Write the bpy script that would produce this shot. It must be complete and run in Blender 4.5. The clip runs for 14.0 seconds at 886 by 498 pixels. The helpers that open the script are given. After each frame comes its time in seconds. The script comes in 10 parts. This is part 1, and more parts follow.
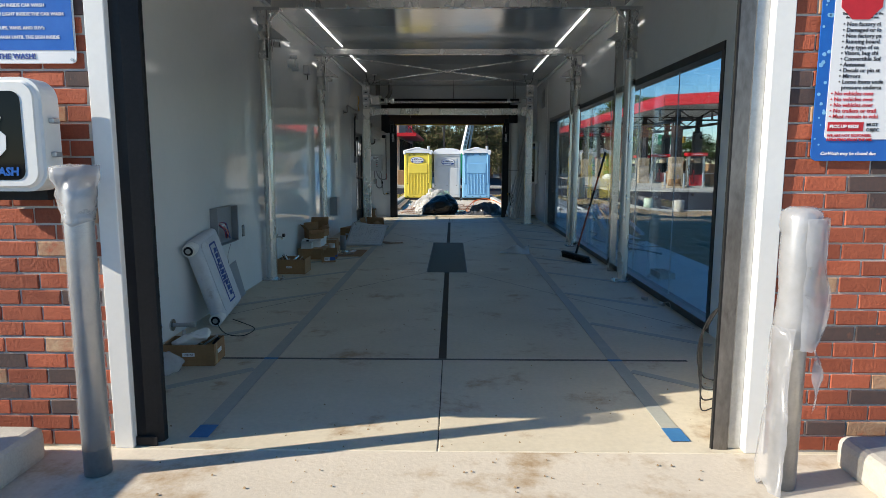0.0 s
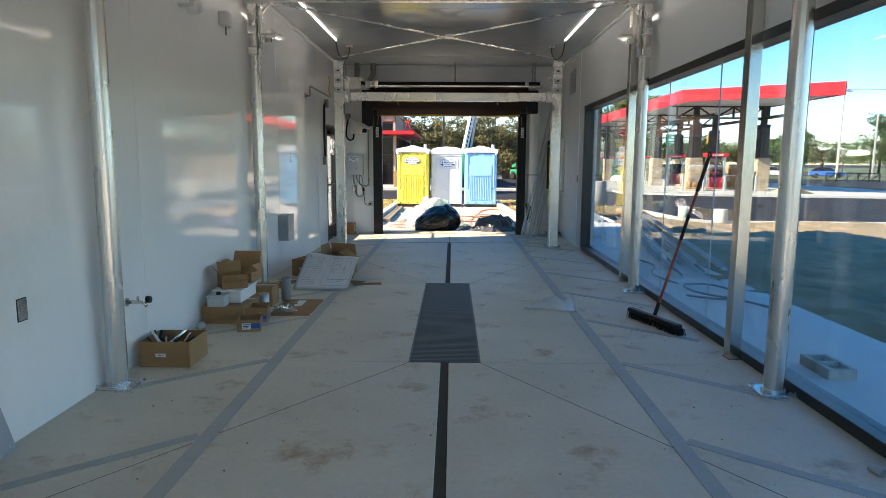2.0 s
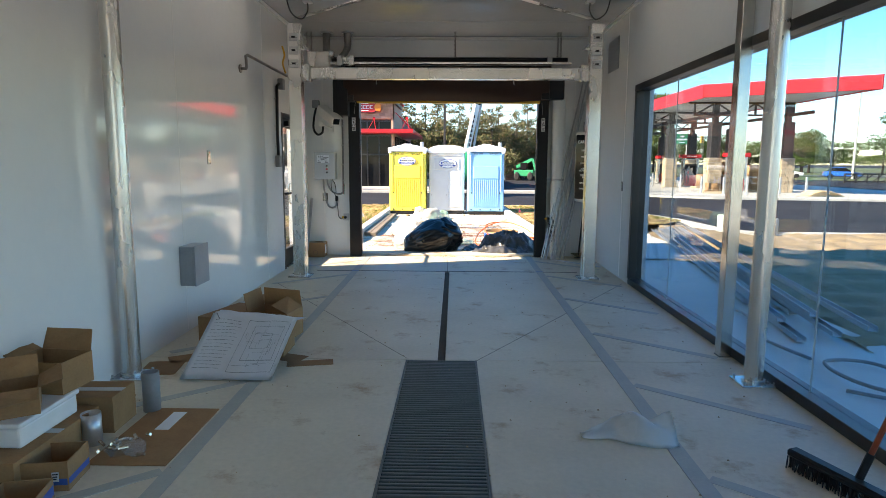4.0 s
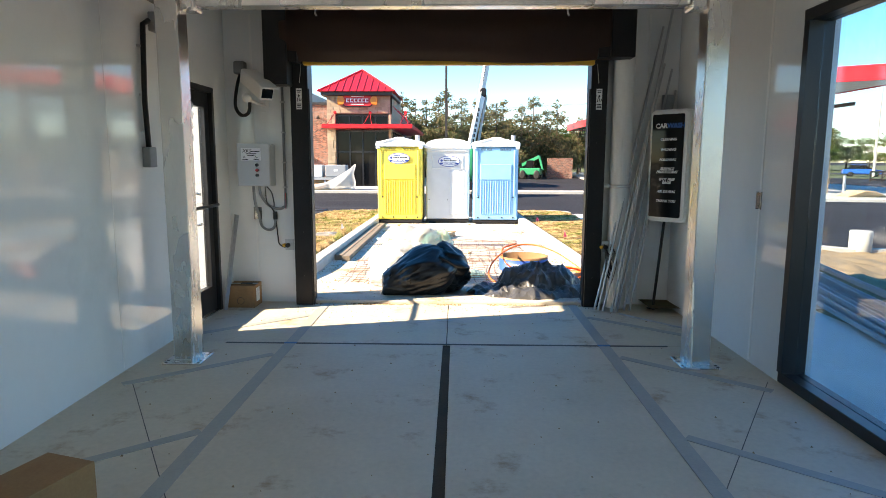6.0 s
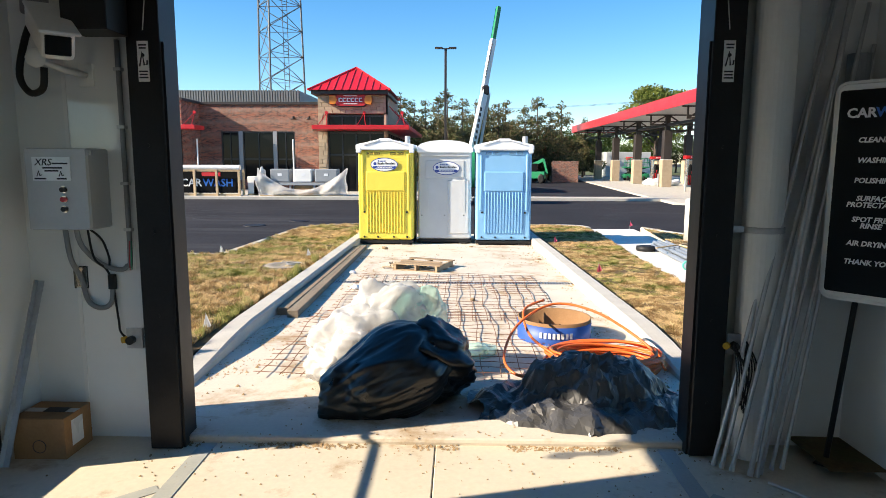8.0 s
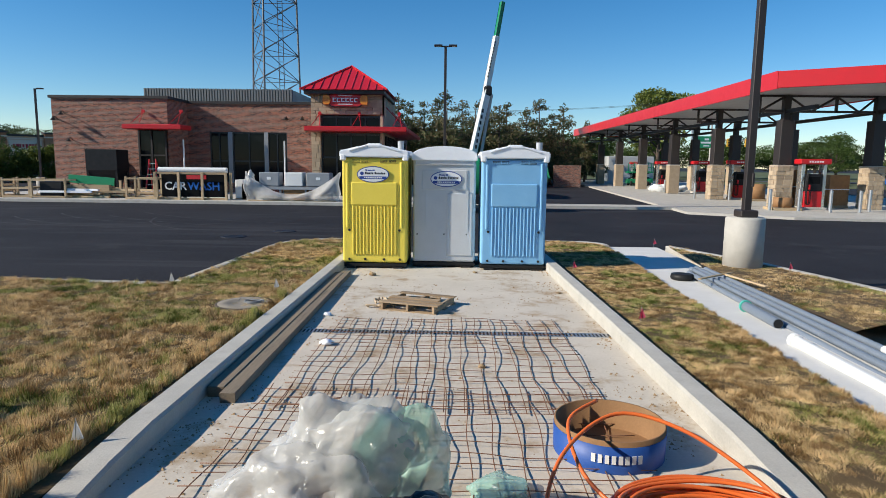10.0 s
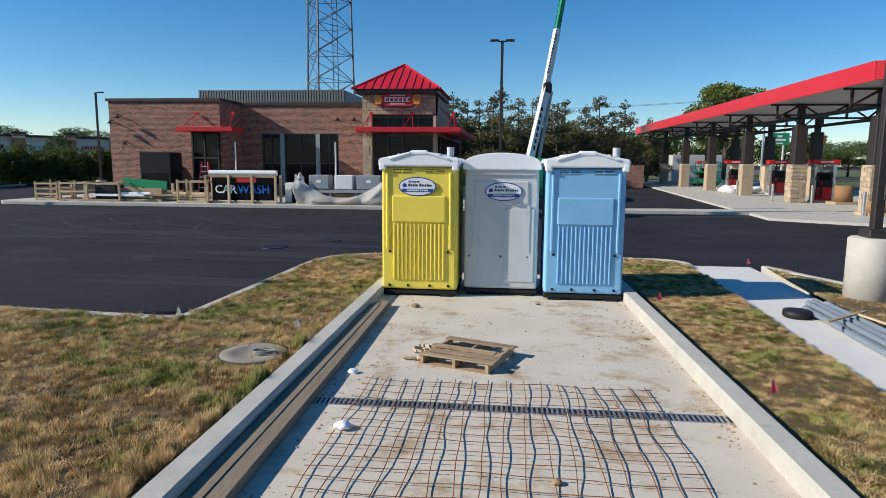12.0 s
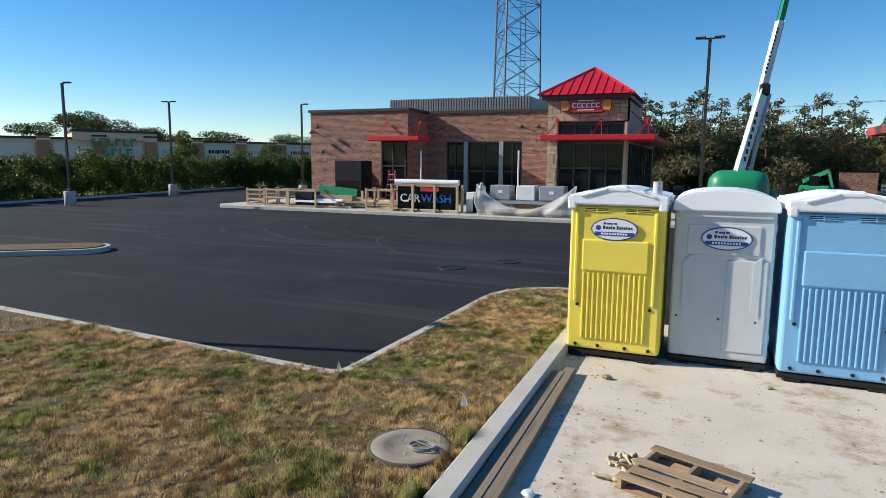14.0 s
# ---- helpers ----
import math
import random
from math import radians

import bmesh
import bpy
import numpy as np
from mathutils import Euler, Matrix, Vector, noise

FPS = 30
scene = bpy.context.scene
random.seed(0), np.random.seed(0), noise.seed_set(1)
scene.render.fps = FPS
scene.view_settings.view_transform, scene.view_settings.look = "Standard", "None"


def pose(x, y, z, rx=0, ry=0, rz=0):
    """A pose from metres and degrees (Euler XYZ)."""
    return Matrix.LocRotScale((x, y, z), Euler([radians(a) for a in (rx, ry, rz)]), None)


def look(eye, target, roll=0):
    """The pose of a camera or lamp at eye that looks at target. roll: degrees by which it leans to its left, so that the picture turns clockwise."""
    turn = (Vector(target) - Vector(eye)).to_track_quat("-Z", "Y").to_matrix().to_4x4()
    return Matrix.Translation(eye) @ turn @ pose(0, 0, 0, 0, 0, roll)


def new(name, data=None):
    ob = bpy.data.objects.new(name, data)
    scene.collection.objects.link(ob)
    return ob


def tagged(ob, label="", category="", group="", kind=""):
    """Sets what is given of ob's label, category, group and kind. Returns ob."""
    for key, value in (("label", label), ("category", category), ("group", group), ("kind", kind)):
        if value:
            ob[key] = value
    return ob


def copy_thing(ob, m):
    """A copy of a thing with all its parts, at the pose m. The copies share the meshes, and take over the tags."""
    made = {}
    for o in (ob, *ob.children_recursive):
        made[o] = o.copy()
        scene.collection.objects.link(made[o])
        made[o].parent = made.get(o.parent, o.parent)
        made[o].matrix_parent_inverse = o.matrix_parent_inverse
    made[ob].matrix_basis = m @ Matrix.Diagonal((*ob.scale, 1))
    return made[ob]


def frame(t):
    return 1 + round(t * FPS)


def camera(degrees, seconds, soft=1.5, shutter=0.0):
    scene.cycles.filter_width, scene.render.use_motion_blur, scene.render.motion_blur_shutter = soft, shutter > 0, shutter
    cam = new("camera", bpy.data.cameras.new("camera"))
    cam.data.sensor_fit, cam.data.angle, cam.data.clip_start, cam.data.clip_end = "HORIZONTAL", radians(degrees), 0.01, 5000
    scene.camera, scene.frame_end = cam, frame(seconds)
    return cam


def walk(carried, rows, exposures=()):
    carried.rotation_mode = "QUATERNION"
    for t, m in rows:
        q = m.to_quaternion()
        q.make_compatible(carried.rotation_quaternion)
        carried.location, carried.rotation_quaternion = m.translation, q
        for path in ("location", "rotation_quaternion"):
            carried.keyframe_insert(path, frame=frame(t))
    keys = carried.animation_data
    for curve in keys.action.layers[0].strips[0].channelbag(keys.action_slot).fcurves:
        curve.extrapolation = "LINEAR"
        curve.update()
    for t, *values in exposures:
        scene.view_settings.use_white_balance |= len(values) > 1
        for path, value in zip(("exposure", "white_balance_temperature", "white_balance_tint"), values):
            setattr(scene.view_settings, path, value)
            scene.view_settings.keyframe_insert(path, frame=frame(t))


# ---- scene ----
cam = camera(70.4, 14.0, soft=0.6)
PATH = [
    (0, (0.069, -1.283, 1.45), (0.04, 0.697, 1.175), 0.1),
    (0.5, (0.067, -0.248, 1.446), (0.037, 1.733, 1.171), 0.1),
    (1, (0.055, 0.808, 1.467), (0.029, 2.789, 1.19), 0.3),
    (1.5, (0.056, 1.67, 1.486), (0.028, 3.65, 1.209), 0.3),
    (2, (0.048, 2.377, 1.488), (0.02, 4.358, 1.212), 0.3),
    (2.5, (0.06, 3.076, 1.487), (0.03, 5.057, 1.214), 0.2),
    (3, (0.063, 3.813, 1.499), (0.033, 5.794, 1.224), 0.3),
    (3.2, (0.069, 4.116, 1.501), (0.039, 6.097, 1.226), 0.3),
    (5.3, (0.098, 7.718, 1.495), (0.054, 9.698, 1.214), 0.3),
    (5.5, (0.081, 8.114, 1.477), (0.041, 10.094, 1.195), 0.3),
    (6, (0.074, 8.989, 1.485), (0.032, 10.969, 1.203), 0.2),
    (6.5, (0.086, 9.894, 1.49), (0.044, 11.875, 1.213), 0.2),
    (7, (0.094, 10.692, 1.501), (0.05, 12.673, 1.228), 0.2),
    (7.5, (0.093, 11.4, 1.534), (0.05, 13.381, 1.26), 0.2),
    (8, (0.114, 12.029, 1.572), (0.069, 14.01, 1.297), 0.2),
    (10.3, (0.048, 14.307, 1.736), (0.01, 16.288, 1.467), 0.7),
    (10.5, (0.049, 14.486, 1.752), (0.008, 16.467, 1.48), 0.5),
    (11, (0.036, 14.89, 1.763), (-0.006, 16.871, 1.49), 0.4),
    (11.5, (0.03, 15.335, 1.793), (-0.052, 17.314, 1.52), 0.4),
    (12, (-0.016, 15.742, 1.876), (-0.227, 17.712, 1.601), 0.4),
    (12.5, (-0.103, 16.138, 1.971), (-0.476, 18.083, 1.695), 0.5),
    (13, (-0.185, 16.471, 2.081), (-0.707, 18.382, 1.806), 0.5),
    (13.5, (-0.299, 16.796, 2.197), (-0.952, 18.666, 1.922), 0.6),
    (14, (-0.397, 17.088, 2.314), (-1.155, 18.918, 2.039), 0.5),
]
EXPOSURES = [(0.0, 0.64, 6850, 9), (0.3, 1.18, 7150, 11), (0.5, 1.45, 7350, 11), (1.0, 1.77, 7500, 12), (1.5, 1.84, 7700, 13), (3.0, 2.00, 7850, 14), (5.5, 2.02, 8000, 15), (6.5, 1.90, 8050, 14), (7.0, 1.64, 7850, 13), (8.2, 1.09, 7400, 12), (9.6, 0.36, 6800, 9), (10.5, 0.22, 6550, 9), (11.5, 0.21, 6550, 9), (13.0, 0.34, 6650, 9), (14.0, 0.40, 6700, 9)]
walk(cam, [(t, look(eye, target, roll)) for t, eye, target, roll in PATH], EXPOSURES)

# ---- light: low sun from the west side and a clear sky ----
SUN_EL, SUN_TO = 28.5, Vector((1.0, 0.275, 0.0)).normalized()
world = bpy.data.worlds.new("world")
scene.world = world
world.use_nodes = True
wn = world.node_tree.nodes
sky = wn.new("ShaderNodeTexSky")
sky.sky_type, sky.sun_disc = "NISHITA", False
sky.sun_elevation, sky.sun_rotation = radians(SUN_EL), math.atan2(-SUN_TO.x, -SUN_TO.y)
sky.air_density, sky.dust_density, sky.ozone_density = 0.9, 0.0, 4.0
wn["Background"].inputs[1].default_value = 0.108
rich = wn.new("ShaderNodeHueSaturation")
rich.inputs["Saturation"].default_value = 1.30
world.node_tree.links.new(sky.outputs[0], rich.inputs["Color"])
world.node_tree.links.new(rich.outputs[0], wn["Background"].inputs[0])
sun = new("sun", bpy.data.lights.new("sun", "SUN"))
sun.data.energy, sun.data.angle, sun.data.color = 5.0, radians(0.5), (1.0, 0.93, 0.82)
sun.matrix_world = look((0, 0, 30), Vector((0, 0, 30)) + SUN_TO * math.cos(radians(SUN_EL)) - Vector((0, 0, math.sin(radians(SUN_EL)))))

# ---- small builders ----
def thing(name, at=(0, 0, 0), label="", category="", group="", kind="", turn=0):
    ob = new(name)
    ob.empty_display_size = 0.1
    ob.location, ob.rotation_euler = at, (0, 0, radians(turn))
    return tagged(ob, label, category, group, kind)


def mesh_of(bm, material, smooth=False):
    me = bpy.data.meshes.new("mesh")
    if smooth:
        for f in bm.faces:
            f.smooth = True
    bm.to_mesh(me)
    bm.free()
    for m in (material if isinstance(material, (list, tuple)) else [material]):
        me.materials.append(m)
    return me


def part(name, bm, material, parent, label="", smooth=False):
    ob = new(name, mesh_of(bm, material, smooth))
    ob.parent = parent
    return tagged(ob, label)


def solo(name, bm, material, label="", category="", group="", kind="", smooth=False):
    return tagged(new(name, mesh_of(bm, material, smooth)), label, category, group, kind)


def bx(bm, x0, x1, y0, y1, z0, z1, bev=0.0, seg=1, m=None):
    r = bmesh.ops.create_cube(bm, size=1.0)
    vs = r["verts"]
    for v in vs:
        v.co = Vector(((x0 + x1) / 2 + v.co.x * (x1 - x0), (y0 + y1) / 2 + v.co.y * (y1 - y0), (z0 + z1) / 2 + v.co.z * (z1 - z0)))
    if m is not None:
        for v in vs:
            v.co = m @ v.co
    if bev:
        es = {e for v in vs for e in v.link_edges}
        bmesh.ops.bevel(bm, geom=list(es), offset=bev, segments=seg, profile=0.5, affect="EDGES", clamp_overlap=True)
    return bm


def box(*a, **k):
    return bx(bmesh.new(), *a, **k)


def cyl(bm, p, q, r, r2=None, n=14, cap=True):
    p, q = Vector(p), Vector(q)
    d = q - p
    m = Matrix.Translation((p + q) / 2) @ d.to_track_quat("Z", "Y").to_matrix().to_4x4()
    bmesh.ops.create_cone(bm, cap_ends=cap, segments=n, radius1=r, radius2=r if r2 is None else r2, depth=d.length, matrix=m)
    return bm


def rod(p, q, r, r2=None, n=14, cap=True):
    return cyl(bmesh.new(), p, q, r, r2, n, cap)


def pipe(bm, pts, r, n=8, closed=False):
    pts = [Vector(p) for p in pts]
    rings = []
    up = Vector((0.13, 0.21, 0.97)).normalized()
    for i, p in enumerate(pts):
        a = pts[i - 1] if i or closed else p
        b = pts[(i + 1) % len(pts)] if i + 1 < len(pts) or closed else p
        t = (b - a).normalized()
        u = up - t * up.dot(t)
        u = u.normalized() if u.length > 1e-3 else t.orthogonal().normalized()
        up = u
        w = t.cross(u)
        rr = r[i] if isinstance(r, (list, tuple)) else r
        rings.append([bm.verts.new(p + (u * math.cos(k * math.tau / n) + w * math.sin(k * math.tau / n)) * rr) for k in range(n)])
    for i in range(len(rings) - (0 if closed else 1)):
        a, b = rings[i], rings[(i + 1) % len(rings)]
        for k in range(n):
            f = bm.faces.new((a[k], a[(k + 1) % n], b[(k + 1) % n], b[k]))
            f.smooth = True
    if not closed:
        bm.faces.new(rings[0][::-1])
        bm.faces.new(rings[-1])
    return bm


def arc(pts, per=6):
    """Points of a smooth curve through pts."""
    pts = [Vector(p) for p in pts]
    out = []
    for i in range(len(pts) - 1):
        p0, p1, p2, p3 = pts[max(i - 1, 0)], pts[i], pts[i + 1], pts[min(i + 2, len(pts) - 1)]
        for k in range(per):
            t = k / per
            out.append(0.5 * (2 * p1 + (p2 - p0) * t + (2 * p0 - 5 * p1 + 4 * p2 - p3) * t * t + (3 * p1 - p0 - 3 * p2 + p3) * t ** 3))
    return out + [pts[-1]]


def lathe(bm, prof, n=20, at=(0, 0, 0)):
    at = Vector(at)
    rings = [[bm.verts.new(at + Vector((r * math.cos(k * math.tau / n), r * math.sin(k * math.tau / n), z))) for k in range(n)] for r, z in prof]
    for a, b in zip(rings, rings[1:]):
        for k in range(n):
            bm.faces.new((a[k], a[(k + 1) % n], b[(k + 1) % n], b[k])).smooth = True
    bm.faces.new(rings[0][::-1])
    bm.faces.new(rings[-1])
    return bm


def prism(bm, outline, z0, z1, m=None):
    """A plate with that outline (x, y), from z0 to z1."""
    lo = [bm.verts.new((x, y, z0)) for x, y in outline]
    hi = [bm.verts.new((x, y, z1)) for x, y in outline]
    n = len(outline)
    bm.faces.new(lo[::-1])
    bm.faces.new(hi)
    for i in range(n):
        bm.faces.new((lo[i], lo[(i + 1) % n], hi[(i + 1) % n], hi[i]))
    if m is not None:
        for v in lo + hi:
            v.co = m @ v.co
    bmesh.ops.recalc_face_normals(bm, faces=bm.faces)
    return bm


def rounded(w, h, r, n=5):
    """Outline of a rounded rectangle round the origin."""
    out = []
    for cx, cy, a in ((w / 2 - r, h / 2 - r, 0), (-w / 2 + r, h / 2 - r, 90), (-w / 2 + r, -h / 2 + r, 180), (w / 2 - r, -h / 2 + r, 270)):
        for k in range(n + 1):
            t = radians(a + 90 * k / n)
            out.append((cx + r * math.cos(t), cy + r * math.sin(t)))
    return out


def oval(w, h, n=28):
    return [(w / 2 * math.cos(k * math.tau / n), h / 2 * math.sin(k * math.tau / n)) for k in range(n)]


def sheet(bm, xs, ys, z):
    """A grid of faces over xs and ys with the height z(x, y)."""
    g = [[bm.verts.new((x, y, z(x, y))) for x in xs] for y in ys]
    for j in range(len(ys) - 1):
        for i in range(len(xs) - 1):
            bm.faces.new((g[j][i], g[j][i + 1], g[j + 1][i + 1], g[j + 1][i])).smooth = True
    return bm


def ruffle(bm, size, scale, seed=0):
    for v in bm.verts:
        v.co += noise.noise_vector(v.co * scale + Vector((seed, seed * 2, 0))) * size
    return bm


def text(words, size, m, material, parent, name="lettering", bold=0.0, align="CENTER", shear=0.0, spacing=1.0):
    """Raised letters: a text made into a mesh, lying in the plane of m (x along, y up, z out)."""
    cu = bpy.data.curves.new("words", "FONT")
    cu.body, cu.size, cu.align_x, cu.align_y, cu.offset, cu.shear, cu.space_character, cu.extrude, cu.resolution_u = words, size, align, "CENTER", bold, shear, spacing, 0.001, 2
    ob = bpy.data.objects.new("words", cu)
    scene.collection.objects.link(ob)
    me = bpy.data.meshes.new_from_object(ob.evaluated_get(bpy.context.evaluated_depsgraph_get()))
    bpy.data.objects.remove(ob)
    me.transform(m)
    me.materials.clear()
    me.materials.append(material)
    out = new(name, me)
    out.parent = parent
    return out


def facing(at, x_axis, y_axis=(0, 0, 1)):
    """A frame at a place with the given x and y axes."""
    x, y = Vector(x_axis).normalized(), Vector(y_axis).normalized()
    z = x.cross(y).normalized()
    return Matrix.Translation(at) @ Matrix((x, y, z)).transposed().to_4x4()


# ---- materials ----
def mat(name, c1, c2=None, rough=0.6, metal=0.0, scale=3.0, fine=40.0, bump=0.1, mix=0.5, rvar=0.1, vary=0.0, coat=0.0, spec=0.5, stain=None, stain_scale=0.8, stain_at=0.6, aniso=None):
    m = bpy.data.materials.new(name)
    m.use_nodes = True
    nt = m.node_tree
    N, L = nt.nodes, nt.links
    b = N["Principled BSDF"]
    tc = N.new("ShaderNodeTexCoord")
    mp = N.new("ShaderNodeMapping")
    if aniso:
        mp.inputs["Scale"].default_value = aniso
    oi = N.new("ShaderNodeObjectInfo")
    mul = N.new("ShaderNodeMath")
    mul.operation, mul.inputs[1].default_value = "MULTIPLY", 37.0
    comb = N.new("ShaderNodeCombineXYZ")
    L.new(oi.outputs["Random"], mul.inputs[0])
    L.new(mul.outputs[0], comb.inputs[0])
    L.new(comb.outputs[0], mp.inputs["Location"])
    L.new(tc.outputs["Object"], mp.inputs["Vector"])

    def tex(sc, detail=4.0, rg=0.6):
        t = N.new("ShaderNodeTexNoise")
        t.inputs["Scale"].default_value, t.inputs["Detail"].default_value, t.inputs["Roughness"].default_value = sc, detail, rg
        L.new(mp.outputs[0], t.inputs["Vector"])
        return t.outputs["Fac"]

    big, small = tex(scale), tex(fine, 3.0)
    c2 = c2 or tuple(min(1, c * 0.82) for c in c1)
    ramp = N.new("ShaderNodeMapRange")
    ramp.inputs["From Min"].default_value, ramp.inputs["From Max"].default_value = 0.32, 0.68
    add = N.new("ShaderNodeMath")
    add.operation = "MULTIPLY_ADD"
    add.inputs[1].default_value = 0.4
    sc = N.new("ShaderNodeMath")
    sc.operation, sc.inputs[1].default_value = "MULTIPLY", 0.6
    L.new(big, sc.inputs[0])
    L.new(small, add.inputs[0])
    L.new(sc.outputs[0], add.inputs[2])
    L.new(add.outputs[0], ramp.inputs["Value"])
    mx = N.new("ShaderNodeMix")
    mx.data_type = "RGBA"
    mx.inputs["A"].default_value, mx.inputs["B"].default_value = (*c1, 1), (*c2, 1)
    L.new(ramp.outputs[0], mx.inputs["Factor"])
    col = mx.outputs["Result"]
    if stain:
        st = tex(stain_scale, 6.0, 0.7)
        r2 = N.new("ShaderNodeMapRange")
        r2.inputs["From Min"].default_value, r2.inputs["From Max"].default_value = stain_at, stain_at + 0.16
        L.new(st, r2.inputs["Value"])
        m2 = N.new("ShaderNodeMix")
        m2.data_type = "RGBA"
        m2.inputs["B"].default_value = (*stain, 1)
        L.new(r2.outputs[0], m2.inputs["Factor"])
        L.new(col, m2.inputs["A"])
        col = m2.outputs["Result"]
    if vary:
        hs = N.new("ShaderNodeHueSaturation")
        mr = N.new("ShaderNodeMapRange")
        mr.inputs["To Min"].default_value, mr.inputs["To Max"].default_value = 1 - vary, 1 + vary
        L.new(oi.outputs["Random"], mr.inputs["Value"])
        L.new(mr.outputs[0], hs.inputs["Value"])
        L.new(col, hs.inputs["Color"])
        col = hs.outputs["Color"]
    L.new(col, b.inputs["Base Color"])
    rr = N.new("ShaderNodeMapRange")
    rr.inputs["To Min"].default_value, rr.inputs["To Max"].default_value = max(0.02, rough - rvar), min(1.0, rough + rvar)
    L.new(big, rr.inputs["Value"])
    L.new(rr.outputs[0], b.inputs["Roughness"])
    b.inputs["Metallic"].default_value = metal
    b.inputs["Coat Weight"].default_value = coat
    b.inputs["Specular IOR Level"].default_value = spec
    if bump:
        bp = N.new("ShaderNodeBump")
        bp.inputs["Strength"].default_value, bp.inputs["Distance"].default_value = min(1.0, bump * 3), 0.004
        L.new(small, bp.inputs["Height"])
        L.new(bp.outputs[0], b.inputs["Normal"])
    return m


def glass_mat(name, tint=(0.85, 0.93, 0.95), clear=0.85, rough=0.0):
    m = bpy.data.materials.new(name)
    m.use_nodes = True
    nt = m.node_tree
    N, L = nt.nodes, nt.links
    out = N["Material Output"]
    N.remove(N["Principled BSDF"])
    tr, gl, mx, fr = N.new("ShaderNodeBsdfTransparent"), N.new("ShaderNodeBsdfGlossy"), N.new("ShaderNodeMixShader"), N.new("ShaderNodeLayerWeight")
    tr.inputs[0].default_value = (*[c * clear for c in tint], 1)
    gl.inputs["Roughness"].default_value = rough
    fr.inputs[0].default_value = 0.5
    pw, sc = N.new("ShaderNodeMath"), N.new("ShaderNodeMath")
    pw.operation, pw.inputs[1].default_value = "POWER", 4.0
    sc.operation, sc.inputs[1].default_value, sc.inputs[2].default_value = "MULTIPLY_ADD", 0.7, 0.035
    L.new(fr.outputs["Facing"], pw.inputs[0])
    L.new(pw.outputs[0], sc.inputs[0])
    L.new(sc.outputs[0], mx.inputs[0])
    L.new(tr.outputs[0], mx.inputs[1])
    L.new(gl.outputs[0], mx.inputs[2])
    L.new(mx.outputs[0], out.inputs["Surface"])
    return m


def glow(name, c, strength):
    m = bpy.data.materials.new(name)
    m.use_nodes = True
    b = m.node_tree.nodes["Principled BSDF"]
    b.inputs["Base Color"].default_value = (*c, 1)
    b.inputs["Emission Color"].default_value = (*c, 1)
    b.inputs["Emission Strength"].default_value = strength
    return m


M = {}
M["panel"] = mat("white_wall_panel", (0.78, 0.79, 0.78), (0.74, 0.755, 0.75), 0.07, scale=1.2, fine=14, bump=0.008, rvar=0.03, stain=(0.66, 0.66, 0.63), stain_scale=0.5, stain_at=0.62)
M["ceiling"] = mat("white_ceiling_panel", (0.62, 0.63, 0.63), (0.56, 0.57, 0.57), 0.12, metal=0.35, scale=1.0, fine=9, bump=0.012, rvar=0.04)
M["floor"] = mat("bay_concrete", (0.68, 0.61, 0.48), (0.53, 0.475, 0.37), 0.55, scale=1.1, fine=30, bump=0.06, stain=(0.34, 0.22, 0.115), stain_scale=2.3, stain_at=0.56)
M["apron"] = mat("outdoor_concrete", (0.645, 0.58, 0.485), (0.52, 0.465, 0.385), 0.85, scale=1.3, fine=45, bump=0.12, stain=(0.36, 0.255, 0.15), stain_scale=1.9, stain_at=0.52)
M["kerb"] = mat("kerb_concrete", (0.53, 0.505, 0.45), (0.39, 0.37, 0.33), 0.85, scale=3.0, fine=70, bump=0.2, stain=(0.30, 0.25, 0.19), stain_scale=2.5, stain_at=0.6)
M["black"] = mat("black_painted_steel", (0.012, 0.012, 0.014), (0.02, 0.02, 0.022), 0.42, scale=4, fine=60, bump=0.02, spec=0.22)
M["frame"] = mat("black_anodised_frame", (0.010, 0.011, 0.013), (0.016, 0.016, 0.018), 0.35, scale=4, fine=60, bump=0.01)
M["alu"] = mat("mill_aluminium", (0.70, 0.69, 0.67), (0.62, 0.61, 0.59), 0.27, metal=0.85, scale=3, fine=60, bump=0.02, rvar=0.06, stain=(0.52, 0.50, 0.47), stain_scale=7, stain_at=0.64, aniso=(1, 1, 0.35))
M["galv"] = mat("galvanised_steel", (0.56, 0.57, 0.58), (0.42, 0.43, 0.44), 0.4, metal=0.85, scale=14, fine=60, bump=0.03)
M["steel"] = mat("stainless_steel", (0.66, 0.64, 0.60), (0.56, 0.54, 0.50), 0.2, metal=1.0, scale=3, fine=50, bump=0.02, aniso=(1, 1, 0.1))
M["white"] = mat("white_plastic", (0.80, 0.80, 0.78), (0.74, 0.74, 0.72), 0.35, scale=3, fine=30, bump=0.01)
M["grey"] = mat("grey_enclosure", (0.30, 0.32, 0.34), (0.25, 0.27, 0.29), 0.45, scale=3, fine=50, bump=0.02)
M["ltgrey"] = mat("light_grey_enclosure", (0.50, 0.51, 0.51), (0.45, 0.46, 0.46), 0.45, scale=3, fine=50, bump=0.02)
M["conduit"] = mat("blue_grey_conduit", (0.21, 0.245, 0.29), (0.165, 0.20, 0.245), 0.4, scale=4, fine=40, bump=0.02, vary=0.12)
M["teal"] = mat("teal_bell_end", (0.10, 0.50, 0.40), (0.08, 0.44, 0.36), 0.45, scale=4, fine=40, bump=0.02)
M["palletwood"] = mat("dusty_pallet_timber", (0.43, 0.31, 0.19), (0.28, 0.19, 0.11), 0.85, scale=3, fine=30, bump=0.15, vary=0.22, aniso=(0.25, 2, 2), stain=(0.16, 0.11, 0.07), stain_scale=3, stain_at=0.57)
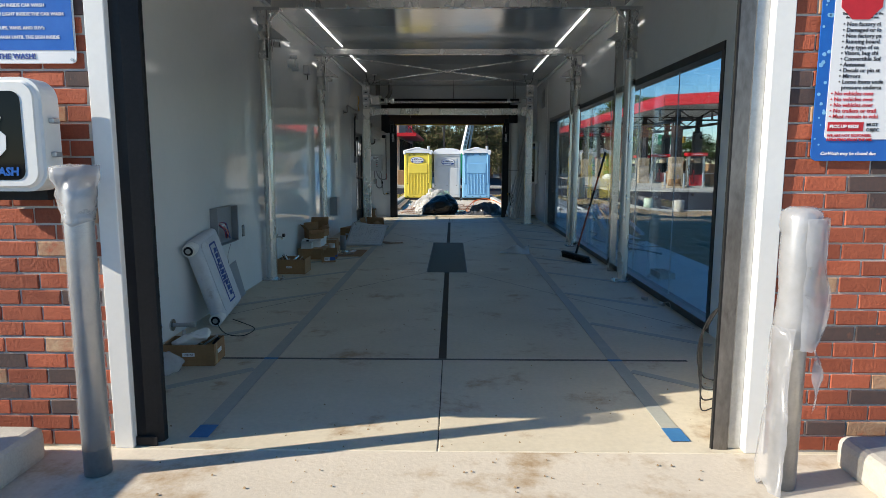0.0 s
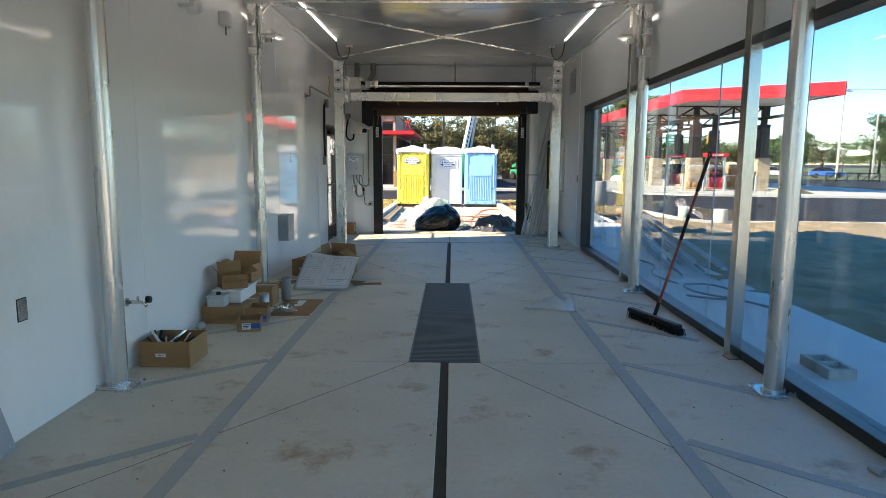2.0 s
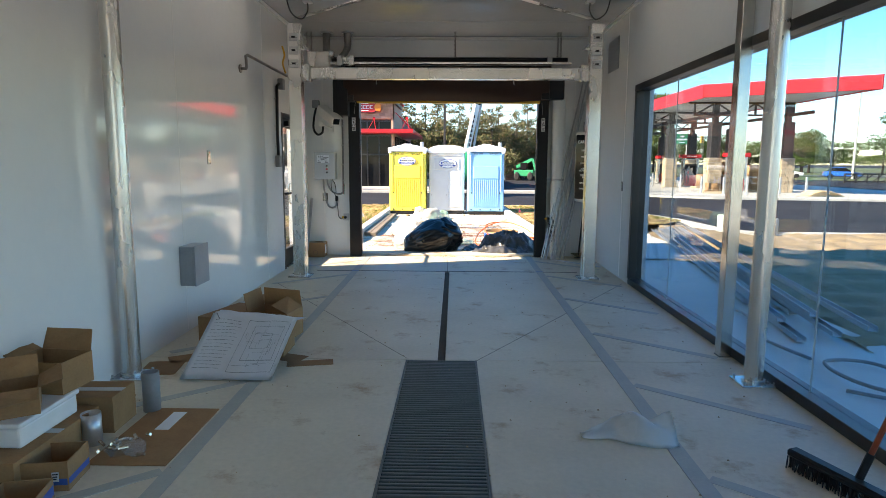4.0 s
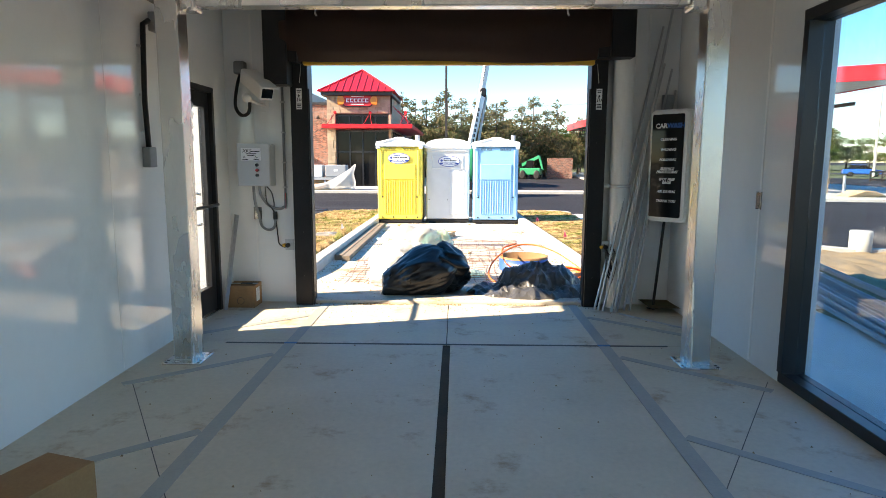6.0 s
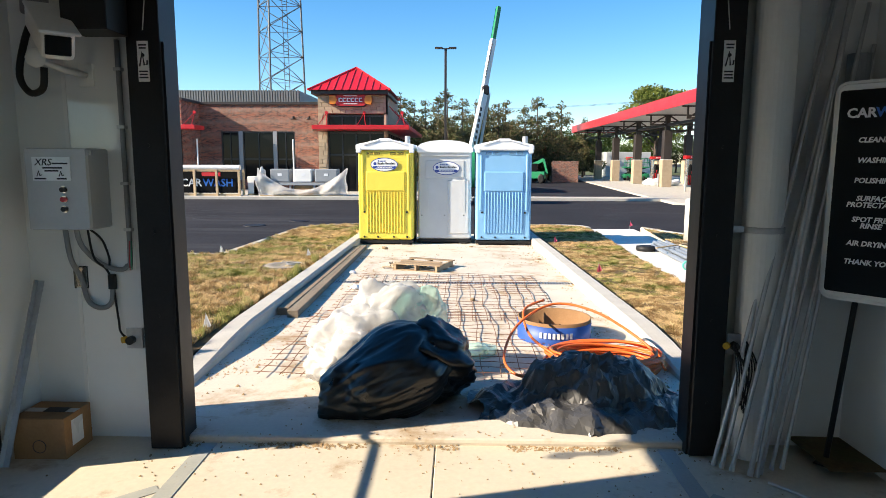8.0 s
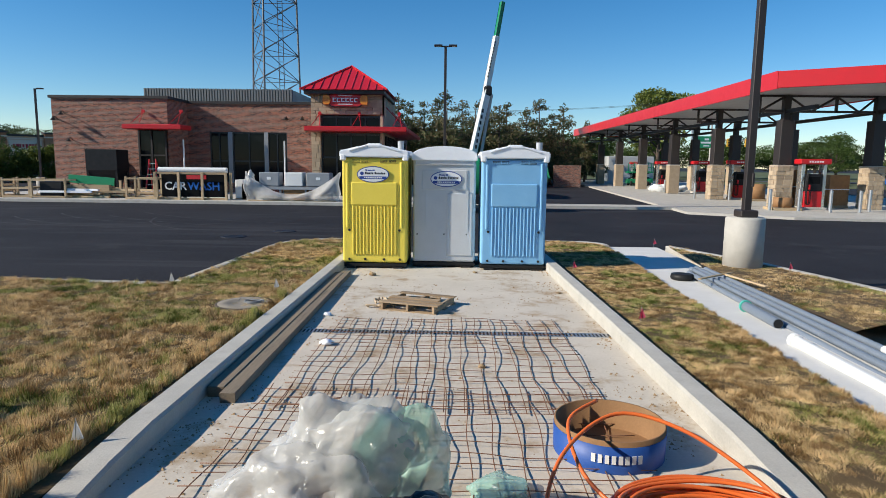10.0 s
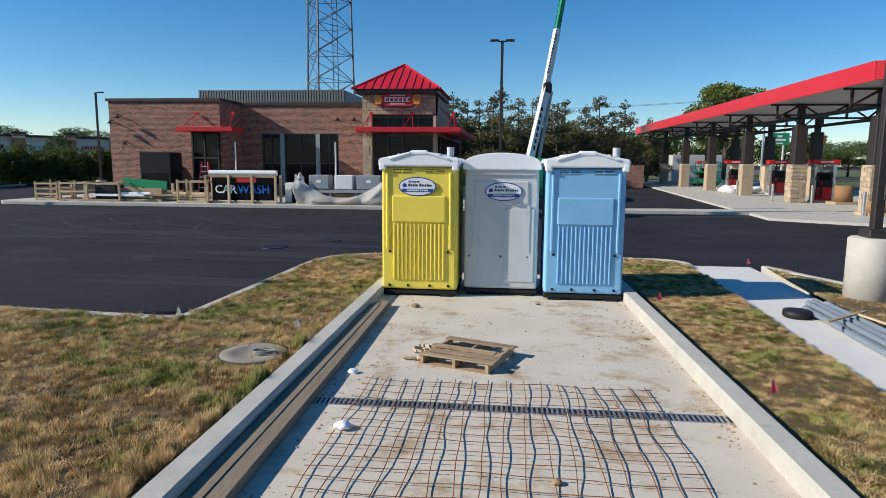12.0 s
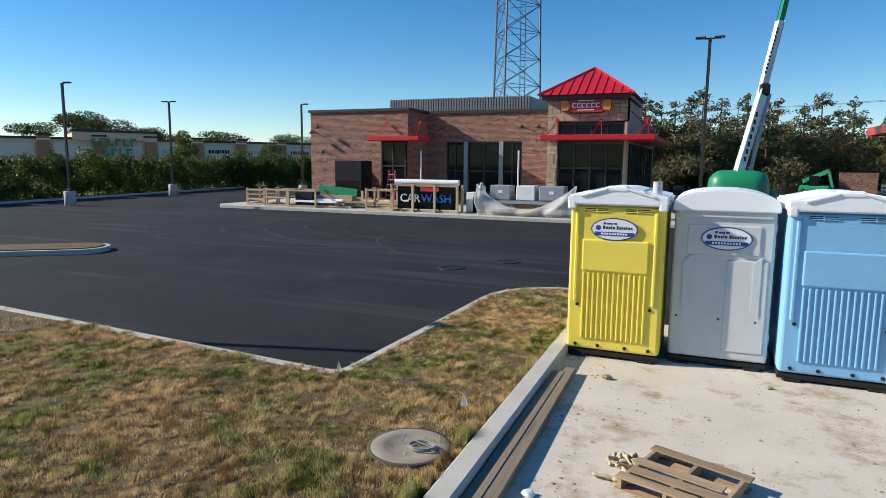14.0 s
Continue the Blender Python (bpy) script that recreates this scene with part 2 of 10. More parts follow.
M["packing"] = mat("torn_packing", (0.58, 0.46, 0.32), (0.44, 0.34, 0.22), 0.85, scale=6, fine=60, bump=0.1)
M["pvc"] = mat("grey_conduit", (0.24, 0.25, 0.26), (0.19, 0.20, 0.21), 0.5, scale=5, fine=40, bump=0.02)
M["wornsteel"] = mat("worn_bare_steel", (0.30, 0.285, 0.27), (0.15, 0.14, 0.13), 0.38, metal=0.75, scale=7, fine=50, bump=0.03, stain=(0.10, 0.085, 0.075), stain_scale=9, stain_at=0.58, aniso=(1, 1, 0.35))
M["oldplastic"] = mat("grimy_white_plastic", (0.66, 0.68, 0.71), (0.54, 0.56, 0.60), 0.38, scale=4, fine=40, bump=0.03, stain=(0.38, 0.36, 0.34), stain_scale=5, stain_at=0.6)
M["mastgrey"] = mat("weathered_galvanised_mast", (0.15, 0.155, 0.16), (0.11, 0.115, 0.12), 0.55, metal=0.3, scale=4, fine=40, bump=0.02)
M["rubber"] = mat("black_rubber", (0.012, 0.012, 0.012), (0.02, 0.02, 0.02), 0.55, scale=5, fine=50, bump=0.03, spec=0.3)
M["curtain"] = mat("brown_vinyl_curtain", (0.075, 0.034, 0.022), (0.055, 0.026, 0.018), 0.5, scale=2, fine=90, bump=0.03)
M["safety"] = mat("yellow_edge_bar", (0.65, 0.36, 0.02), (0.55, 0.30, 0.02), 0.45, scale=3, fine=50, bump=0.02)
M["card"] = mat("cardboard", (0.34, 0.185, 0.082), (0.255, 0.135, 0.06), 0.85, scale=6, fine=70, bump=0.05, vary=0.15)
M["wood"] = mat("raw_lumber", (0.56, 0.42, 0.26), (0.42, 0.30, 0.17), 0.8, scale=3, fine=30, bump=0.12, vary=0.25, aniso=(0.25, 2, 2), stain=(0.25, 0.19, 0.13), stain_scale=2, stain_at=0.6)
M["paper"] = mat("drawing_paper", (0.93, 0.93, 0.94), (0.88, 0.88, 0.90), 0.8, scale=4, fine=40, bump=0.03)
M["ink"] = mat("printed_ink", (0.03, 0.03, 0.04), None, 0.7, bump=0)
M["blueink"] = mat("blue_print", (0.02, 0.06, 0.30), None, 0.5, bump=0)
M["redink"] = mat("red_print", (0.55, 0.02, 0.03), None, 0.5, bump=0)
M["bluesign"] = mat("blue_sign_face", (0.008, 0.10, 0.42), (0.012, 0.13, 0.48), 0.35, scale=6, fine=30, bump=0)
M["whitesign"] = mat("white_sign_face", (0.78, 0.79, 0.80), (0.75, 0.76, 0.77), 0.3, scale=3, fine=30, bump=0)
M["tape"] = mat("floor_tape_mark", (0.31, 0.33, 0.315), (0.42, 0.42, 0.37), 0.5, scale=4, fine=60, bump=0.03, stain=(0.42, 0.42, 0.38), stain_scale=3, stain_at=0.56)
M["bluetape"] = mat("blue_masking_tape", (0.03, 0.15, 0.36), (0.05, 0.2, 0.42), 0.6, scale=6, fine=40, bump=0.02)
M["grate"] = mat("dark_fibreglass_grate", (0.12, 0.13, 0.12), (0.07, 0.08, 0.078), 0.5, scale=5, fine=60, bump=0.04)
M["dirt"] = mat("wet_dirt", (0.05, 0.04, 0.03), (0.09, 0.07, 0.05), 0.9, scale=6, fine=60, bump=0.2)
M["joint"] = mat("dark_joint", (0.10, 0.10, 0.09), (0.14, 0.13, 0.12), 0.9, bump=0.05)
M["asphalt"] = mat("new_asphalt", (0.0115, 0.0118, 0.0145), (0.030, 0.0305, 0.0365), 0.88, scale=0.35, fine=95, bump=0.33, rvar=0.06, spec=0.18, stain=(0.042, 0.042, 0.045), stain_scale=0.4, stain_at=0.57)
def streaks(m, c, stretch, turn):
    """Long faint wheel marks over a ground material."""
    N, L = m.node_tree.nodes, m.node_tree.links
    b = N["Principled BSDF"]
    old = b.inputs["Base Color"].links[0].from_socket
    tc, mp, nz, mr, mx = N.new("ShaderNodeTexCoord"), N.new("ShaderNodeMapping"), N.new("ShaderNodeTexNoise"), N.new("ShaderNodeMapRange"), N.new("ShaderNodeMix")
    mp.inputs["Scale"].default_value, mp.inputs["Rotation"].default_value = stretch, (0, 0, radians(turn))
    nz.inputs["Scale"].default_value, nz.inputs["Detail"].default_value, nz.inputs["Distortion"].default_value = 1.0, 5.0, 0.6
    mr.inputs["From Min"].default_value, mr.inputs["From Max"].default_value, mr.inputs["To Max"].default_value = 0.56, 0.70, 0.75
    mx.data_type = "RGBA"
    mx.inputs["B"].default_value = (*c, 1)
    L.new(tc.outputs["Object"], mp.inputs["Vector"])
    L.new(mp.outputs[0], nz.inputs["Vector"])
    L.new(nz.outputs["Fac"], mr.inputs["Value"])
    L.new(mr.outputs[0], mx.inputs["Factor"])
    L.new(old, mx.inputs["A"])
    L.new(mx.outputs["Result"], b.inputs["Base Color"])


streaks(M["asphalt"], (0.045, 0.046, 0.05), (0.10, 1.3, 1), 8)
M["tyremark"] = mat("tyre_scuff", (0.045, 0.045, 0.047), (0.024, 0.024, 0.028), 0.9, scale=2.5, fine=60, bump=0.1)
M["road"] = mat("old_road", (0.10, 0.10, 0.11), (0.13, 0.13, 0.13), 0.85, scale=0.3, fine=60, bump=0.1)
# Base darkened so the colour holds the shade between grass blades.
M["turf"] = mat("dry_turf", (0.15, 0.095, 0.035), (0.05, 0.032, 0.013), 0.95, scale=3.5, fine=40, bump=0.3, stain=(0.07, 0.085, 0.02), stain_scale=1.2, stain_at=0.55)
M["soil"] = mat("sandy_soil", (0.40, 0.275, 0.15), (0.20, 0.135, 0.07), 0.95, scale=2.2, fine=24, bump=0.33, stain=(0.20, 0.16, 0.11), stain_scale=0.8, stain_at=0.55)
M["lawn"] = mat("far_grass", (0.06, 0.09, 0.025), (0.11, 0.11, 0.035), 0.95, scale=0.15, fine=8, bump=0.1)
M["brick"] = mat("red_brick", (0.41, 0.105, 0.05), (0.29, 0.068, 0.036), 0.85, scale=9, fine=60, bump=0.33, vary=0.28, stain=(0.06, 0.026, 0.022), stain_scale=22, stain_at=0.615)
M["brickdark"] = mat("dark_flashed_brick", (0.11, 0.065, 0.055), (0.06, 0.045, 0.045), 0.85, scale=9, fine=60, bump=0.2, vary=0.2, stain=(0.34, 0.14, 0.08), stain_scale=9, stain_at=0.6)
M["bricktan"] = mat("pale_flashed_brick", (0.50, 0.35, 0.22), (0.34, 0.16, 0.09), 0.85, scale=11, fine=60, bump=0.3, vary=0.2, stain=(0.36, 0.09, 0.045), stain_scale=6, stain_at=0.52)
M["mortar"] = mat("grey_mortar", (0.55, 0.52, 0.48), (0.42, 0.40, 0.37), 0.95, scale=10, fine=90, bump=0.2)
M["red"] = mat("red_painted_metal", (0.56, 0.012, 0.018), (0.50, 0.012, 0.018), 0.38, scale=2, fine=30, bump=0.0)
M["bronze"] = mat("dark_bronze_paint", (0.026, 0.020, 0.018), (0.034, 0.026, 0.023), 0.5, scale=2, fine=40, bump=0.01)
M["yellow"] = mat("yellow_polyethylene", (0.88, 0.70, 0.10), (0.81, 0.635, 0.08), 0.5, scale=3, fine=50, bump=0.04)
M["plgrey"] = mat("grey_polyethylene", (0.57, 0.585, 0.59), (0.50, 0.51, 0.52), 0.5, scale=3, fine=50, bump=0.04)
M["blue"] = mat("pale_blue_polyethylene", (0.23, 0.49, 0.74), (0.19, 0.44, 0.69), 0.5, scale=3, fine=50, bump=0.04)
M["roofwhite"] = mat("white_translucent_roof", (0.86, 0.88, 0.90), (0.80, 0.82, 0.84), 0.5, scale=3, fine=40, bump=0.04)
M["bag"] = mat("black_bag_film", (0.009, 0.009, 0.009), (0.013, 0.013, 0.013), 0.30, scale=6, fine=30, bump=0.05, rvar=0.08)
M["tarp"] = mat("black_sheet_film", (0.055, 0.055, 0.056), (0.085, 0.085, 0.085), 0.32, scale=4, fine=26, bump=0.06)
M["orange"] = mat("orange_tubing", (0.75, 0.16, 0.03), (0.66, 0.13, 0.03), 0.4, scale=5, fine=40, bump=0.0)
M["handle"] = mat("red_brown_handle", (0.36, 0.065, 0.022), (0.28, 0.05, 0.018), 0.4, scale=5, fine=40, bump=0.01)
M["signorange"] = mat("orange_sign_plate", (0.72, 0.24, 0.02), (0.62, 0.20, 0.02), 0.4, scale=3, fine=30, bump=0.0)
M["spoolblue"] = mat("blue_printed_board", (0.015, 0.07, 0.30), (0.02, 0.09, 0.36), 0.5, scale=6, fine=40, bump=0.02)
M["film"] = mat("crumpled_clear_film", (0.86, 0.87, 0.86), (0.78, 0.80, 0.79), 0.25, scale=5, fine=30, bump=0.1)
M["rust"] = mat("rusty_wire", (0.27, 0.12, 0.06), (0.13, 0.065, 0.042), 0.8, scale=6, fine=40, bump=0.1)
M["pink"] = mat("pink_flag", (0.85, 0.17, 0.27), None, 0.6, bump=0)
M["flag"] = mat("white_flag", (0.8, 0.8, 0.8), None, 0.6, bump=0)
M["stone"] = mat("tan_stone", (0.46, 0.36, 0.25), (0.36, 0.27, 0.18), 0.85, scale=4, fine=40, bump=0.2, vary=0.2)
M["green"] = mat("green_machine_paint", (0.01, 0.26, 0.11), (0.012, 0.22, 0.10), 0.4, scale=2, fine=40, bump=0.0)
M["darkglass"] = mat("dark_store_glass", (0.008, 0.009, 0.010), (0.012, 0.013, 0.014), 0.05, scale=1, fine=5, bump=0.0, rvar=0.02, spec=0.14)
M["stucco"] = mat("brown_brick_pier", (0.55, 0.23, 0.12), (0.45, 0.18, 0.10), 0.9, scale=0.4, fine=10, bump=0.1)
M["stucco2"] = mat("pinkish_stucco", (0.86, 0.55, 0.38), (0.80, 0.50, 0.35), 0.9, scale=0.4, fine=10, bump=0.1)
M["stuccopale"] = mat("cream_stucco_panel", (0.88, 0.67, 0.53), (0.82, 0.62, 0.49), 0.9, scale=0.4, fine=10, bump=0.1)
M["metalroof"] = mat("grey_metal_screen", (0.22, 0.22, 0.21), (0.18, 0.18, 0.175), 0.5, metal=0.3, scale=1, fine=20, bump=0.0)
M["bark"] = mat("bark", (0.10, 0.075, 0.055), (0.07, 0.05, 0.04), 0.95, scale=3, fine=20, bump=0.3)
M["glass"] = glass_mat("window_glass", (0.90, 0.96, 0.99), 0.95)
M["doorglass"] = glass_mat("door_glass", (0.97, 0.98, 0.98), 0.97)
M["led"] = glow("led_tube", (1.0, 1.0, 1.0), 3.2)
def film_mat(name, c, see):
    m = mat(name, c, None, 0.22, scale=5, fine=26, bump=0.12)
    N, L = m.node_tree.nodes, m.node_tree.links
    tr, mx = N.new("ShaderNodeBsdfTransparent"), N.new("ShaderNodeMixShader")
    mx.inputs[0].default_value = see
    L.new(N["Principled BSDF"].outputs[0], mx.inputs[1])
    L.new(tr.outputs[0], mx.inputs[2])
    L.new(mx.outputs[0], N["Material Output"].inputs["Surface"])
    return m


M["clearfilm"] = film_mat("clear_bag_film", (0.74, 0.75, 0.75), 0.50)
M["drapefilm"] = film_mat("white_drape_film", (0.84, 0.83, 0.80), 0.34)
M["greenfilm"] = film_mat("green_tinted_film", (0.50, 0.80, 0.68), 0.5)
M["oldwood"] = mat("weathered_lumber", (0.27, 0.215, 0.15), (0.155, 0.12, 0.085), 0.85, scale=3, fine=30, bump=0.2, vary=0.15, aniso=(2, 0.25, 2), stain=(0.08, 0.065, 0.05), stain_scale=3.0, stain_at=0.58)
M["path"] = mat("path_concrete", (0.72, 0.71, 0.67), (0.60, 0.59, 0.56), 0.85, scale=2.0, fine=60, bump=0.1)
M["palegreen"] = mat("pale_green_cap", (0.50, 0.60, 0.46), (0.44, 0.54, 0.41), 0.7, scale=3, fine=40, bump=0.02)
M["lid"] = mat("manhole_concrete", (0.33, 0.29, 0.23), (0.23, 0.20, 0.16), 0.9, scale=4, fine=60, bump=0.15)
M["thinfilm"] = film_mat("thin_stretch_film", (0.50, 0.51, 0.53), 0.80)
M["maskfilm"] = film_mat("milky_wrap", (0.58, 0.59, 0.61), 0.52)


def leaf_mat(name, a, b):
    m = bpy.data.materials.new(name)
    m.use_nodes = True
    N, L = m.node_tree.nodes, m.node_tree.links
    p = N["Principled BSDF"]
    g = N.new("ShaderNodeNewGeometry")
    mx = N.new("ShaderNodeMix")
    mx.data_type = "RGBA"
    mx.inputs["A"].default_value, mx.inputs["B"].default_value = (*a, 1), (*b, 1)
    L.new(g.outputs["Random Per Island"], mx.inputs["Factor"])
    L.new(mx.outputs["Result"], p.inputs["Base Color"])
    p.inputs["Roughness"].default_value = 0.6
    p.inputs["Specular IOR Level"].default_value = 0.25
    tl = N.new("ShaderNodeBsdfTranslucent")
    L.new(mx.outputs["Result"], tl.inputs[0])
    ms = N.new("ShaderNodeMixShader")
    ms.inputs[0].default_value = 0.25
    L.new(p.outputs[0], ms.inputs[1])
    L.new(tl.outputs[0], ms.inputs[2])
    L.new(ms.outputs[0], N["Material Output"].inputs["Surface"])
    return m


M["leaf"] = leaf_mat("broad_leaves", (0.032, 0.066, 0.012), (0.085, 0.125, 0.026))
M["leafdark"] = leaf_mat("dark_leaves", (0.020, 0.045, 0.010), (0.065, 0.095, 0.022))
M["leaflight"] = leaf_mat("light_leaves", (0.12, 0.16, 0.03), (0.18, 0.2, 0.05))
M["hedgeleaf"] = leaf_mat("hedge_leaves", (0.035, 0.065, 0.010), (0.16, 0.19, 0.035))
M["needle"] = leaf_mat("pine_needles", (0.045, 0.08, 0.028), (0.20, 0.155, 0.08))
M["bladestraw"] = leaf_mat("straw_blades", (0.86, 0.65, 0.36), (0.66, 0.47, 0.24))
M["bladebrown"] = leaf_mat("brown_blades", (0.42, 0.26, 0.115), (0.19, 0.115, 0.048))
M["bladedark"] = leaf_mat("dark_green_blades", (0.06, 0.09, 0.012), (0.16, 0.165, 0.03))
M["blade"] = leaf_mat("grass_blades", (0.64, 0.47, 0.245), (0.40, 0.275, 0.125))
M["bladegreen"] = leaf_mat("green_grass_blades", (0.29, 0.31, 0.085), (0.52, 0.47, 0.18))

# ---- the wash bay: walls, floor, ceiling ----
XW, Y0, Y1, ZC, TH = 2.26, 2.10, 15.42, 3.40, 0.22     # half width, inner ends, ceiling, wall thickness
FL, FR = -1.58, 1.535                                     # the door openings between the guides' outer sides
YB, YO = 1.74, 15.70                                     # outer faces of the front and back walls
TOP = 3.56


def wall(name, boxes, material, label, kind="structure"):
    bm = bmesh.new()
    for b in boxes:
        bx(bm, *b)
    return solo(name, bm, material, label, "wall", kind=kind)


DOOR_Y = (13.98, 15.08)      # glass side door in the west wall
wall("wall_west", [(-XW - TH, -XW, Y0, DOOR_Y[0], 0, ZC), (-XW - TH, -XW, DOOR_Y[1], Y1, 0, ZC), (-XW - TH, -XW, DOOR_Y[0], DOOR_Y[1], 2.15, ZC)], M["panel"], "glossy white panelled wall with reflections")
WIN = (3.96, 13.14, 0.0, 2.42)
wall("wall_east", [(XW, XW + TH, Y0, WIN[0], 0, ZC), (XW, XW + TH, WIN[1], Y1, 0, ZC), (XW, XW + TH, WIN[0], WIN[1], WIN[3], ZC)], M["panel"], "glossy white panelled wall above the long window")
wall("wall_north", [(-XW - TH, FL, Y1, YO, 0, ZC), (FR, XW + TH, Y1, YO, 0, ZC), (FL, FR, Y1, YO, 2.95, ZC)], M["panel"], "white panelled end wall round the exit door")
wall("wall_south", [(-XW - TH, -1.645, YB + 0.10, Y0, 0, ZC), (1.637, XW + TH, YB + 0.10, Y0, 0, ZC), (-1.645, 1.637, YB + 0.10, Y0, 2.95, ZC)], M["panel"], "white panelled wall round the entrance door")
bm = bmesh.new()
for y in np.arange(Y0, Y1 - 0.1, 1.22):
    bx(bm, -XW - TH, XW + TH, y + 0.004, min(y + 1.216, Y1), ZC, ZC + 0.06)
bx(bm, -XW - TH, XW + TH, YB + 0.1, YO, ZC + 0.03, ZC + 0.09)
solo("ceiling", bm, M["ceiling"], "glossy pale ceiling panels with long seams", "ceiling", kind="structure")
bm = bmesh.new()
for b in ((-XW - TH - 0.02, XW + TH + 0.02, YB, YB + 0.25, ZC + 0.095, TOP), (-XW - TH - 0.02, XW + TH + 0.02, YO - 0.25, YO, ZC + 0.095, TOP), (-XW - TH - 0.02, -XW, YB + 0.25, YO - 0.25, ZC + 0.095, TOP), (XW, XW + TH + 0.02, YB + 0.25, YO - 0.25, ZC + 0.095, TOP)):
    bx(bm, *b)
solo("parapet", bm, M["brick"], "red brick parapet over the bay", "wall", kind="structure")
# panel seams and cove trim
bm = bmesh.new()
for y in (3.4, 7.0, 10.75, 13.2):
    bx(bm, -XW, -XW + 0.002, y, y + 0.008, 0.02, ZC - 0.05)
for x in (-2.0, 1.95):
    bx(bm, x, x + 0.02, Y1 - 0.004, Y1, 0.02, 2.9)
bx(bm, XW - 0.004, XW, 13.55, 13.575, 0.02, ZC - 0.05)
for s in (-1, 1):
    bx(bm, *sorted((s * XW, s * (XW - 0.035))), Y0, Y1, ZC - 0.035, ZC)
bx(bm, -XW + 0.04, XW - 0.04, Y1 - 0.035, Y1, ZC - 0.035, ZC)
solo("trim", bm, M["white"], "white seam strips and cove trim", "trim", kind="structure")

# floor slabs with recessed joints, a slot down the middle and the pit under the grate
bm = bmesh.new()
SLOT, GR = 0.03, (-0.27, 0.27, 6.915, 10.01)
ROWS_Y = (YB - 0.02, 3.22, 6.915, 10.01, 13.93, 15.60)
for y0, y1 in zip(ROWS_Y, ROWS_Y[1:]):
    inner = 3.2 <= y0 < 13.9
    e = 0.27 if y0 == GR[2] else (SLOT if inner else 0.003)
    for s in (-1, 1):
        bx(bm, *sorted((s * e, s * (XW + 0.01))), y0 + 0.004, y1 - 0.004, -0.12, 0.0, bev=0.004)
solo("floor", bm, M["floor"], "pale sealed concrete slabs with sandy smears", "floor", kind="structure")
bm = bmesh.new()
bx(bm, -0.4, 0.4, 3.0, 14.2, -0.2, -0.06)
bx(bm, -XW, XW, YB, 15.6, -0.2, -0.015)
bm2 = solo("floor_slot", bm, M["dirt"], "dark dirty slot and joints in the slab", "floor", kind="structure")

# floor tape: two lanes with slanting ticks
bm = bmesh.new()
for s in (-1, 1):
    bx(bm, s * 1.27 - 0.045, s * 1.27 + 0.045, 2.02, 15.34, 0.0, 0.004)
    for y in (2.98, 4.30, 5.62, 6.94, 8.24, 9.52, 10.82, 12.25, 13.64, 14.86):
        m = Matrix.Translation((s * 1.31, y, 0)) @ Matrix.Rotation(radians(-40 if s > 0 else 220), 4, "Z")
        bx(bm, 0.02, 1.08, -0.035, 0.035, 0.0, 0.0035, m=m)
solo("floor_markings", bm, M["tape"], "faded grey-blue lane lines with slanting ticks", "floor marking", kind="structure")
bm = bmesh.new()
for x in (-1.27, 1.27):
    for y in (1.93, 3.2, 13.92):
        bx(bm, x - 0.05, x + 0.05, y - (0.08 if y < 2 else 0.02), y + (0.08 if y < 2 else 0.02), 0.004, 0.0055)
solo("masking_tape", bm, M["bluetape"], "blue masking tape squares on the floor", "tape", kind="structure")

bm = bmesh.new()
for x0, y0, x1, y1 in ((0.27, 6.9, 2.2, 4.12), (-0.27, 6.9, -2.2, 4.36), (0.27, 10.0, 2.19, 13.12), (-0.27, 10.05, -2.1, 13.0)):
    d = Vector((x1 - x0, y1 - y0, 0))
    m = Matrix.Translation((x0, y0, 0)) @ Matrix.Rotation(math.atan2(d.y, d.x), 4, "Z")
    bx(bm, 0, d.length, -0.0025, 0.0025, 0, 0.001, m=m)
solo("control_joints", bm, M["joint"], "thin diagonal saw-cut joints in the slab", "floor", kind="structure")
bm = bmesh.new()
for y, x0, x1 in ((3.21, -1.72, 1.80), (13.92, -1.80, 1.78)):
    bx(bm, x0, x1, y - 0.014, y + 0.014, 0.0, 0.003)
solo("joint_strips", bm, M["joint"], "dark strips across the bay at both doors", "floor", kind="structure")

# ---- ground outside ----
AZ = -0.57


def lane_x(y):
    """The lane leaves the bay at a slight angle."""
    return -0.0135 * (y - 17.0)


def apron_z(y):
    return float(np.interp(y, (15.6, 18.5, 20.5, 25.0, 30.0), (-0.02, -0.06, -0.085, -0.14, -0.19)))


GRASS_Y, GRASS_Z = (15.0, 17.5, 19.0, 21.5, 23.3, 26.0, 30.0), (0.05, 0.045, 0.015, -0.04, -0.08, -0.10, -0.15)


def grass_z(x, y):
    return float(np.interp(y, GRASS_Y, GRASS_Z))


bm = bmesh.new()
sheet(bm, [-700, -120, -40, -12, 0, 12, 40, 120, 700], [-400, -60, 0, 15, 20, 40, 70, 130, 900], lambda x, y: AZ)
solo("ground", bm, M["asphalt"], "fresh black asphalt running out to the distance", "ground", kind="structure")
bm = bmesh.new()
sheet(bm, [-1.92, 0, 1.85], list(np.linspace(15.6, 27.2, 30)), lambda x, y: apron_z(y))
for v in bm.verts:
    v.co.x += lane_x(v.co.y)
solo("apron", bm, M["apron"], "sunlit dusty concrete exit lane", "pavement", kind="structure")
bm = bmesh.new()
bx(bm, -1.55, 1.5, 15.36, 15.66, -0.10, 0.035, bev=0.02, seg=2)
solo("threshold", bm, M["apron"], "worn concrete door sill", "threshold", kind="structure")
bm = bmesh.new()
sheet(bm, [-30, -6, -2.4, 2.4, 6, 30], [-30, -10, -3, 0, YB + 0.02], lambda x, y: -0.004)
solo("forecourt", bm, M["apron"], "pale concrete in front of the entrance", "pavement", kind="structure")


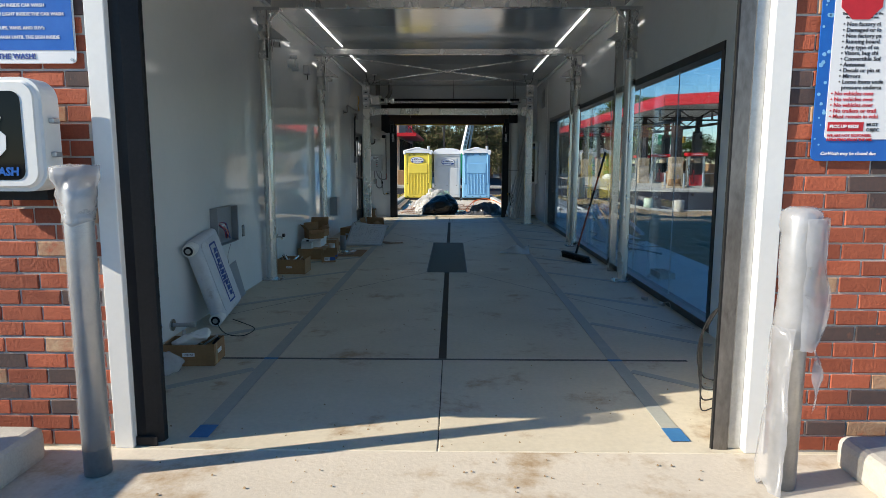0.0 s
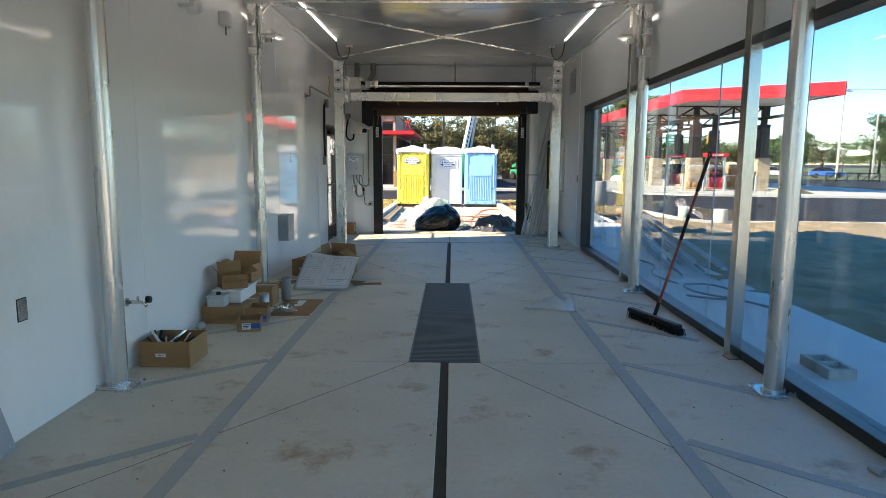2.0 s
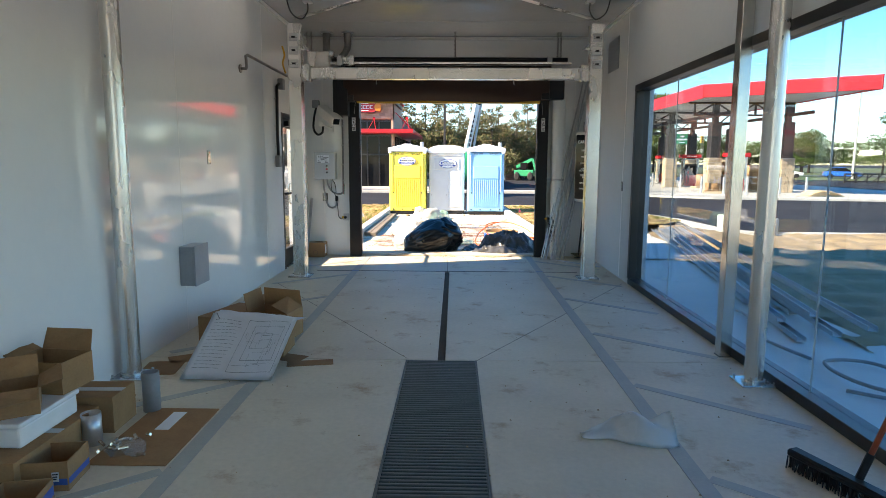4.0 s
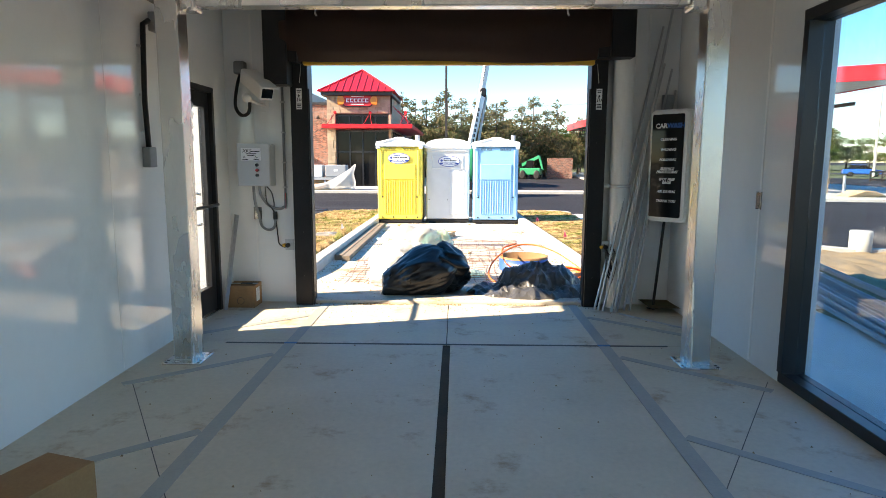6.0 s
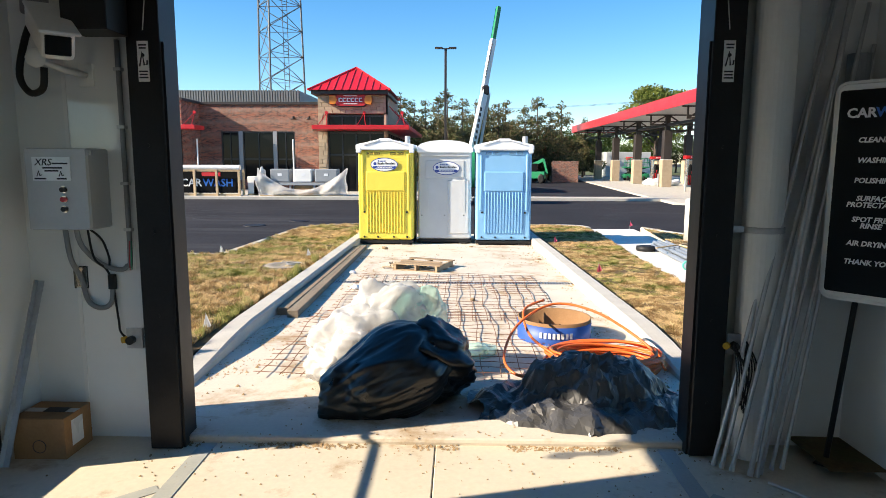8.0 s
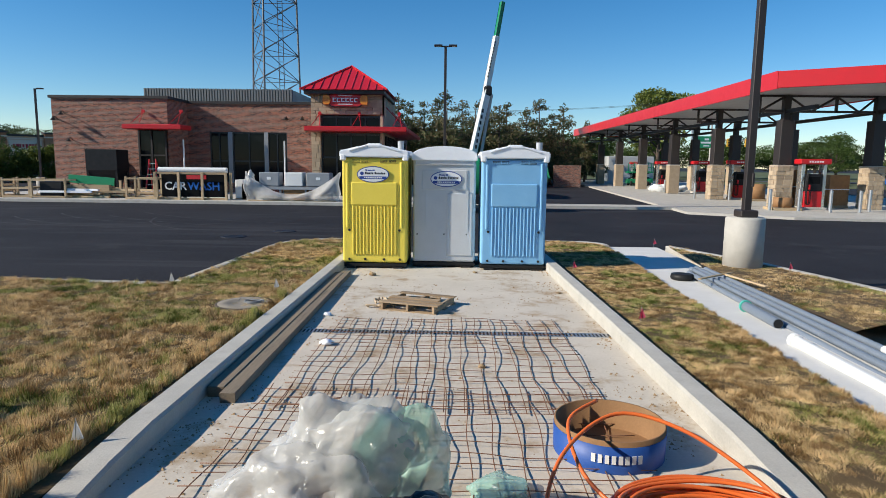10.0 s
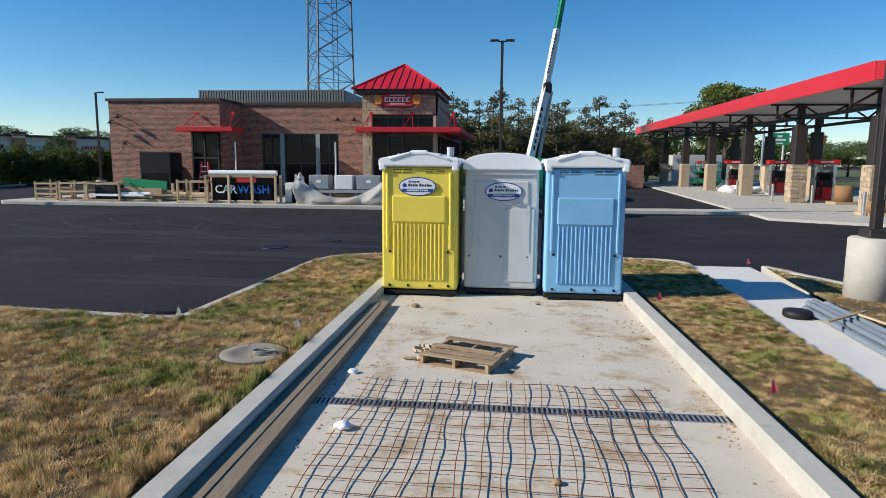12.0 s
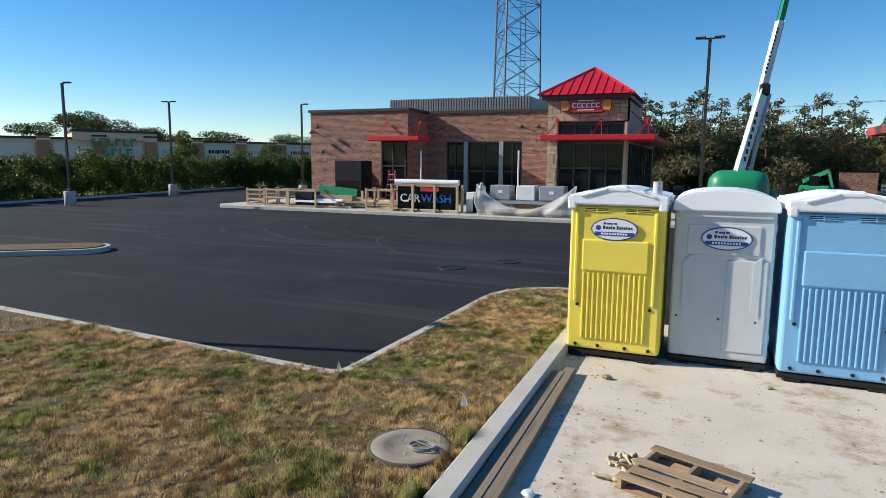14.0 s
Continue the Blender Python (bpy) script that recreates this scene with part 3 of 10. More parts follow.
def kerb_run(name, pts, w, h, base, label):
    """A kerb along pts (x, y), with top height h(x, y) and a rounded edge."""
    bm = bmesh.new()
    pts = [Vector((x, y, 0)) for x, y in pts]
    rows = []
    for i, p in enumerate(pts):
        t = (pts[min(i + 1, len(pts) - 1)] - pts[max(i - 1, 0)]).normalized()
        n = Vector((-t.y, t.x, 0))
        top = h(p.x, p.y)
        rows.append([bm.verts.new((q.x, q.y, z)) for q, z in ((p - n * w / 2, base), (p - n * w / 2, top - 0.02), (p - n * (w / 2 - 0.02), top), (p + n * (w / 2 - 0.02), top), (p + n * w / 2, top - 0.02), (p + n * w / 2, base))])
    for a, b in zip(rows, rows[1:]):
        for k in range(5):
            bm.faces.new((a[k], a[k + 1], b[k + 1], b[k]))
    bm.faces.new(rows[0][::-1])
    bm.faces.new(rows[-1])
    bmesh.ops.recalc_face_normals(bm, faces=bm.faces)
    return solo(name, bm, M["kerb"], label, "kerb", kind="structure")


def lane_kerb(x, y):
    return apron_z(y) + 0.03 + 0.115 * min(1, max(0, (y - 16.4) / 1.1))


kerb_run("kerb_1", [(-1.90 + lane_x(y), y) for y in np.linspace(15.75, 29.2, 28)], 0.2, lane_kerb, -0.8, "concrete kerb beside the exit lane")
kerb_run("kerb_2", [(1.865 + lane_x(y), y) for y in np.linspace(15.75, 29.2, 28)], 0.2, lane_kerb, -0.8, "concrete kerb beside the exit lane")


def corner(p, a, b, r, n=6):
    """Points that round the corner p between the directions of a and b."""
    p, a, b = Vector(p), Vector(a), Vector(b)
    u, v = p + (a - p).normalized() * r, p + (b - p).normalized() * r
    return [tuple((1 - t) ** 2 * u + 2 * t * (1 - t) * p + t * t * v) for t in [k / n for k in range(n + 1)]]


LEFT_EDGE = [(-40, 25.5), (-20, 24.2), (-10.75, 23.5)] + [(-7.5, 23.24)] + corner((-4.08, 22.95), (-7.5, 23.24), (-4.0, 25.4), 0.25, 3) + [(-4.0, 25.4), (-3.97, 26.8)] + corner((-3.95, 29.2), (-3.97, 26.8), (-1.9, 29.3), 1.6) + [(-1.9, 29.3)]
kerb_run("kerb_3", LEFT_EDGE, 0.15, lambda x, y: grass_z(x, y) + 0.015, -0.8, "narrow concrete kerb between turf and asphalt")


def field(bm, poly, step, z):
    """A turf sheet inside the outline poly."""
    vs = [bm.verts.new((x, y, z(x, y))) for x, y in poly]
    f = bm.faces.new(vs)
    r = bmesh.ops.triangulate(bm, faces=[f])
    for _ in range(step):
        bmesh.ops.subdivide_edges(bm, edges=[e for e in bm.edges if e.calc_length() > 0.9], cuts=1)
        bmesh.ops.triangulate(bm, faces=bm.faces[:])
    for v in bm.verts:
        v.co.z = z(v.co.x, v.co.y) + 0.02 * noise.noise(v.co * 1.3)
    bmesh.ops.recalc_face_normals(bm, faces=bm.faces)
    return bm


LEFT_TURF = [(-1.97, 15.2), (-2.13, 29.25)] + LEFT_EDGE[::-1] + [(-40, 15.2)]
solo("lawn_west", field(bmesh.new(), LEFT_TURF, 4, grass_z), M["turf"], "dry yellow-brown turf with green patches", "grass", kind="structure")
SIDE_TURF = [(-2.5, 1.8), (-2.5, 15.15), (-40, 15.15), (-40, 1.8)]
solo("lawn_side", field(bmesh.new(), SIDE_TURF, 3, grass_z), M["turf"], "dry turf beside the bay", "grass", kind="structure")
RIGHT_TURF = [(1.97, 15.0), (2.80, 15.0), (3.02, 19.3), (3.45, 27.2)] + corner((3.55, 29.2), (3.45, 27.2), (1.8, 29.3), 0.9) + [(1.80, 29.3)]
solo("lawn_middle", field(bmesh.new(), RIGHT_TURF, 4, grass_z), M["turf"], "dry yellow-brown turf strip with green patches", "grass", kind="structure")
FAR_TURF = [(4.36, 20.7), (4.68, 26.0)] + corner((5.0, 28.9), (4.75, 26), (5.9, 26.6), 0.6) + [(5.75, 26.2), (6.35, 23.4), (6.3, 22.6), (5.5, 21.4)]
solo("lawn_east", field(bmesh.new(), FAR_TURF, 4, grass_z), M["turf"], "dry turf round the lamp footing", "grass", kind="structure")
kerb_run("kerb_4", [(5.0, 28.6), (5.3, 27.6), (5.85, 26.1), (6.42, 23.4), (6.75, 22.5), (7.3, 22.15), (8.2, 21.95), (10.3, 21.9), (14, 21.8), (40, 21.6)], 0.16, lambda x, y: (grass_z(x, y) + 0.015) * (1 - min(1, max(0, (x - 6.4) / 1.2))) - 0.29 * min(1, max(0, (x - 6.4) / 1.2)), -0.8, "narrow concrete kerb between turf and asphalt")
kerb_run("kerb_5", [(1.9, 29.38), (2.8, 29.33)] + corner((3.6, 29.3), (2.8, 29.33), (3.5, 27.4), 0.7), 0.15, lambda x, y: grass_z(x, y) + 0.012, -0.8, "narrow concrete kerb between turf and asphalt")
bm = bmesh.new()
sheet(bm, [2.97, 3.6, 4.35], list(np.linspace(15.4, 29.0, 12)), lambda x, y: grass_z(x, y) - 0.075)
for v in bm.verts:
    v.co.x += 0.054 * (v.co.y - 19.3)
solo("footpath", bm, M["path"], "pale concrete footpath strewn with pipes", "pavement", kind="structure")
bm = bmesh.new()
sheet(bm, [2.46, 3.0, 3.8], [1.0, 4, 8, 12, 15.6], lambda x, y: -0.05)
solo("side_path", bm, M["path"], "shaded concrete path beside the window", "pavement", kind="structure")
bm = bmesh.new()
xs = list(np.linspace(3.55, 14, 110)) + list(np.linspace(14.4, 40, 50))
sheet(bm, xs, list(np.linspace(-8, 19.25, 200)), lambda x, y: -0.11 + 0.06 * noise.noise((x * 0.5, y * 0.5, 0)) + 0.06 * noise.noise((x * 2.3, y * 2.3, 5)) + 0.06 * noise.noise((x * 4.7, y * 4.7, 9)))
for v in bm.verts:
    if v.co.y > 15:
        v.co.y = 15 + (v.co.y - 15) / 4.25 * (float(np.interp(v.co.x, (3.5, 7.3, 8.2, 10.3, 14, 30, 40), (21.9, 22.1, 21.9, 21.85, 21.75, 21.6, 21.6))) - 15)
for v in bm.verts:
    if v.co.x < 5.2 and v.co.y > 14.8:
        v.co.z -= 0.16
    v.co.z += 0.04 - 0.26 * max(0, v.co.y - 15.5) / 6.4 * min(1, max(0, (v.co.x - 5.5) / 2.0))
solo("soil", bm, M["soil"], "bare sandy soil, rough and unplanted", "ground", kind="structure")

# ---- portable toilets ----
def toilet(name, x, y, z, w, d, h, body_mat, roof_round, label):
    t = thing(name, (x, y, z), label, "toilet", "row of portable toilets")
    t.scale = (1, 1, 0.972)
    part("skid", box(-w / 2, w / 2, 0.02, d, 0.03, 0.10, bev=0.01), M["rubber"], t, "dark base skid")
    for sx in (-1, 1):
        part("runner", box(sx * (w / 2 - 0.16) - 0.09, sx * (w / 2 - 0.16) + 0.09, -0.0, d, 0.0, 0.035, bev=0.008), M["rubber"], t)
    bm = bmesh.new()
    bx(bm, -w / 2, w / 2, 0.06, d, 0.10, h, bev=0.035, seg=2)
    part("body", bm, body_mat, t)
    bm = bmesh.new()
    bx(bm, -w / 2 + 0.01, w / 2 - 0.01, 0.0, 0.08, 0.11, h - 0.08, bev=0.03, seg=2)
    door = part("door", bm, body_mat, t)
    if not roof_round:
        bm = bmesh.new()
        bx(bm, -0.40, 0.40, -0.028, 0.04, 1.15, 1.56, bev=0.018, seg=2)
        part("panel", bm, body_mat, door)
        for k in range(13):
            xx = -0.37 + k * 0.74 / 12
            part("rib", box(xx - 0.014, xx + 0.014, -0.022, 0.02, 0.26, 1.13, bev=0.009, seg=2), body_mat, door)
        for sx in (-1, 1):
            part("stile", box(sx * (w / 2 - 0.10) - 0.022, sx * (w / 2 - 0.10) + 0.022, -0.02, 0.02, 0.74, 1.92, bev=0.012), body_mat, door)
            bm = bmesh.new()
            for k in range(3):
                bx(bm, sx * 0.24 - 0.15, sx * 0.24 + 0.15, -0.012, 0.0, h - 0.145 + k * 0.022, h - 0.135 + k * 0.022)
            bx(bm, sx * 0.24 - 0.155, sx * 0.24 + 0.155, -0.004, 0.001, h - 0.16, h - 0.085)
            part("vent", bm, body_mat, door)
            part("vent_slot", box(sx * 0.24 - 0.14, sx * 0.24 + 0.14, -0.0075, -0.0045, h - 0.152, h - 0.092), M["bronze"], door)
            part("vent_post", box(sx * 0.24 - 0.008, sx * 0.24 + 0.008, -0.013, -0.004, h - 0.152, h - 0.092), body_mat, door)
        for k in (-1.35, -0.5, 0.5, 1.35):
            part("rivet", rod((k * 0.33, -0.012, 0.17), (k * 0.33, 0.0, 0.17), 0.022, n=8), M["rubber"], door)
        for sx in (-1, 1):
            part("rivet", rod((sx * (w / 2 - 0.13), -0.012, 0.70), (sx * (w / 2 - 0.13), 0.0, 0.70), 0.022, n=8), M["rubber"], door)
        bm = bmesh.new()
        prof = [(-w / 2 - 0.03, 0.0), (w / 2 + 0.03, 0.0), (w / 2 + 0.03, 0.12), (w / 2 - 0.12, 0.15), (0.14, 0.22), (-0.14, 0.22), (-w / 2 + 0.12, 0.15), (-w / 2 - 0.03, 0.12)]
        prism(bm, prof, -d - 0.03, 0.05, Matrix.Translation((0, 0, h - 0.06)) @ Matrix.Rotation(radians(90), 4, "X"))
        bmesh.ops.bevel(bm, geom=bm.edges[:], offset=0.02, segments=2, affect="EDGES")
        roof = part("roof", bm, M["roofwhite"], t, "white moulded roof")
        part("crest", box(-0.13, 0.13, -0.06, 0.12, h + 0.10, h + 0.185, bev=0.03, seg=2), M["roofwhite"], roof)
        for sx in (-1, 1):
            part("roof_rib", rod((sx * (w / 2 - 0.14), -0.055, h + 0.055), (sx * 0.12, -0.055, h + 0.15), 0.016, n=6), M["roofwhite"], roof)
            part("roof_rib", rod((sx * 0.30, -0.05, h + 0.115), (sx * 0.30, d, h + 0.115), 0.020, n=6), M["roofwhite"], roof)
            part("corner_lug", box(sx * (w / 2 - 0.03) - 0.05, sx * (w / 2 - 0.03) + 0.05, -0.055, 0.08, h - 0.12, h + 0.0, bev=0.02), M["roofwhite"], roof)
        part("chimney", rod((w / 2 - 0.13, 0.25, h + 0.02), (w / 2 - 0.13, 0.25, h + 0.24), 0.055, n=16), M["ltgrey"], roof)
    else:
        bm = bmesh.new()
        bx(bm, -0.40, 0.40, -0.016, 0.03, h - 0.62, h - 0.26, bev=0.012, seg=2)
        part("panel", bm, body_mat, door)
        bm = bmesh.new()
        bx(bm, 0.05, 0.5, -0.014, 0.03, 0.22, h - 0.68, bev=0.012, seg=2)
        part("panel", bm, body_mat, door)
        for sx in (-1, 1):
            bm = bmesh.new()
            prism(bm, [(0.0, 0.75), (0.09, 0.68), (0.09, 1.42), (0.0, 1.33)], -0.002, 0.022, Matrix.Translation((sx * 0.38 - 0.045, 0, 0)) @ Matrix.Rotation(radians(90), 4, "X"))
            part("stile", bm, body_mat, door)
        for sx in (-0.48, 0, 0.4):
            part("rivet", rod((sx, -0.015, 0.62), (sx, 0.0, 0.62), 0.014, n=8), M["rubber"], door)
        bm = bmesh.new()
        n = 14
        prof = [(-w / 2 - 0.02, -0.05)] + [(w / 2 * 1.03 * math.cos(math.pi * (1 - k / n)), 0.02 + 0.19 * math.sin(math.pi * k / n) ** 0.8) for k in range(n + 1)] + [(w / 2 + 0.02, -0.05)]
        prism(bm, prof, -d - 0.02, 0.06, Matrix.Translation((0, 0, h - 0.04)) @ Matrix.Rotation(radians(90), 4, "X"))
        bmesh.ops.bevel(bm, geom=bm.edges[:], offset=0.012, segments=2, affect="EDGES")
        part("roof", bm, M["roofwhite"], t, "white domed roof")
        part("lip", box(-w / 2 + 0.04, w / 2 - 0.04, -0.03, 0.0, h - 0.17, h - 0.06, bev=0.012), M["plgrey"], door)
    if name != "toilet_plain":
        px, pz = ((-0.02, h - 0.36) if not roof_round else (0.03, h - 0.42))
        bm = bmesh.new()
        prism(bm, oval(0.56, 0.29), 0.0, 0.006, facing((px, -0.02 if not roof_round else -0.024, pz), (1, 0, 0)))
        dec = part("sticker", bm, M["blueink"], door, "oval blue and white maker's sticker")
        y = -0.027 if not roof_round else -0.031
        bm = bmesh.new()
        prism(bm, oval(0.53, 0.26), 0.0, 0.002, facing((px, y, pz), (1, 0, 0)))
        part("sticker_face", bm, M["whitesign"], door)
        for x0, x1, zz, hh in ((-0.13, -0.10, 0.075, 0.028), (-0.09, -0.02, 0.071, 0.02), (-0.01, 0.03, 0.073, 0.024), (-0.235, 0.235, -0.058, 0.048)):
            part("print", box(px + x0, px + x1, y - 0.004, y - 0.002, pz + zz - hh / 2, pz + zz + hh / 2), M["blueink"], door)
        part("print", rod((px - 0.19, y - 0.004, pz + 0.018), (px - 0.19, y - 0.002, pz + 0.018), 0.032, n=14), M["blueink"], door)
        for x0, x1, hh in ((-0.135, -0.108, 0.042), (-0.10, -0.075, 0.03), (-0.068, -0.045, 0.03), (-0.038, -0.026, 0.042), (-0.018, 0.006, 0.03), (0.028, 0.052, 0.042), (0.06, 0.082, 0.03), (0.09, 0.104, 0.03), (0.112, 0.134, 0.03), (0.142, 0.153, 0.042), (0.161, 0.182, 0.03), (0.19, 0.212, 0.03)):
            part("print", box(px + x0, px + x1, y - 0.004, y - 0.002, pz + 0.003, pz + 0.003 + hh), M["ink"], door)
        for k in range(10):
            part("print", box(px - 0.155 + k * 0.032, px - 0.133 + k * 0.032, y - 0.006, y - 0.0045, pz - 0.069, pz - 0.045), M["whitesign"], door)
    return t


toilet("portable_toilet", -1.368, 24.97, apron_z(25.0), 1.14, 1.18, 2.06, M["yellow"], False, "yellow portable toilet with white roof on the lane")
toilet("portable_toilet", -0.152, 25.20, apron_z(25.2), 1.12, 1.15, 2.05, M["plgrey"], True, "grey portable toilet with domed white roof on the lane")
toilet("toilet_plain", 1.063, 24.97, apron_z(25.0), 1.14, 1.18, 2.06, M["blue"], False, "pale blue portable toilet with white roof on the lane").name = "portable_toilet"

# ---- store ----
def store_brick():
    m = bpy.data.materials.new("store_brickwork")
    m.use_nodes = True
    N, L = m.node_tree.nodes, m.node_tree.links
    b = N["Principled BSDF"]
    tc, sp, cb = N.new("ShaderNodeTexCoord"), N.new("ShaderNodeSeparateXYZ"), N.new("ShaderNodeCombineXYZ")
    ad = N.new("ShaderNodeMath")
    L.new(tc.outputs["Object"], sp.inputs[0])
    L.new(sp.outputs[0], ad.inputs[0])
    L.new(sp.outputs[1], ad.inputs[1])
    L.new(ad.outputs[0], cb.inputs[0])
    L.new(sp.outputs[2], cb.inputs[1])
    br = N.new("ShaderNodeTexBrick")
    br.inputs["Scale"].default_value = 1.0
    br.inputs["Brick Width"].default_value, br.inputs["Row Height"].default_value, br.inputs["Mortar Size"].default_value = 0.21, 0.076, 0.009
    br.inputs["Color1"].default_value, br.inputs["Color2"].default_value, br.inputs["Mortar"].default_value = (0.37, 0.115, 0.065, 1), (0.075, 0.035, 0.028, 1), (0.32, 0.25, 0.21, 1)
    L.new(cb.outputs[0], br.inputs["Vector"])
    nz = N.new("ShaderNodeTexNoise")
    nz.inputs["Scale"].default_value = 2.5
    L.new(cb.outputs[0], nz.inputs["Vector"])
    hs = N.new("ShaderNodeHueSaturation")
    mr = N.new("ShaderNodeMapRange")
    mr.inputs["To Min"].default_value, mr.inputs["To Max"].default_value = 0.7, 1.35
    L.new(nz.outputs["Fac"], mr.inputs["Value"])
    L.new(mr.outputs[0], hs.inputs["Value"])
    L.new(br.outputs["Color"], hs.inputs["Color"])
    L.new(hs.outputs["Color"], b.inputs["Base Color"])
    b.inputs["Roughness"].default_value = 0.9
    bp = N.new("ShaderNodeBump")
    bp.inputs["Distance"].default_value, bp.inputs["Strength"].default_value, bp.invert = 0.01, 0.6, True
    L.new(br.outputs["Fac"], bp.inputs["Height"])
    L.new(bp.outputs[0], b.inputs["Normal"])
    return m


M["storebrick"] = store_brick()
G = AZ + 0.15      # the store's pad
bm = bmesh.new()
prism(bm, [(-27.6, 47.3), (16, 47.3), (16, 49.0), (0.5, 49.0), (0.5, 76), (-28.5, 76), (-28.5, 48.2)], AZ - 0.1, G)
solo("store_pad", bm, M["kerb"], "pale concrete pavement round the store", "pavement", kind="structure")

store = thing("store", (0, 0, -0.28), "single-storey brick store with a red-roofed corner tower", "building")
bm = bmesh.new()
bx(bm, -25.57, -18.2, 54.0, 70, G, 5.82)           # projecting block
part("wall", bm, M["storebrick"], store)
YM = 57.0
for a in ((-18.2, -16.72, YM, 70, G, 5.81), (-11.45, -9.1, YM, 70, G, 5.81), (-16.72, -11.45, YM, 70, 3.95, 5.81), (-16.72, -11.45, YM, YM + 0.3, G, 0.55), (-16.72, -11.45, YM + 1.5, 70, G, 3.95)):
    part("wall", box(*a), M["storebrick"], store)
part("coping", box(-25.7, -18.08, 53.9, 70, 5.82, 5.99), M["bronze"], store)
part("coping", box(-18.08, -9.0, YM - 0.1, 70, 5.81, 5.98), M["bronze"], store)
screen = part("roof_screen", box(-22.57, -11.8, 60.1, 68, 5.9, 7.1), M["metalroof"], store, "ribbed grey metal roof screen")
for k in range(54):
    x = -22.57 + k * 0.2
    part("rib", box(x, x + 0.12, 60.0, 60.12, 5.9, 7.15), M["metalroof"], screen)
# windows of the recess
for x0, x1 in ((-16.72, -15.46), (-15.18, -12.93), (-12.8, -11.45)):
    w = part("window", box(x0, x1, YM + 0.12, YM + 0.2, 0.55, 3.95), M["darkglass"], store)
    bm = bmesh.new()
    for xx in (x0 + 0.04, x1 - 0.04, (x0 + x1) / 2):
        bx(bm, xx - 0.04, xx + 0.04, YM + 0.05, YM + 0.16, 0.55, 3.95)
    for zz in (0.6, 2.0, 3.9):
        bx(bm, x0, x1, YM + 0.06, YM + 0.16, zz - 0.05, zz + 0.05)
    part("frame", bm, M["frame"], w)
for x in (-15.32, -12.865):
    part("pier", box(x - 0.14, x + 0.14, YM - 0.03, YM + 0.3, 0.5, 3.95), M["grey"], store)
# side entrance under the small awning
part("entrance", box(-20.0, -18.25, 53.9, 54.1, G, 3.98), M["darkglass"], store, "dark recessed side entrance")
bm = bmesh.new()
for x in (-20.0, -19.2, -18.3):
    bx(bm, x - 0.05, x + 0.05, 53.82, 53.92, G, 3.98)
for z in (1.0, 2.3, 3.93):
    bx(bm, -20.0, -18.3, 53.83, 53.92, z - 0.05, z + 0.05)
part("entrance_frame", bm, M["bronze"], store)


def awning(x0, x1, y0, y1, z):
    bm = bmesh.new()
    bx(bm, x0, x1, y0, y1, z, z + 0.28, bev=0.03)
    a = part("awning", bm, M["red"], store, "red metal awning on rods")
    for x in np.linspace(x0 + 0.6, x1 - 0.6, max(2, int((x1 - x0) / 2))):
        for dx in (-0.28, 0.28):
            part("tie_rod", rod((x + dx, y0 + 0.3, z + 0.25), (x, y1 - 0.02, z + 1.15), 0.022, n=6), M["red"], a)
        part("wall_boss", rod((x, y1 - 0.08, z + 1.17), (x, y1, z + 1.17), 0.11, n=10), M["red"], a)


awning(-20.25, -16.65, 52.3, 53.9, 3.87)
awning(-9.13, -2.95, 52.2, 54.0, 3.86)
bm = bmesh.new()
bx(bm, -4.5, -2.95, 54.0, 66, 3.86, 4.14, bev=0.03)
part("awning", bm, M["red"], store, "red metal awning on rods")
for y in (57, 61):
    part("tie_rod", rod((-3.1, y, 4.0), (-4.6, y - 1.2, 5.6), 0.035, n=6), M["red"], store)
# tower
for a in ((-9.1, -8.5, 54.0, 62, G, 6.35), (-8.5, -4.6, 54.0, 62, 4.95, 6.35), (-8.5, -4.6, 54.9, 62, G, 4.95), (-4.75, -4.6, 54.0, 54.9, G, 6.35)):
    part("tower_wall", box(*a), M["stone"], store, "tan stone tower")
random.seed(4)
for zone in ((-9.1, -4.6, 5.0, 6.3), (-9.1, -8.5, G, 5.0)):
    z = zone[2]
    while z < zone[3] - 0.1:
        hh = random.uniform(0.18, 0.3)
        x = zone[0]
        while x < zone[1] - 0.08:
            ww = min(random.uniform(0.25, 0.6), zone[1] - x)
            part("stone", box(x + 0.01, x + ww - 0.012, 53.95 - random.random() * 0.03, 54.02, z + 0.01, min(z + hh, zone[3]) - 0.01), M["stone"], store)
            x += ww
        z += hh
for z0, z1 in ((4.15, 4.9), (G, 3.8)):
    w = part("window", box(-8.5, -4.75, 54.3, 54.36, z0, z1), M["darkglass"], store)
    bm = bmesh.new()
    for x in np.linspace(-8.46, -4.8, 5):
        bx(bm, x - 0.05, x + 0.05, 54.2, 54.32, z0, z1)
    for z in (z0 + 0.06, z1 - 0.06) + ((2.3,) if z0 < 1 else ()):
        bx(bm, -8.5, -4.75, 54.21, 54.32, z - 0.06, z + 0.06)
    part("frame", bm, M["frame"], w)
for y0, y1 in ((55.2, 57.6), (58.4, 61.0), (62.5, 66), (67, 70)):
    w = part("window", box(-4.62, -4.5, y0, y1, 0.3, 3.7), M["darkglass"], store)
    bm = bmesh.new()
    for y in (y0, (y0 + y1) / 2, y1):
        bx(bm, -4.54, -4.44, y - 0.05, y + 0.05, 0.3, 3.7)
    part("frame", bm, M["frame"], w)
part("wall", box(-9.0, -4.65, 62, 74, G, 5.6), M["storebrick"], store)
bm = bmesh.new()
cx, cy = -6.98, 56.9
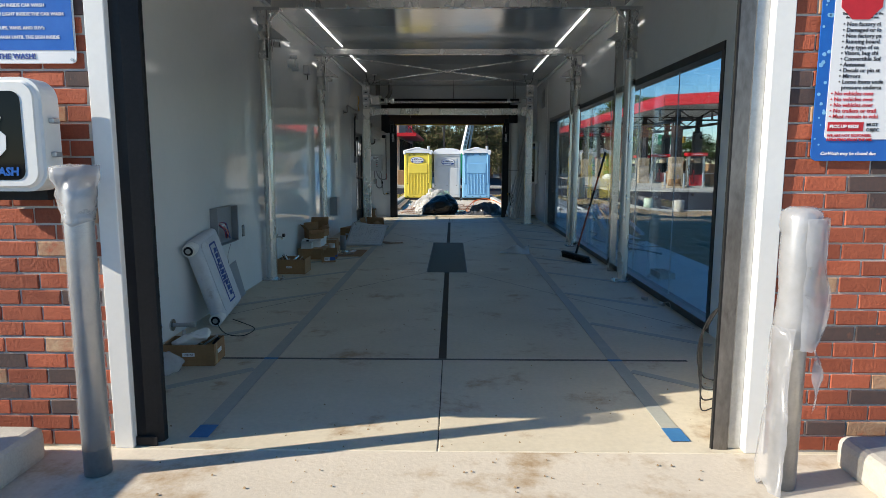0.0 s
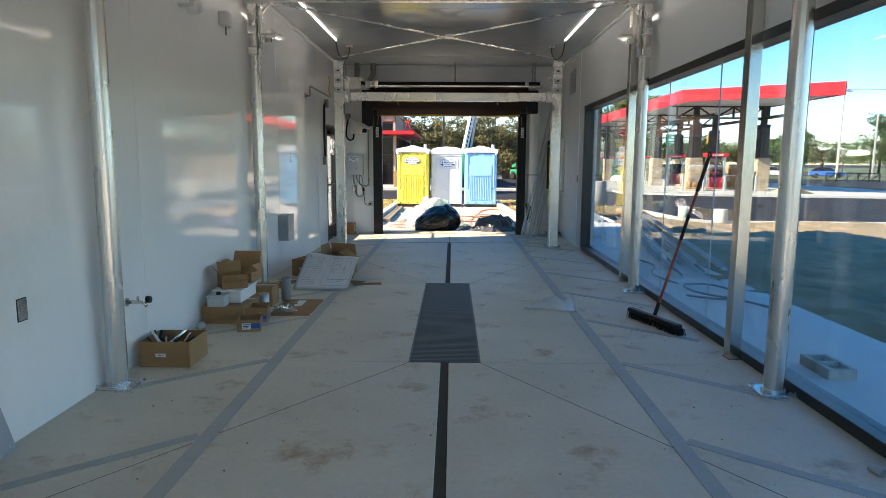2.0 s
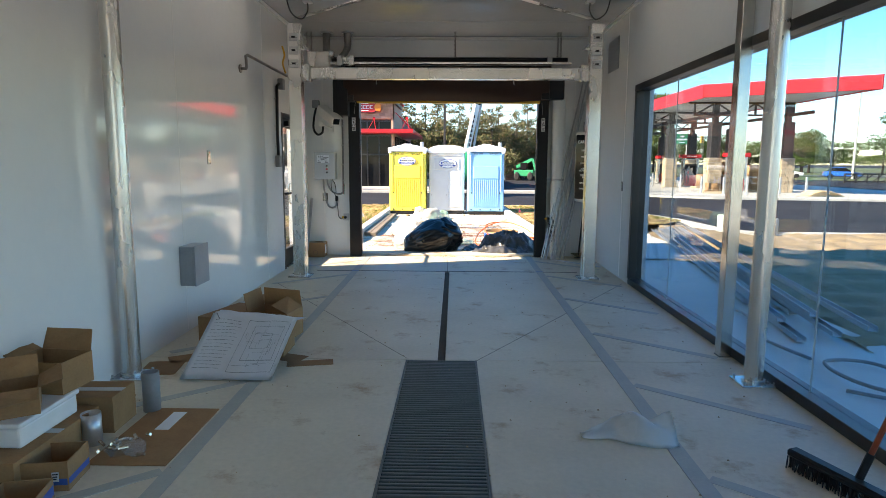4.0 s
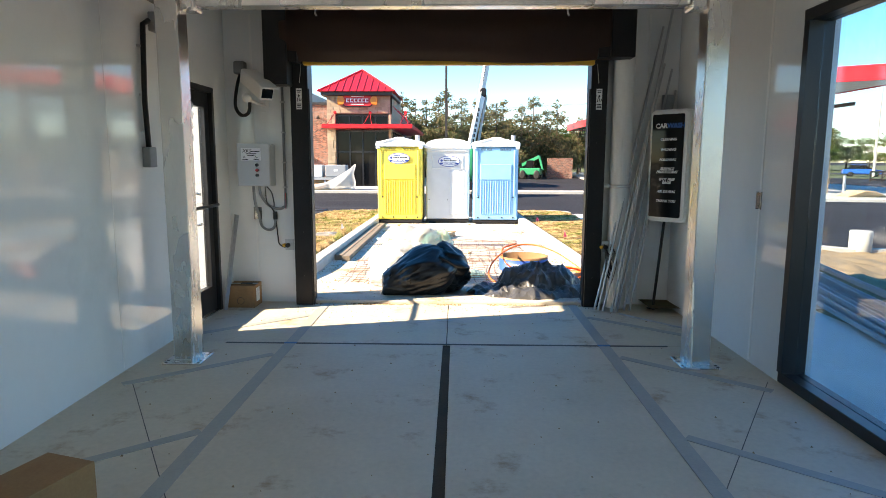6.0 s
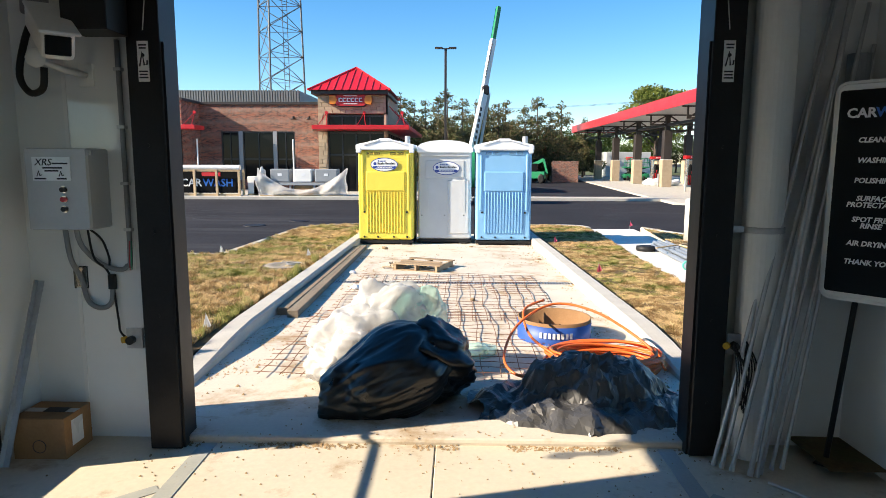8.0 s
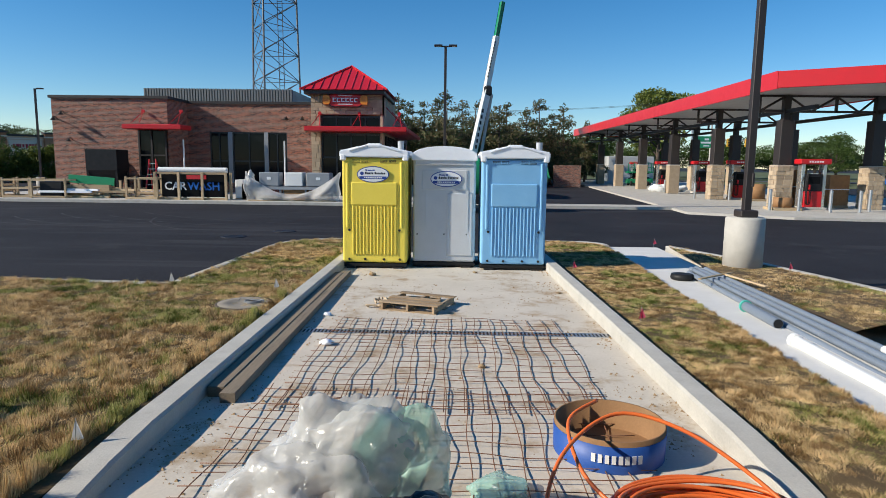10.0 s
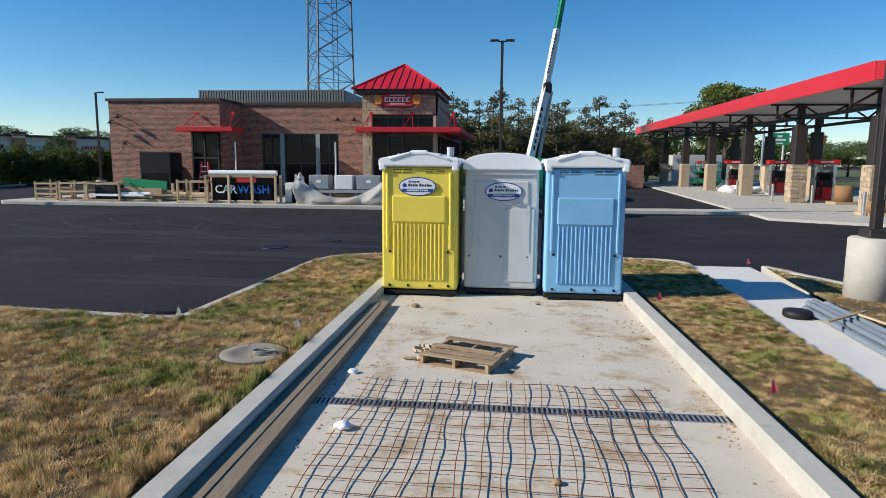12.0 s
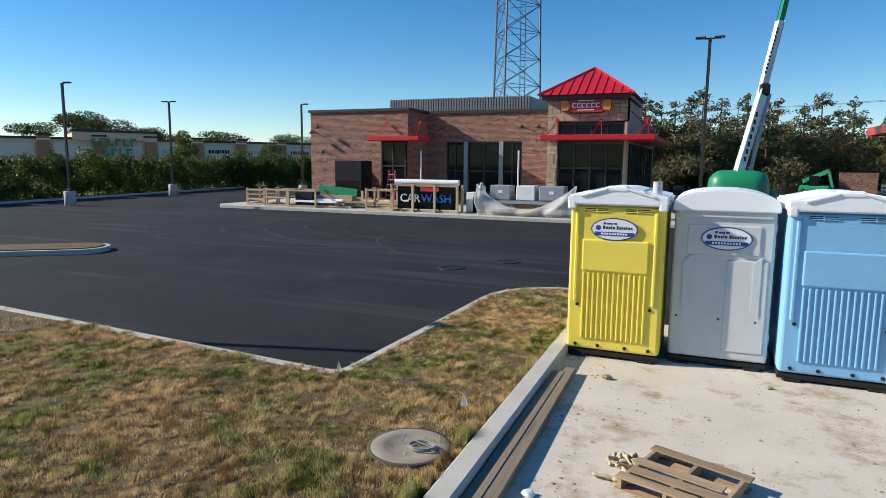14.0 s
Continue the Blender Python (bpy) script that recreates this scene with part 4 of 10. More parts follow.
ev = [bm.verts.new(p) for p in ((-9.60, 53.3, 6.42), (-4.24, 53.3, 6.42), (-4.24, 60.5, 6.42), (-9.60, 60.5, 6.42))]
ap = bm.verts.new((cx, cy, 8.3))
for i in range(4):
    bm.faces.new((ev[i], ev[(i + 1) % 4], ap))
bm.faces.new(ev[::-1])
roof = part("roof", bm, M["red"], store, "red standing-seam pyramid roof")
for k in range(11):
    u = (k + 0.5) / 11
    base = Vector((-9.60 + 5.36 * u, 53.3, 6.44))
    f = 1 - abs(2 * u - 1)
    top = base + (Vector((cx, cy, 8.32)) - Vector((-6.92, 53.3, 6.44))) * f
    if f > 0.05:
        part("seam", rod(base, top, 0.035, n=6), M["red"], roof)
    yb = 53.3 + 7.2 * u
    part("seam", rod((-4.24, yb, 6.44), Vector((-4.24, yb, 6.44)) + Vector((cx + 4.24, 0, 1.88)) * f + Vector((0, 0, 0.01)), 0.035, n=6), M["red"], roof)
for a in ((0, 1), (1, 2)):
    pa = Vector(((-9.60, 53.3, 6.44), (-4.24, 53.3, 6.44))[a[0]])
    part("hip", rod(pa, (cx, cy, 8.34), 0.06, n=6), M["red"], roof)
part("fascia", box(-9.42, -4.42, 53.48, 60.3, 6.16, 6.42, bev=0.02), M["bronze"], store)
# shop sign: plain plates in its colours
SX, SZ = -6.89, 5.83
s = part("sign", prism(bmesh.new(), rounded(2.15, 0.86, 0.30, 6), 0, 0.16, facing((SX, 53.90, SZ), (1, 0, 0))), M["bronze"], store, "red and orange shop sign")
part("sign_face", prism(bmesh.new(), rounded(2.05, 0.76, 0.27, 6), 0, 0.03, facing((SX, 53.74, SZ), (1, 0, 0))), M["redink"], s)
for sx in (-1, 1):
    part("sign_end", prism(bmesh.new(), [(0.0, -0.26), (0.34, -0.30), (0.40, -0.10), (0.40, 0.10), (0.34, 0.30), (0.0, 0.26), (-0.12, 0.0)] if sx > 0 else [(0.0, 0.26), (-0.34, 0.30), (-0.40, 0.10), (-0.40, -0.10), (-0.34, -0.30), (0.0, -0.26), (0.12, 0.0)], 0, 0.22, facing((SX + sx * 1.0, 53.86, SZ), (1, 0, 0))), M["signorange"], s, "orange end plate")
bm = bmesh.new()
for k in range(6):
    x = SX - 0.78 + k * 0.265
    bx(bm, x, x + 0.22, 53.685, 53.712, SZ - 0.13, SZ - 0.075)
    bx(bm, x, x + 0.22, 53.685, 53.712, SZ + 0.075, SZ + 0.13)
    bx(bm, x, x + 0.07, 53.685, 53.712, SZ - 0.075, SZ + 0.075)
bx(bm, SX - 0.45, SX + 0.45, 53.685, 53.712, SZ - 0.28, SZ - 0.235)
bx(bm, SX - 0.45, SX + 0.45, 53.685, 53.712, SZ + 0.235, SZ + 0.28)
part("sign_bars", bm, M["whitesign"], s)

# ---- lattice mast ----
mast = thing("lattice_mast", (-18.95, 80, AZ), "tall grey steel lattice radio mast", "tower")
H, R0, R1 = 58, 3.1, 1.6
legs = []
for k in range(3):
    a = radians(30 + 120 * k)
    p, q = Vector((R0 * math.cos(a), R0 * math.sin(a), 0)), Vector((R1 * math.cos(a), R1 * math.sin(a), H))
    legs.append((p, q))
    part("leg", rod(p, q, 0.10, n=8), M["mastgrey"], mast)
bm = bmesh.new()
N_ = 22
for i in range(3):
    a, b = legs[i], legs[(i + 1) % 3]
    for k in range(N_):
        t0, t1 = k / N_, (k + 1) / N_
        p0, p1, q0, q1 = a[0].lerp(a[1], t0), a[0].lerp(a[1], t1), b[0].lerp(b[1], t0), b[0].lerp(b[1], t1)
        cyl(bm, p0, q1, 0.04, n=5)
        cyl(bm, q0, p1, 0.04, n=5)
        part("girt", rod(p0, q0, 0.032, n=5), M["mastgrey"], mast)
tagged(part("bracing", bm, M["mastgrey"], mast), kind="stuff")
bm = bmesh.new()
for s_ in (-0.25, 0.25):
    cyl(bm, (0.9 + s_, 0.6, 0), (0.4 + s_, 0.3, H), 0.04, n=5)
for z in np.arange(0.5, H, 0.6):
    cyl(bm, (0.65 - 0.5 * z / H, 0.6, z), (1.15 - 0.5 * z / H, 0.6, z), 0.03, n=4)
part("ladder", bm, M["mastgrey"], mast)

# ---- fuel canopy ----
canopy = thing("fuel_canopy", (0, 0, 0), "long red-edged fuel canopy on stone-footed columns", "canopy")
CX0, CX1, CY0, CY1, CZ = 15.2, 26.5, 44.9, 97, 5.45
CANOPY = [(CX0, CY0), (22.9, 40.1), (22.9, CY1), (CX0, CY1)]
part("roof", prism(bmesh.new(), [(CX0 + 0.1, CY0 + 0.1), (22.8, 40.25), (22.8, CY1 - 0.1), (CX0 + 0.1, CY1 - 0.1)], CZ + 0.06, CZ + 0.5), M["ltgrey"], canopy, "pale soffit")
for p, q in zip(CANOPY, CANOPY[1:] + CANOPY[:1]):
    p, q = Vector((*p, CZ)), Vector((*q, CZ))
    part("fascia", box(0, (q - p).length, 0, 0.1, 0, 0.78, bev=0.02, m=Matrix.Translation(p) @ Matrix.Rotation(math.atan2(q.y - p.y, q.x - p.x), 4, "Z")), M["red"], canopy, "red metal fascia")
for y in (48.2, 56.7, 65.1, 73.6, 82.0, 90.5):
    for x in (17.4, 22.2):
        c = part("column", box(x - 0.17, x + 0.17, y - 0.17, y + 0.17, 2.0, CZ), M["bronze"], canopy)
        part("cladding", box(x - 0.33, x + 0.33, y - 0.33, y + 0.33, 1.85, 4.2, bev=0.02), M["bronze"], c)
        part("footing", box(x - 0.40, x + 0.40, y - 0.40, y + 0.40, AZ + 0.12, 1.85), M["mortar"], c)
        random.seed(int(y + x))
        if y < 60:
            z = AZ + 0.14
            while z < 1.8:
                hh = random.uniform(0.16, 0.28)
                for side in range(4):
                    u = -0.42
                    while u < 0.40:
                        ww = min(random.uniform(0.2, 0.45), 0.42 - u)
                        m = Matrix.Translation((x, y, 0)) @ Matrix.Rotation(side * math.pi / 2, 4, "Z")
                        part("stone", box(u, u + ww - 0.015, -0.43 - random.random() * 0.03, -0.38, z, min(z + hh, 1.84) - 0.015, m=m), M["stone"], c)
                        u += ww
                z += hh
        else:
            part("stone_facing", box(x - 0.42, x + 0.42, y - 0.42, y + 0.42, AZ + 0.12, 1.8, bev=0.03), M["stone"], c)
    t = part("truss", box(15.6, 22.6, y - 0.06, y + 0.06, CZ - 0.06, CZ + 0.04), M["bronze"], canopy)
    bm = bmesh.new()
    bx(bm, 16.0, 22.5, y - 0.06, y + 0.06, CZ - 0.86, CZ - 0.74)
    for x0, x1 in ((16.0, 17.3), (18.7, 17.5), (18.7, 20), (21.2, 20), (21.2, 22.1)):
        cyl(bm, (x0, y, CZ - 0.8), (x1, y, CZ - 0.03), 0.06, n=4)
    for x in (16.0, 20, 22.5):
        bx(bm, x - 0.06, x + 0.06, y - 0.06, y + 0.06, CZ - 0.86, CZ)
    part("truss_web", bm, M["bronze"], t)
for x in (17.4, 22.2):
    part("beam", box(x - 0.09, x + 0.09, 45.3, 96.5, CZ - 0.9, CZ - 0.7), M["bronze"], canopy)
bm = bmesh.new()
prism(bm, [(11.2, 44.5), (15, 42.0), (32, 39.3), (32, 108), (16, 108)], AZ - 0.05, AZ + 0.12)
solo("fuel_pad", bm, M["kerb"], "pale concrete fuelling pad", "pavement", kind="structure")

# ---- entrance front: brick, trim, guides, signs ----
def brick_panel(name, x0, x1, label):
    wallm = solo(name, box(x0, x1, YB + 0.007, YB + 0.10, -0.02, ZC + 0.09), M["mortar"], label, "wall", kind="structure")
    L_, H_ = 0.204, 0.0813
    kinds = []
    for mt in ("brick", "brickdark", "bricktan"):
        for k in range(4):
            bm = bmesh.new()
            bx(bm, -0.097, 0.097, 0, 0.08, 0, 0.0713, bev=0.005, seg=2)
            random.seed(k * 7 + len(mt))
            for v in bm.verts:
                v.co += Vector((random.uniform(-1, 1), random.uniform(-1, 1), random.uniform(-1, 1))) * 0.0016
            kinds.append(mesh_of(bm, M[mt]))
    random.seed(11 if x0 < 0 else 12)
    rest = bmesh.new()
    row = 0
    z = 0.012
    while z < ZC + 0.02:
        x = x0 + (0.0 if row % 2 else -L_ / 2)
        while x < x1 - 0.01:
            a, b = max(x, x0) + 0.004, min(x + L_, x1) - 0.005
            if b - a > 0.03:
                u = random.random()
                pick = 0 if u < 0.74 else (4 if u < 0.88 else 8)
                dz, dy = random.uniform(-0.0012, 0.0012), random.uniform(-0.002, 0.002)
                if z < 2.42:
                    ob = new("brick", kinds[pick + random.randrange(4)])
                    ob.location = ((a + b) / 2, YB + dy, z + dz)
                    ob.scale = ((b - a) / 0.194, 1, 1)
                    ob.parent = wallm
                else:
                    bx(rest, a, b, YB, YB + 0.05, z, z + 0.0713)
            x += L_
        row += 1
        z += H_
    tagged(part("brick_field", rest, M["brick"], wallm), kind="stuff")


def lintel():
    solo("lintel", box(-1.645, 1.637, YB, YB + 0.1, 2.95, ZC + 0.09), M["brick"], "brick lintel over the entrance", "wall", kind="structure")


lintel()
bm = bmesh.new()
for x0, x1 in ((-1.645, -1.549), (1.541, 1.637)):
    bx(bm, x0, x1, YB - 0.015, YB + 0.06, 0.0, 2.95, bev=0.004)
solo("door_trim", bm, M["white"], "white door trim against the brick", "trim", kind="structure")


def door_guides(y, xs, tall, deep=0.20):
    for x0, x1 in xs:
        g = thing("door_guide", (0, 0, 0), "black steel roll door guide with bolted angle", "door guide", "roll door guides")
        part("channel", box(x0, x1, y, y + deep, 0.0, tall, bev=0.004), M["black"], g)
        s = 1 if x0 < 0 else -1
        e = x1 if x0 < 0 else x0
        part("lip", box(*sorted((e, e + s * 0.012)), y + 0.02, y + 0.07, 0.0, tall - 0.35), M["black"], g)
        for z in np.arange(0.3, tall, 0.45):
            part("bolt", rod(((x0 + x1) / 2, y - 0.006, z), ((x0 + x1) / 2, y + 0.002, z), 0.010, n=6), M["black"], g)
        cx = (x0 + x1) / 2
        plate = part("label_plate", box(cx - 0.028, cx + 0.028, y - 0.004, y, 1.97, 2.17), M["whitesign"], g, "small white maker's label")
        bm = bmesh.new()
        for z, w in ((2.15, 0.04), (2.135, 0.035), (2.02, 0.045), (2.005, 0.04), (1.99, 0.045)):
            bx(bm, cx - w / 2, cx + w / 2, y - 0.006, y - 0.0045, z - 0.004, z + 0.004)
        pipe(bm, [(cx - 0.018, y - 0.006, 2.045), (cx - 0.002, y - 0.006, 2.115), (cx + 0.006, y - 0.006, 2.05), (cx + 0.02, y - 0.006, 2.055), (cx + 0.022, y - 0.006, 2.075)], 0.004, 5)
        part("label_print", bm, M["ink"], plate)
        part("pull_cord", pipe(bmesh.new(), [(cx + 0.03 * s, y - 0.01, tall - 0.12), (cx + 0.01 * s, y - 0.012, 2.22)], 0.003, 5), M["ltgrey"], g)


door_guides(15.27, ((-1.565, -1.392), (1.374, 1.533)), 2.52)
# entrance: a folded black guide on one side, a bare steel one on the other
g = thing("door_guide", (0, 0, 0), "folded black steel roll door guide at the entrance", "door guide", "roll door guides")
bm = bmesh.new()
prism(bm, [(-1.549, 1.765), (-1.500, 1.765), (-1.492, 1.772), (-1.452, 1.800), (-1.430, 1.812), (-1.430, 1.838), (-1.549, 1.838)], 0.0, 2.95)
part("channel", bm, M["black"], g)
part("weather_strip", box(-1.443, -1.428, 1.838, 1.850, 0.0, 2.9), M["rubber"], g)
part("toe_plate", box(-1.56, -1.44, 1.752, 1.764, 0.0, 0.05, bev=0.003), M["black"], g)
g = thing("door_guide", (0, 0, 0), "bare steel roll door guide, worn and smudged", "door guide", "roll door guides")
bm = bmesh.new()
prism(bm, [(1.402, 1.768), (1.470, 1.760), (1.478, 1.768), (1.478, 1.785), (1.402, 1.785)], 0.0, 2.95)
part("rail", bm, M["wornsteel"], g)
part("back_angle", box(1.478, 1.541, 1.776, 1.800, 0.0, 2.95, bev=0.003), M["galv"], g)
part("weather_strip", box(1.393, 1.402, 1.768, 1.790, 0.0, 2.9), M["rubber"], g)


def bollard(x, y, tall, label, torn):
    b = thing("bollard", (x, y, 0), label, "bollard", "bollards at the entrance")
    part("post", lathe(bmesh.new(), [(0.060, 0.0), (0.060, tall - 0.05), (0.05, tall - 0.02), (0.02, tall)], 24), M["galv"], b)
    if not torn:
        bm = bmesh.new()
        prof = [(0.063, 0.13)] + [(0.0645 + 0.002 * math.sin(z * 23), z) for z in np.linspace(0.2, tall - 0.12, 26)]
        lathe(bm, prof, 28)
        ruffle(bm, 0.003, 22, 3)
        part("wrap", bm, M["thinfilm"], b, "thin cloudy plastic wrap", smooth=True)
        bm = bmesh.new()
        lathe(bm, [(0.070, tall - 0.19)] + [(0.074 + 0.006 * math.sin(z * 40), z) for z in np.linspace(tall - 0.17, tall - 0.04, 10)] + [(0.094, tall), (0.098, tall + 0.05), (0.04, tall + 0.062)], 30)
        ruffle(ruffle(bm, 0.022, 13, 4), 0.010, 34, 8)
        part("wrap_top", bm, M["maskfilm"], b, "crumpled gathered top of the wrap", smooth=True)
    else:
        bm = bmesh.new()
        lathe(bm, [(0.072, tall * 0.52)] + [(0.074 + 0.004 * math.sin(z * 19), z) for z in np.linspace(tall * 0.55, tall - 0.1, 20)] + [(0.085, tall - 0.07), (0.08, tall - 0.01), (0.05, tall + 0.012)], 28)
        ruffle(bm, 0.004, 18, 7)
        w = part("wrap", bm, M["maskfilm"], b, "torn cloudy plastic wrap", smooth=True)
        # hanging torn flaps
        for a, r0, z0, z1, wd, sd in ((-0.75, 0.082, tall - 0.03, tall * 0.55, 0.17, 1), (3.3, 0.078, tall * 0.60, 0.0, 0.13, 2), (-0.5, 0.078, tall * 0.56, 0.40, 0.09, 3)):
            bm = bmesh.new()
            nn = 14
            grid = []
            for i in range(nn + 1):
                t = i / nn
                z = z0 + (z1 - z0) * t
                row = []
                for j in range(6):
                    u = j / 5 - 0.5
                    an = a + u * wd / 0.075
                    rr = r0 + 0.03 * math.sin(t * 2.2) + 0.012 * math.sin(9 * t + 5 * u + sd)
                    row.append(bm.verts.new((rr * math.cos(an), rr * math.sin(an) - 0.02, z + 0.03 * math.sin(7 * u + sd) * t)))
                grid.append(row)
            for i in range(nn):
                for j in range(5):
                    bm.faces.new((grid[i][j], grid[i][j + 1], grid[i + 1][j + 1], grid[i + 1][j])).smooth = True
            ruffle(bm, 0.010, 11, sd)
            bmesh.ops.solidify(bm, geom=bm.faces[:], thickness=0.003)
            part("torn_flap", bm, M["maskfilm"], b)
    return b


bollard(-1.593, 1.48, 1.375, "galvanised bollard in cloudy plastic wrap by the brick", False)
bollard(1.565, 1.42, 1.25, "galvanised bollard with torn plastic wrap by the brick", True)
for x0, x1, h in ((-2.9, -1.93, 0.165), (1.93, 2.9, 0.15)):
    bm = bmesh.new()
    bx(bm, x0, x1, 0.3, 1.64, -0.02, h, bev=0.045, seg=3)
    solo("concrete_island", bm, M["kerb"], "low rounded concrete block beside the entrance", "kerb", "concrete islands")

# Unseen wall, added only to shade the ground left of the entrance.
solo("screen_wall", box(-3.80, -3.62, -6.0, 1.0, -0.02, 1.25), M["kerb"], "unseen plain low wall added to cast shade", "wall", kind="structure")

# instruction sign, blue and white
sg = thing("instruction_sign", (-0.085, 0, 0.058), "blue and white wash instruction sign on brick", "sign")
bm = bmesh.new()
prism(bm, rounded(0.72, 0.62, 0.025), 0, 0.006, facing((-1.965, YB - 0.012, 2.155), (1, 0, 0)))
part("board", bm, M["whitesign"], sg)
part("blue_field", box(-2.32, -1.612, YB - 0.0205, YB - 0.0185, 1.905, 2.46), M["bluesign"], sg)
for words, z, size in (("SIGN INSIDE CAR WASH", 2.105, 0.021), ("HEN LIGHT INSIDE THE CAR WASH", 2.066, 0.021), ("UPS, VANS, AND SUV's", 2.004, 0.021), ("E WASH UNTIL THE SIGN INSIDE", 1.962, 0.021)):
    xr = {2.105: -1.735, 2.066: -1.648, 2.004: -1.742, 1.962: -1.675}[z]
    text(words, size, facing((xr, YB - 0.022, z), (1, 0, 0)), M["whitesign"], sg, bold=0.0006, align="RIGHT")
text("THE WASH!", 0.034, facing((-1.795, YB - 0.020, 1.876), (1, 0, 0)), M["blueink"], sg, bold=0.0008, align="RIGHT")
part("screw", rod((-1.626, YB - 0.022, 1.862), (-1.626, YB - 0.016, 1.862), 0.007, n=8), M["galv"], sg)

# lit menu box beside the sign
mb = thing("menu_box", (-0.115, 0, 0.03), "white rounded light box with black face on brick", "sign")
bm = bmesh.new()
prism(bm, rounded(0.62, 0.50, 0.09, 7), 0, 0.17, facing((-1.935, 1.66, 1.535), (1, 0, 0)))
bmesh.ops.bevel(bm, geom=[e for e in bm.edges if e.calc_face_angle(0) > 0.8], offset=0.025, segments=3, affect="EDGES")
part("case", bm, M["white"], mb)
bm = bmesh.new()
prism(bm, rounded(0.50, 0.385, 0.04, 6), 0, 0.004, facing((-1.955, 1.491, 1.53), (1, 0, 0)))
part("face", bm, M["darkglass"], mb, "glossy black face")
text("CARWASH", 0.05, facing((-1.732, 1.485, 1.372), (1, 0, 0)), M["bluesign"], mb, bold=0.002, align="RIGHT", shear=0.1)
bm = bmesh.new()
prism(bm, [(-0.12, -0.10), (-0.02, -0.11), (0.03, -0.06), (0.035, 0.0), (0.0, 0.03), (0.02, 0.08), (-0.02, 0.13), (-0.12, 0.12)], 0, 0.002, facing((-1.81, 1.486, 1.53), (1, 0, 0)))
part("graphic", bm, M["whitesign"], mb, "white splash graphic")
for z in (1.60, 1.45):
    part("latch", box(-1.625, -1.60, 1.55, 1.60, z - 0.012, z + 0.012, bev=0.004), M["galv"], mb)
part("bracket", box(-1.93, -1.70, 1.62, 1.72, 1.24, 1.285), M["black"], mb)

# rules sign, blue border
rs = thing("rules_sign", (0.125, 0, 0.022), "blue-bordered white wash rules sign on brick", "sign")
bm = bmesh.new()
prism(bm, rounded(0.86, 0.98, 0.03), 0, 0.006, facing((2.055, YB - 0.012, 1.925), (1, 0, 0)))
part("board", bm, M["bluesign"], rs)
bm = bmesh.new()
prism(bm, rounded(0.76, 0.84, 0.02), 0, 0.002, facing((2.060, YB - 0.0185, 1.955), (1, 0, 0)))
part("white_field", bm, M["whitesign"], rs)
LINES = [("Thank you for choosing our Wa", 2.098, 0.0140, 1.715, "ink"), ("the items that we will not", 2.082, 0.0140, 1.732, "ink")]
for i, w in enumerate(("\u2022 Non factory ri", "\u2022 Damaged or lo", "\u2022 Non factory pa", "\u2022 Running board", "\u2022 Any type of ca", "\u2022 Visors, bug shi", "\u2022 Convertible Sof", "\u2022 Antennas", "\u2022 Decals or pin st", "\u2022 Mirrors", "\u2022 Loose items unde", "  pressure underca")):
    LINES.append((w, 2.0520 - i * 0.0256, 0.0262, 1.722, "ink"))
for i, w in enumerate(("\u2022 No vehicles over", "\u2022 No vehicles over", "\u2022 No vehicles over", "\u2022 No trailers or trail", "\u2022 Must remain in vehi")):
    LINES.append((w, 1.7430 - i * 0.0260, 0.0262, 1.692, "redink"))
LINES += [("MUST", 1.602, 0.021, 1.868, "ink"), ("OBJEC", 1.578, 0.021, 1.868, "ink"), ("WE ARE NOT RESPONSIBL", 1.552, 0.0175, 1.690, "redink"), ("RESULTING FROM THE MIS", 1.533, 0.0175, 1.690, "redink")]
for w, z, size, x, c in LINES:
    text(w, size, facing((x, YB - 0.0215, z), (1, 0, 0)), M[c], rs, bold=0.0003, align="LEFT")
part("red_box", box(1.690, 1.855, YB - 0.0225, YB - 0.0205, 1.572, 1.614), M["redink"], rs)
text("PICK-UP BEDS", 0.0215, facing((1.698, YB - 0.024, 1.593), (1, 0, 0)), M["whitesign"], rs, bold=0.0006, align="LEFT")
text("CarWash may be closed due", 0.022, facing((1.668, YB - 0.019, 1.469), (1, 0, 0)), M["whitesign"], rs, bold=0.0005, align="LEFT", shear=0.15)
bm = bmesh.new()
prism(bm, [(0.10 * math.cos(radians(22.5 + 45 * k)), 0.10 * math.sin(radians(22.5 + 45 * k))) for k in range(8)], 0, 0.002, facing((1.80, YB - 0.0215, 2.165), (1, 0, 0)))
part("red_octagon", bm, M["redink"], rs)
random.seed(5)
for k in range(26):
    x, z, r = random.uniform(1.637, 1.672), random.uniform(1.5, 2.3), random.uniform(0.003, 0.011)
    part("bubble", rod((x, YB - 0.0195, z), (x, YB - 0.0175, z), r, n=10), M["blue"], rs)

# ---- long window ----
win = tagged(thing("window_1"), "long black-framed glass wall of butt-jointed panes", "window", kind="structure")
GX = XW + 0.08
part("sill_rail", box(XW, XW + 0.15, WIN[0], WIN[1], 0.0, 0.075, bev=0.004), M["frame"], win)
part("head_rail", box(XW - 0.012, XW + 0.15, WIN[0], WIN[1], 2.345, 2.42, bev=0.004), M["frame"], win)
for y in (WIN[0], WIN[1] - 0.06):
    part("jamb", box(XW - 0.008, XW + 0.15, y, y + 0.06, 0.075, 2.345), M["frame"], win)
PANES = (4.02, 5.23, 6.57, 7.94, 9.22, 10.55, 11.93, 13.08)
